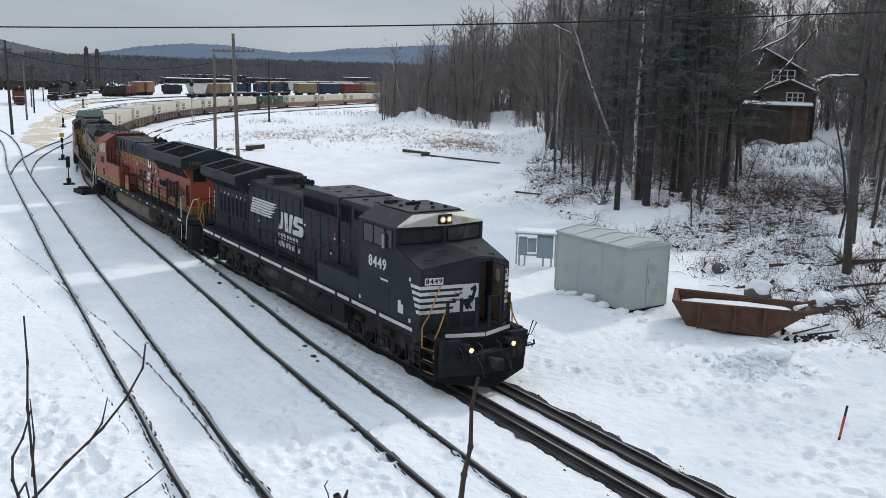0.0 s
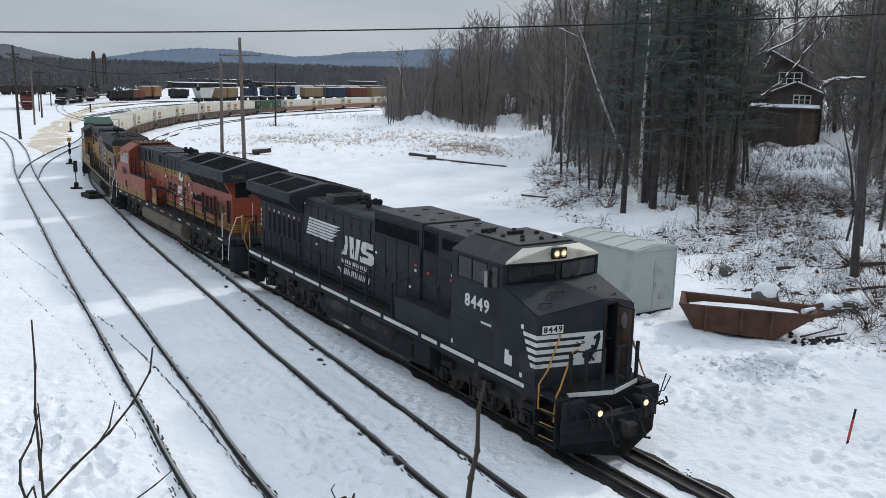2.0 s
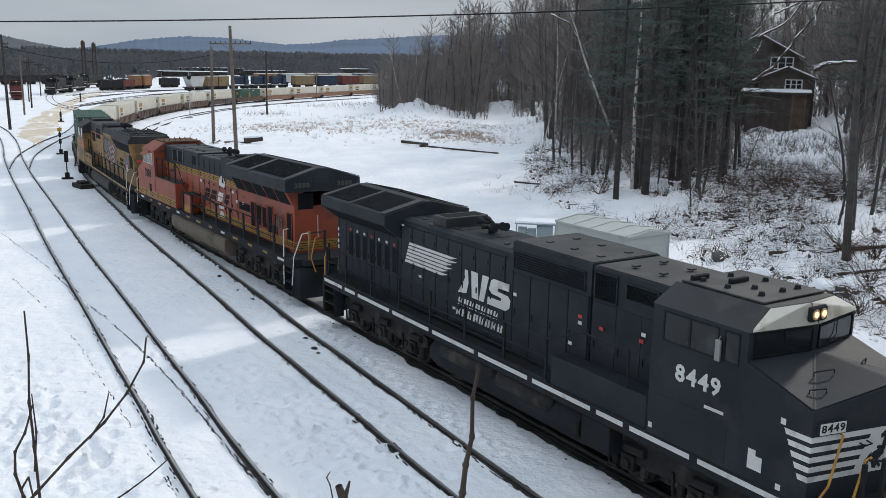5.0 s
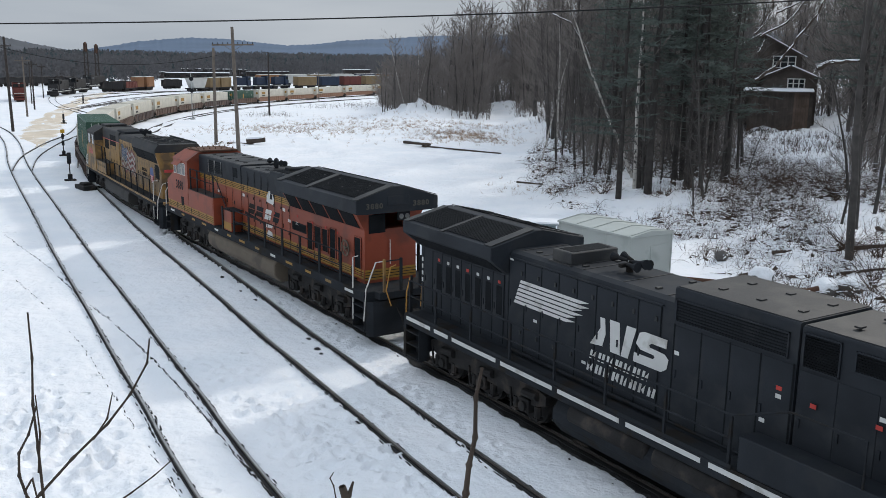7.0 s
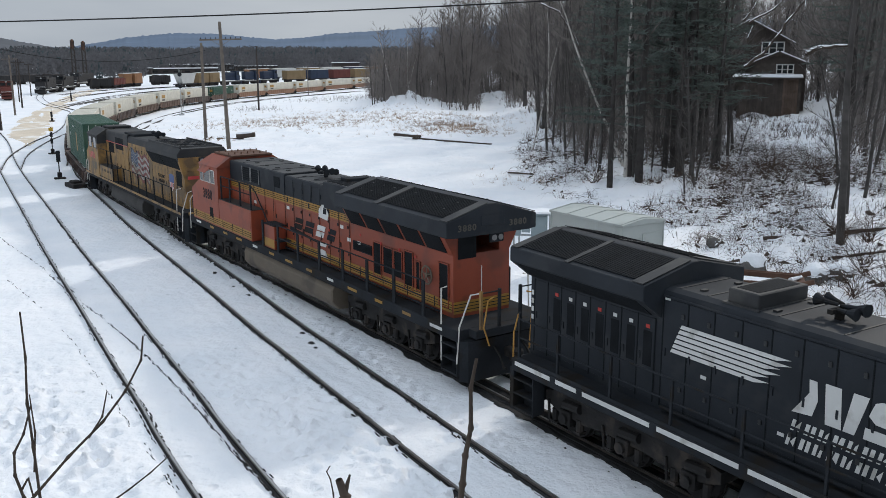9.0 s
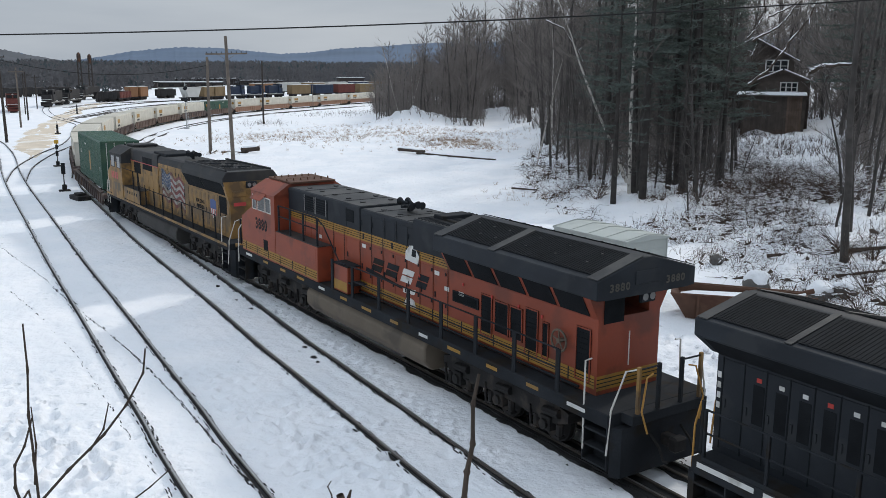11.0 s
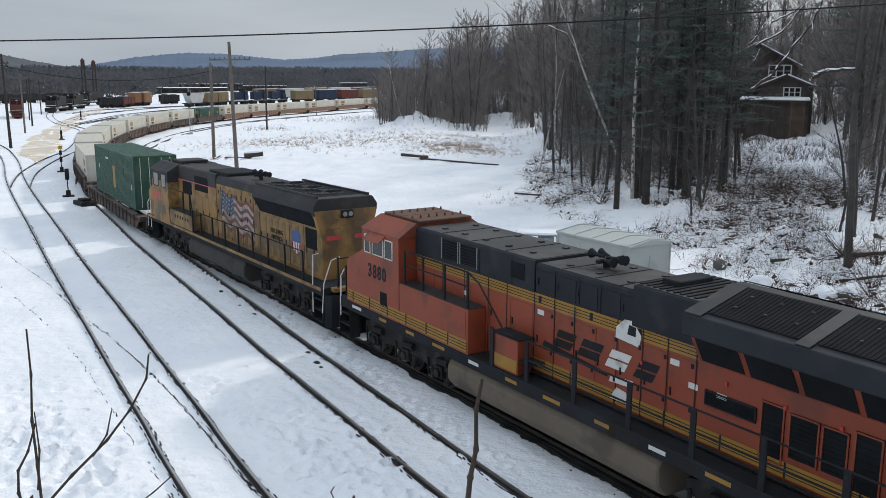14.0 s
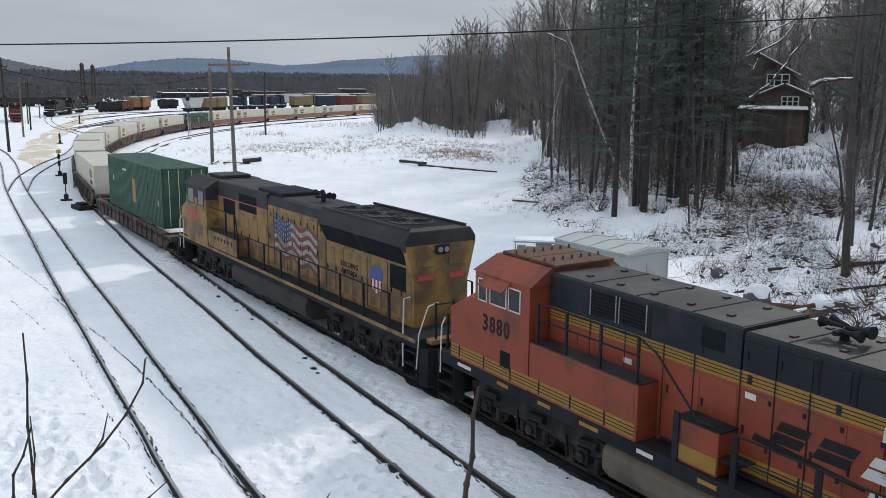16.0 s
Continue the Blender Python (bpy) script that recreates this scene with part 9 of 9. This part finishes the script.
scatter("dry_grass", 2600, patches((33, 108, 3.5), (40, 103, 5), (44, 84.5, 2.0), (47, 88, 2.4), (56, 104, 5), (52, 98, 4), (32.8, 110, 4.5), (41.7, 105, 5), (36, 100, 6), (43.9, 84, 2.6), (42.5, 87, 2.2), (46, 96, 4), (48, 112, 7), (28, 118, 4), (54, 118, 7)), grass, STRAW, "tan dry grass standing in the snow", "grass")
scatter("dry_thicket", 420, patches((45.5, 149, 2.2), (70, 176, 4), (80, 184, 4), (90, 190, 4)), stems, STEM, "brown dry thicket around the pole", "brush")
scatter("edge_weeds", 90, patches((24, 47, 2), (19.5, 95, 1.5), (14, 16, 1.2)), grass, STRAW, "sparse dry grass at the foot of the bank", "grass")


def lumps(s, q, p):
    r = q.uniform(.03, .13)
    c = p + Vector((0, 0, r * .3))
    ring = [c + Vector((math.cos(i * math.tau / 5) * r * q.uniform(.7, 1.2), math.sin(i * math.tau / 5) * r * q.uniform(.7, 1.2), q.uniform(-.2, .3) * r)) for i in range(5)]
    top, low = c + Vector((0, 0, r * q.uniform(.6, 1))), c - Vector((0, 0, r))
    for i in range(5):
        s.tri(ring[i], ring[(i + 1) % 5], top)
        s.tri(ring[(i + 1) % 5], ring[i], low)


scatter("snow_rubble", 330, patches((9.0, 15.4, .42), (8.3, 15.9, .5), (7.8, 16.4, .5), (9.4, 15.9, .45), (12.4, 16.2, .8)), lumps, SNOW, "broken lumps of ploughed snow", "snow")
scatter("bare_clods", 70, patches((13.2, 16.6, .35), (12.6, 17.2, .3)), lumps, BALLAST, "dark clods of soil thrown on the snow", "soil")


# a thorny bush at the foot of the bank
def bush(x, y, h, n, seed, label):
    q = random.Random(seed)
    s = Sprigs()
    for _ in range(n):
        a = q.uniform(0, math.tau)
        d = Vector((math.cos(a) * q.uniform(.2, 1), math.sin(a) * q.uniform(.2, 1), q.uniform(.4, 1.2))).normalized()
        p = Vector((q.uniform(-.2, .2), q.uniform(-.2, .2), 0))
        rad = .016
        for i in range(5):
            e = p + d * h / 5 * q.uniform(.7, 1.2)
            s.seg(p, e, rad, rad * .8)
            for _ in range(2):
                t_ = (d + Vector((q.uniform(-1, 1), q.uniform(-1, 1), q.uniform(-.5, .6)))).normalized()
                s.seg(e, e + t_ * h * .22, rad * .5, .003)
            d = (d + Vector((q.uniform(-.3, .3), q.uniform(-.3, .3), q.uniform(-.35, .1)))).normalized()
            p, rad = e, rad * .8
    ob = raw("bush", s.v, s.f, STEM)
    ob.matrix_basis = pose(x, y, ground_z(x, y) - .05)
    tagged(ob, label, "bush", "bushes on the bank")


for i, (x, y, h, n) in enumerate(((16.2, 15.6, 2.0, 26), (15.6, 16.8, 1.6, 18), (21.4, 20.0, 1.8, 24), (22.0, 21.8, 2.2, 26), (18.6, 18.4, 2.0, 22), (30, 33.5, 2.2, 30), (32.5, 34, 2.4, 34), (28.8, 36.0, 2.0, 26), (34, 35, 2.2, 30), (27, 33.2, 1.8, 24), (36, 33, 2.4, 30), (31, 31.5, 2.0, 26), (26, 42, 1.8, 24), (24.6, 30.5, 1.6, 20), (33, 30, 2.2, 30))):
    bush(x, y, h, n, i, "tangled leafless brown bush in the snow")


# ---- the woods and hills far behind ----
def far_woods():
    q = random.Random(8)
    bare, green = Sprigs(), Sprigs()
    for _ in range(9000):
        a = radians(q.uniform(-4, 36))
        far = q.uniform(500 if math.degrees(a) > 15 else 400 if math.degrees(a) > 10 else 365, 900)
        x, y = EYE[0] + far * math.sin(a), EYE[1] + far * math.cos(a)
        rise = smooth(520, 900, far) * 5.0
        z = yard_fall(y) - .5 + rise
        h = q.uniform(6.0, 9.4) + 1.5 * noise.noise((x * .02, y * .02, 1))
        leafy = q.random() < .06 + .5 * smooth(560, 800, far) * smooth(-.1, .2, noise.noise((x * .012, y * .012, 4)))
        n, wide, low, pieces = (15, .2, .12, green) if leafy else (15, .3, .2, bare)
        for k in range(n):
            up = q.uniform(low, 1.0)
            reach = wide * h * (1.08 - up if leafy else (1.0 - (2 * up - 1.05) ** 2) ** .5)
            o = q.uniform(0, math.tau)
            c = Vector((x + reach * math.cos(o), y + reach * math.sin(o), z + h * up))
            w = q.uniform(.25, .8)
            pieces.tri(c + Vector((-w, q.uniform(-w, w), q.uniform(-.8, .2))), c + Vector((w, q.uniform(-w, w), q.uniform(-.8, .2))), c + Vector((q.uniform(-.5, .5), 0, q.uniform(.4, 1.3))))
        pieces.tri(Vector((x - .15, y, z - 1)), Vector((x + .15, y, z - 1)), Vector((x, y, z + h)))
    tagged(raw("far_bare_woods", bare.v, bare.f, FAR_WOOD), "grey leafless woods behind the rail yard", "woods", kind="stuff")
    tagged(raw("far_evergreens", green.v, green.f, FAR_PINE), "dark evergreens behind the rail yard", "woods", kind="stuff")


far_woods()


def ridge(name, table, far, material, label, ragged, step=.12):
    """A wooded ridge: bearing and height angle of its crest, at one distance, falling to the plain before it."""
    verts, faces, a = [], [], table[0][0]
    rows = 6
    while a <= table[-1][0]:
        e = lerp(table, a)
        top = EYE[2] + far * math.tan(radians(e))
        top += ragged * (noise.noise((a * 6, far, 0)) + .6 * noise.noise((a * 23, far, 3)) + .4 * noise.noise((a * 61, far, 3)))
        for i in range(rows):
            k = i / (rows - 1)
            d = far * (1 - .4 * (1 - k)) + far * .008 * noise.noise((a * .8, k * 3, far))
            verts.append((EYE[0] + d * math.sin(radians(a)), EYE[1] + d * math.cos(radians(a)), -4 + (top + 4) * k ** 1.3))
        a += step
    n = len(verts) // rows
    for i in range(n - 1):
        faces += [(i * rows + j, (i + 1) * rows + j, (i + 1) * rows + j + 1, i * rows + j + 1) for j in range(rows - 1)]
    tagged(raw(name, verts, faces, material, smooth=True), label, "hill", kind="structure")


ridge("backdrop_ridge", ((-40, 1.2), (0, 1.1), (4, .97), (6.76, .71), (8.47, .4), (9.63, .12), (10.8, .05), (12.05, .25), (14.24, .64), (16.8, .89), (19.1, .86), (20.75, .71), (22.6, .53), (24.5, .62), (26.2, .87), (28.6, 1.01), (31.4, 1.22), (36.3, 1.35), (50, 1.6), (80, 1.6)), 2600, RIDGE, "wooded ridge on the horizon with blue haze in its colour", 3.0)
ridge("backdrop_hillside", ((-40, 1.5), (0, 1.3), (2.7, 1.15), (6.77, .77), (8.47, .4), (10.82, -.02), (12.65, -.1), (15.8, -.12), (22, -.12), (40, 0), (80, .2)), 1300, NEAR_RIDGE, "wooded hillside behind the yard with grey haze in its colour", 1.6)


# ---- twigs close to the standing place ----
def near_twigs():
    def stem(lines, label):
        t = thing("twig", label, "twig", None, "twigs on the near bank")
        for pts, r0, r1 in lines:
            s = Sprigs()
            k = len(pts) - 1
            line, radii = [], []
            for i, p in enumerate(pts):
                r, p = r0 + (r1 - r0) * i / k, Vector(p)
                if 0 < i < k:  # a bud at each joint
                    before, after = Vector(pts[i - 1]), Vector(pts[i + 1])
                    line += [p.lerp(before, .12), p, p.lerp(after, .12)]
                    radii += [r, r * 1.45, r]
                else:
                    line.append(p)
                    radii.append(r)
            s.stem(line, radii)
            raw("branch", s.v, s.f, DEAD, t, True)
    root = (-13.84, 1.45, 7.0)
    stem((([root, (-13.77, 1.43, 7.3), (-13.775, 1.43, 7.55), (-13.78, 1.43, 7.71), (-13.77, 1.432, 7.87), (-13.772, 1.43, 8.03)], .006, .003),
          ([(-13.78, 1.43, 7.46), (-13.765, 1.43, 7.6), (-13.77, 1.43, 7.74)], .004, .002)), "thin dark leafless twig close by")
    stem((([(-13.95, 1.45, 7.05), (-13.85, 1.44, 7.31), (-13.78, 1.43, 7.38), (-13.67, 1.42, 7.49), (-13.55, 1.4, 7.6), (-13.47, 1.385, 7.7), (-13.41, 1.37, 7.81), (-13.40, 1.36, 7.9)], .006, .003),
          ([(-13.60, 1.405, 7.55), (-13.55, 1.4, 7.62), (-13.53, 1.39, 7.71)], .004, .002)), "thin dark leafless twig close by")
    stem((([(-13.80, 1.44, 7.05), (-13.82, 1.44, 7.37), (-13.84, 1.44, 7.46), (-13.835, 1.44, 7.54), (-13.80, 1.44, 7.6), (-13.77, 1.43, 7.7)], .006, .003),
          ([(-13.825, 1.44, 7.4), (-13.8, 1.44, 7.44), (-13.79, 1.43, 7.36)], .004, .003)), "thin dark leafless twig close by")
    stem((([(-13.62, 1.41, 7.1), (-13.55, 1.4, 7.29), (-13.49, 1.38, 7.33), (-13.41, 1.37, 7.38), (-13.34, 1.35, 7.44)], .004, .002),), "thin dark leafless twig close by")
    stem((([(-12.17, 1.25, 6.5), (-12.15, 1.24, 6.91), (-12.135, 1.235, 7.04), (-12.125, 1.23, 7.17), (-12.11, 1.21, 7.3), (-12.112, 1.21, 7.48), (-12.09, 1.2, 7.61)], .016, .007),), "thicker brown broken twig close by")
    stem((([(-12.78, 1.15, 7.0), (-12.79, 1.15, 7.22), (-12.8, 1.15, 7.28), (-12.81, 1.16, 7.31), (-12.8, 1.15, 7.335)], .003, .002), ([(-12.73, 1.12, 7.0), (-12.75, 1.13, 7.2), (-12.77, 1.14, 7.275)], .022, .014), ([(-12.75, 1.13, 7.22), (-12.73, 1.125, 7.29)], .012, .004)), "broken brown twig stub close by")


near_twigs()


# ---- what moves ----
def rolled(t):
    """Metres travelled at t seconds."""
    for (a, p), (b, q) in zip(TRAVEL, TRAVEL[1:]):
        if t <= b:
            return p + (q - p) * (t - a) / (b - a)
    return TRAVEL[-1][1]


def motions():
    for t, u in RIDING:
        walk(t, [(s, ride(u - d)) for s, d in TRAVEL])
    swing = ((0, 92), (2.0, 90), (2.5, 72), (3.0, 45), (3.5, 26), (4.0, 17.2), (5.0, 17.2), (16.0, 17.2))
    for d, hinge in SWINGING:
        walk(d, [(s, Matrix.Translation(hinge) @ Matrix.Rotation(math.radians(q), 4, "Z")) for s, q in swing])
    turns = [(i * 0.25, -rolled(i * 0.25) / WHEEL_R) for i in range(65)]
    for w, a in ROLLING:
        walk(w, [(s, Matrix.Translation((0, a, WHEEL_R)) @ Matrix.Rotation(-q, 4, "X")) for s, q in turns])


motions()
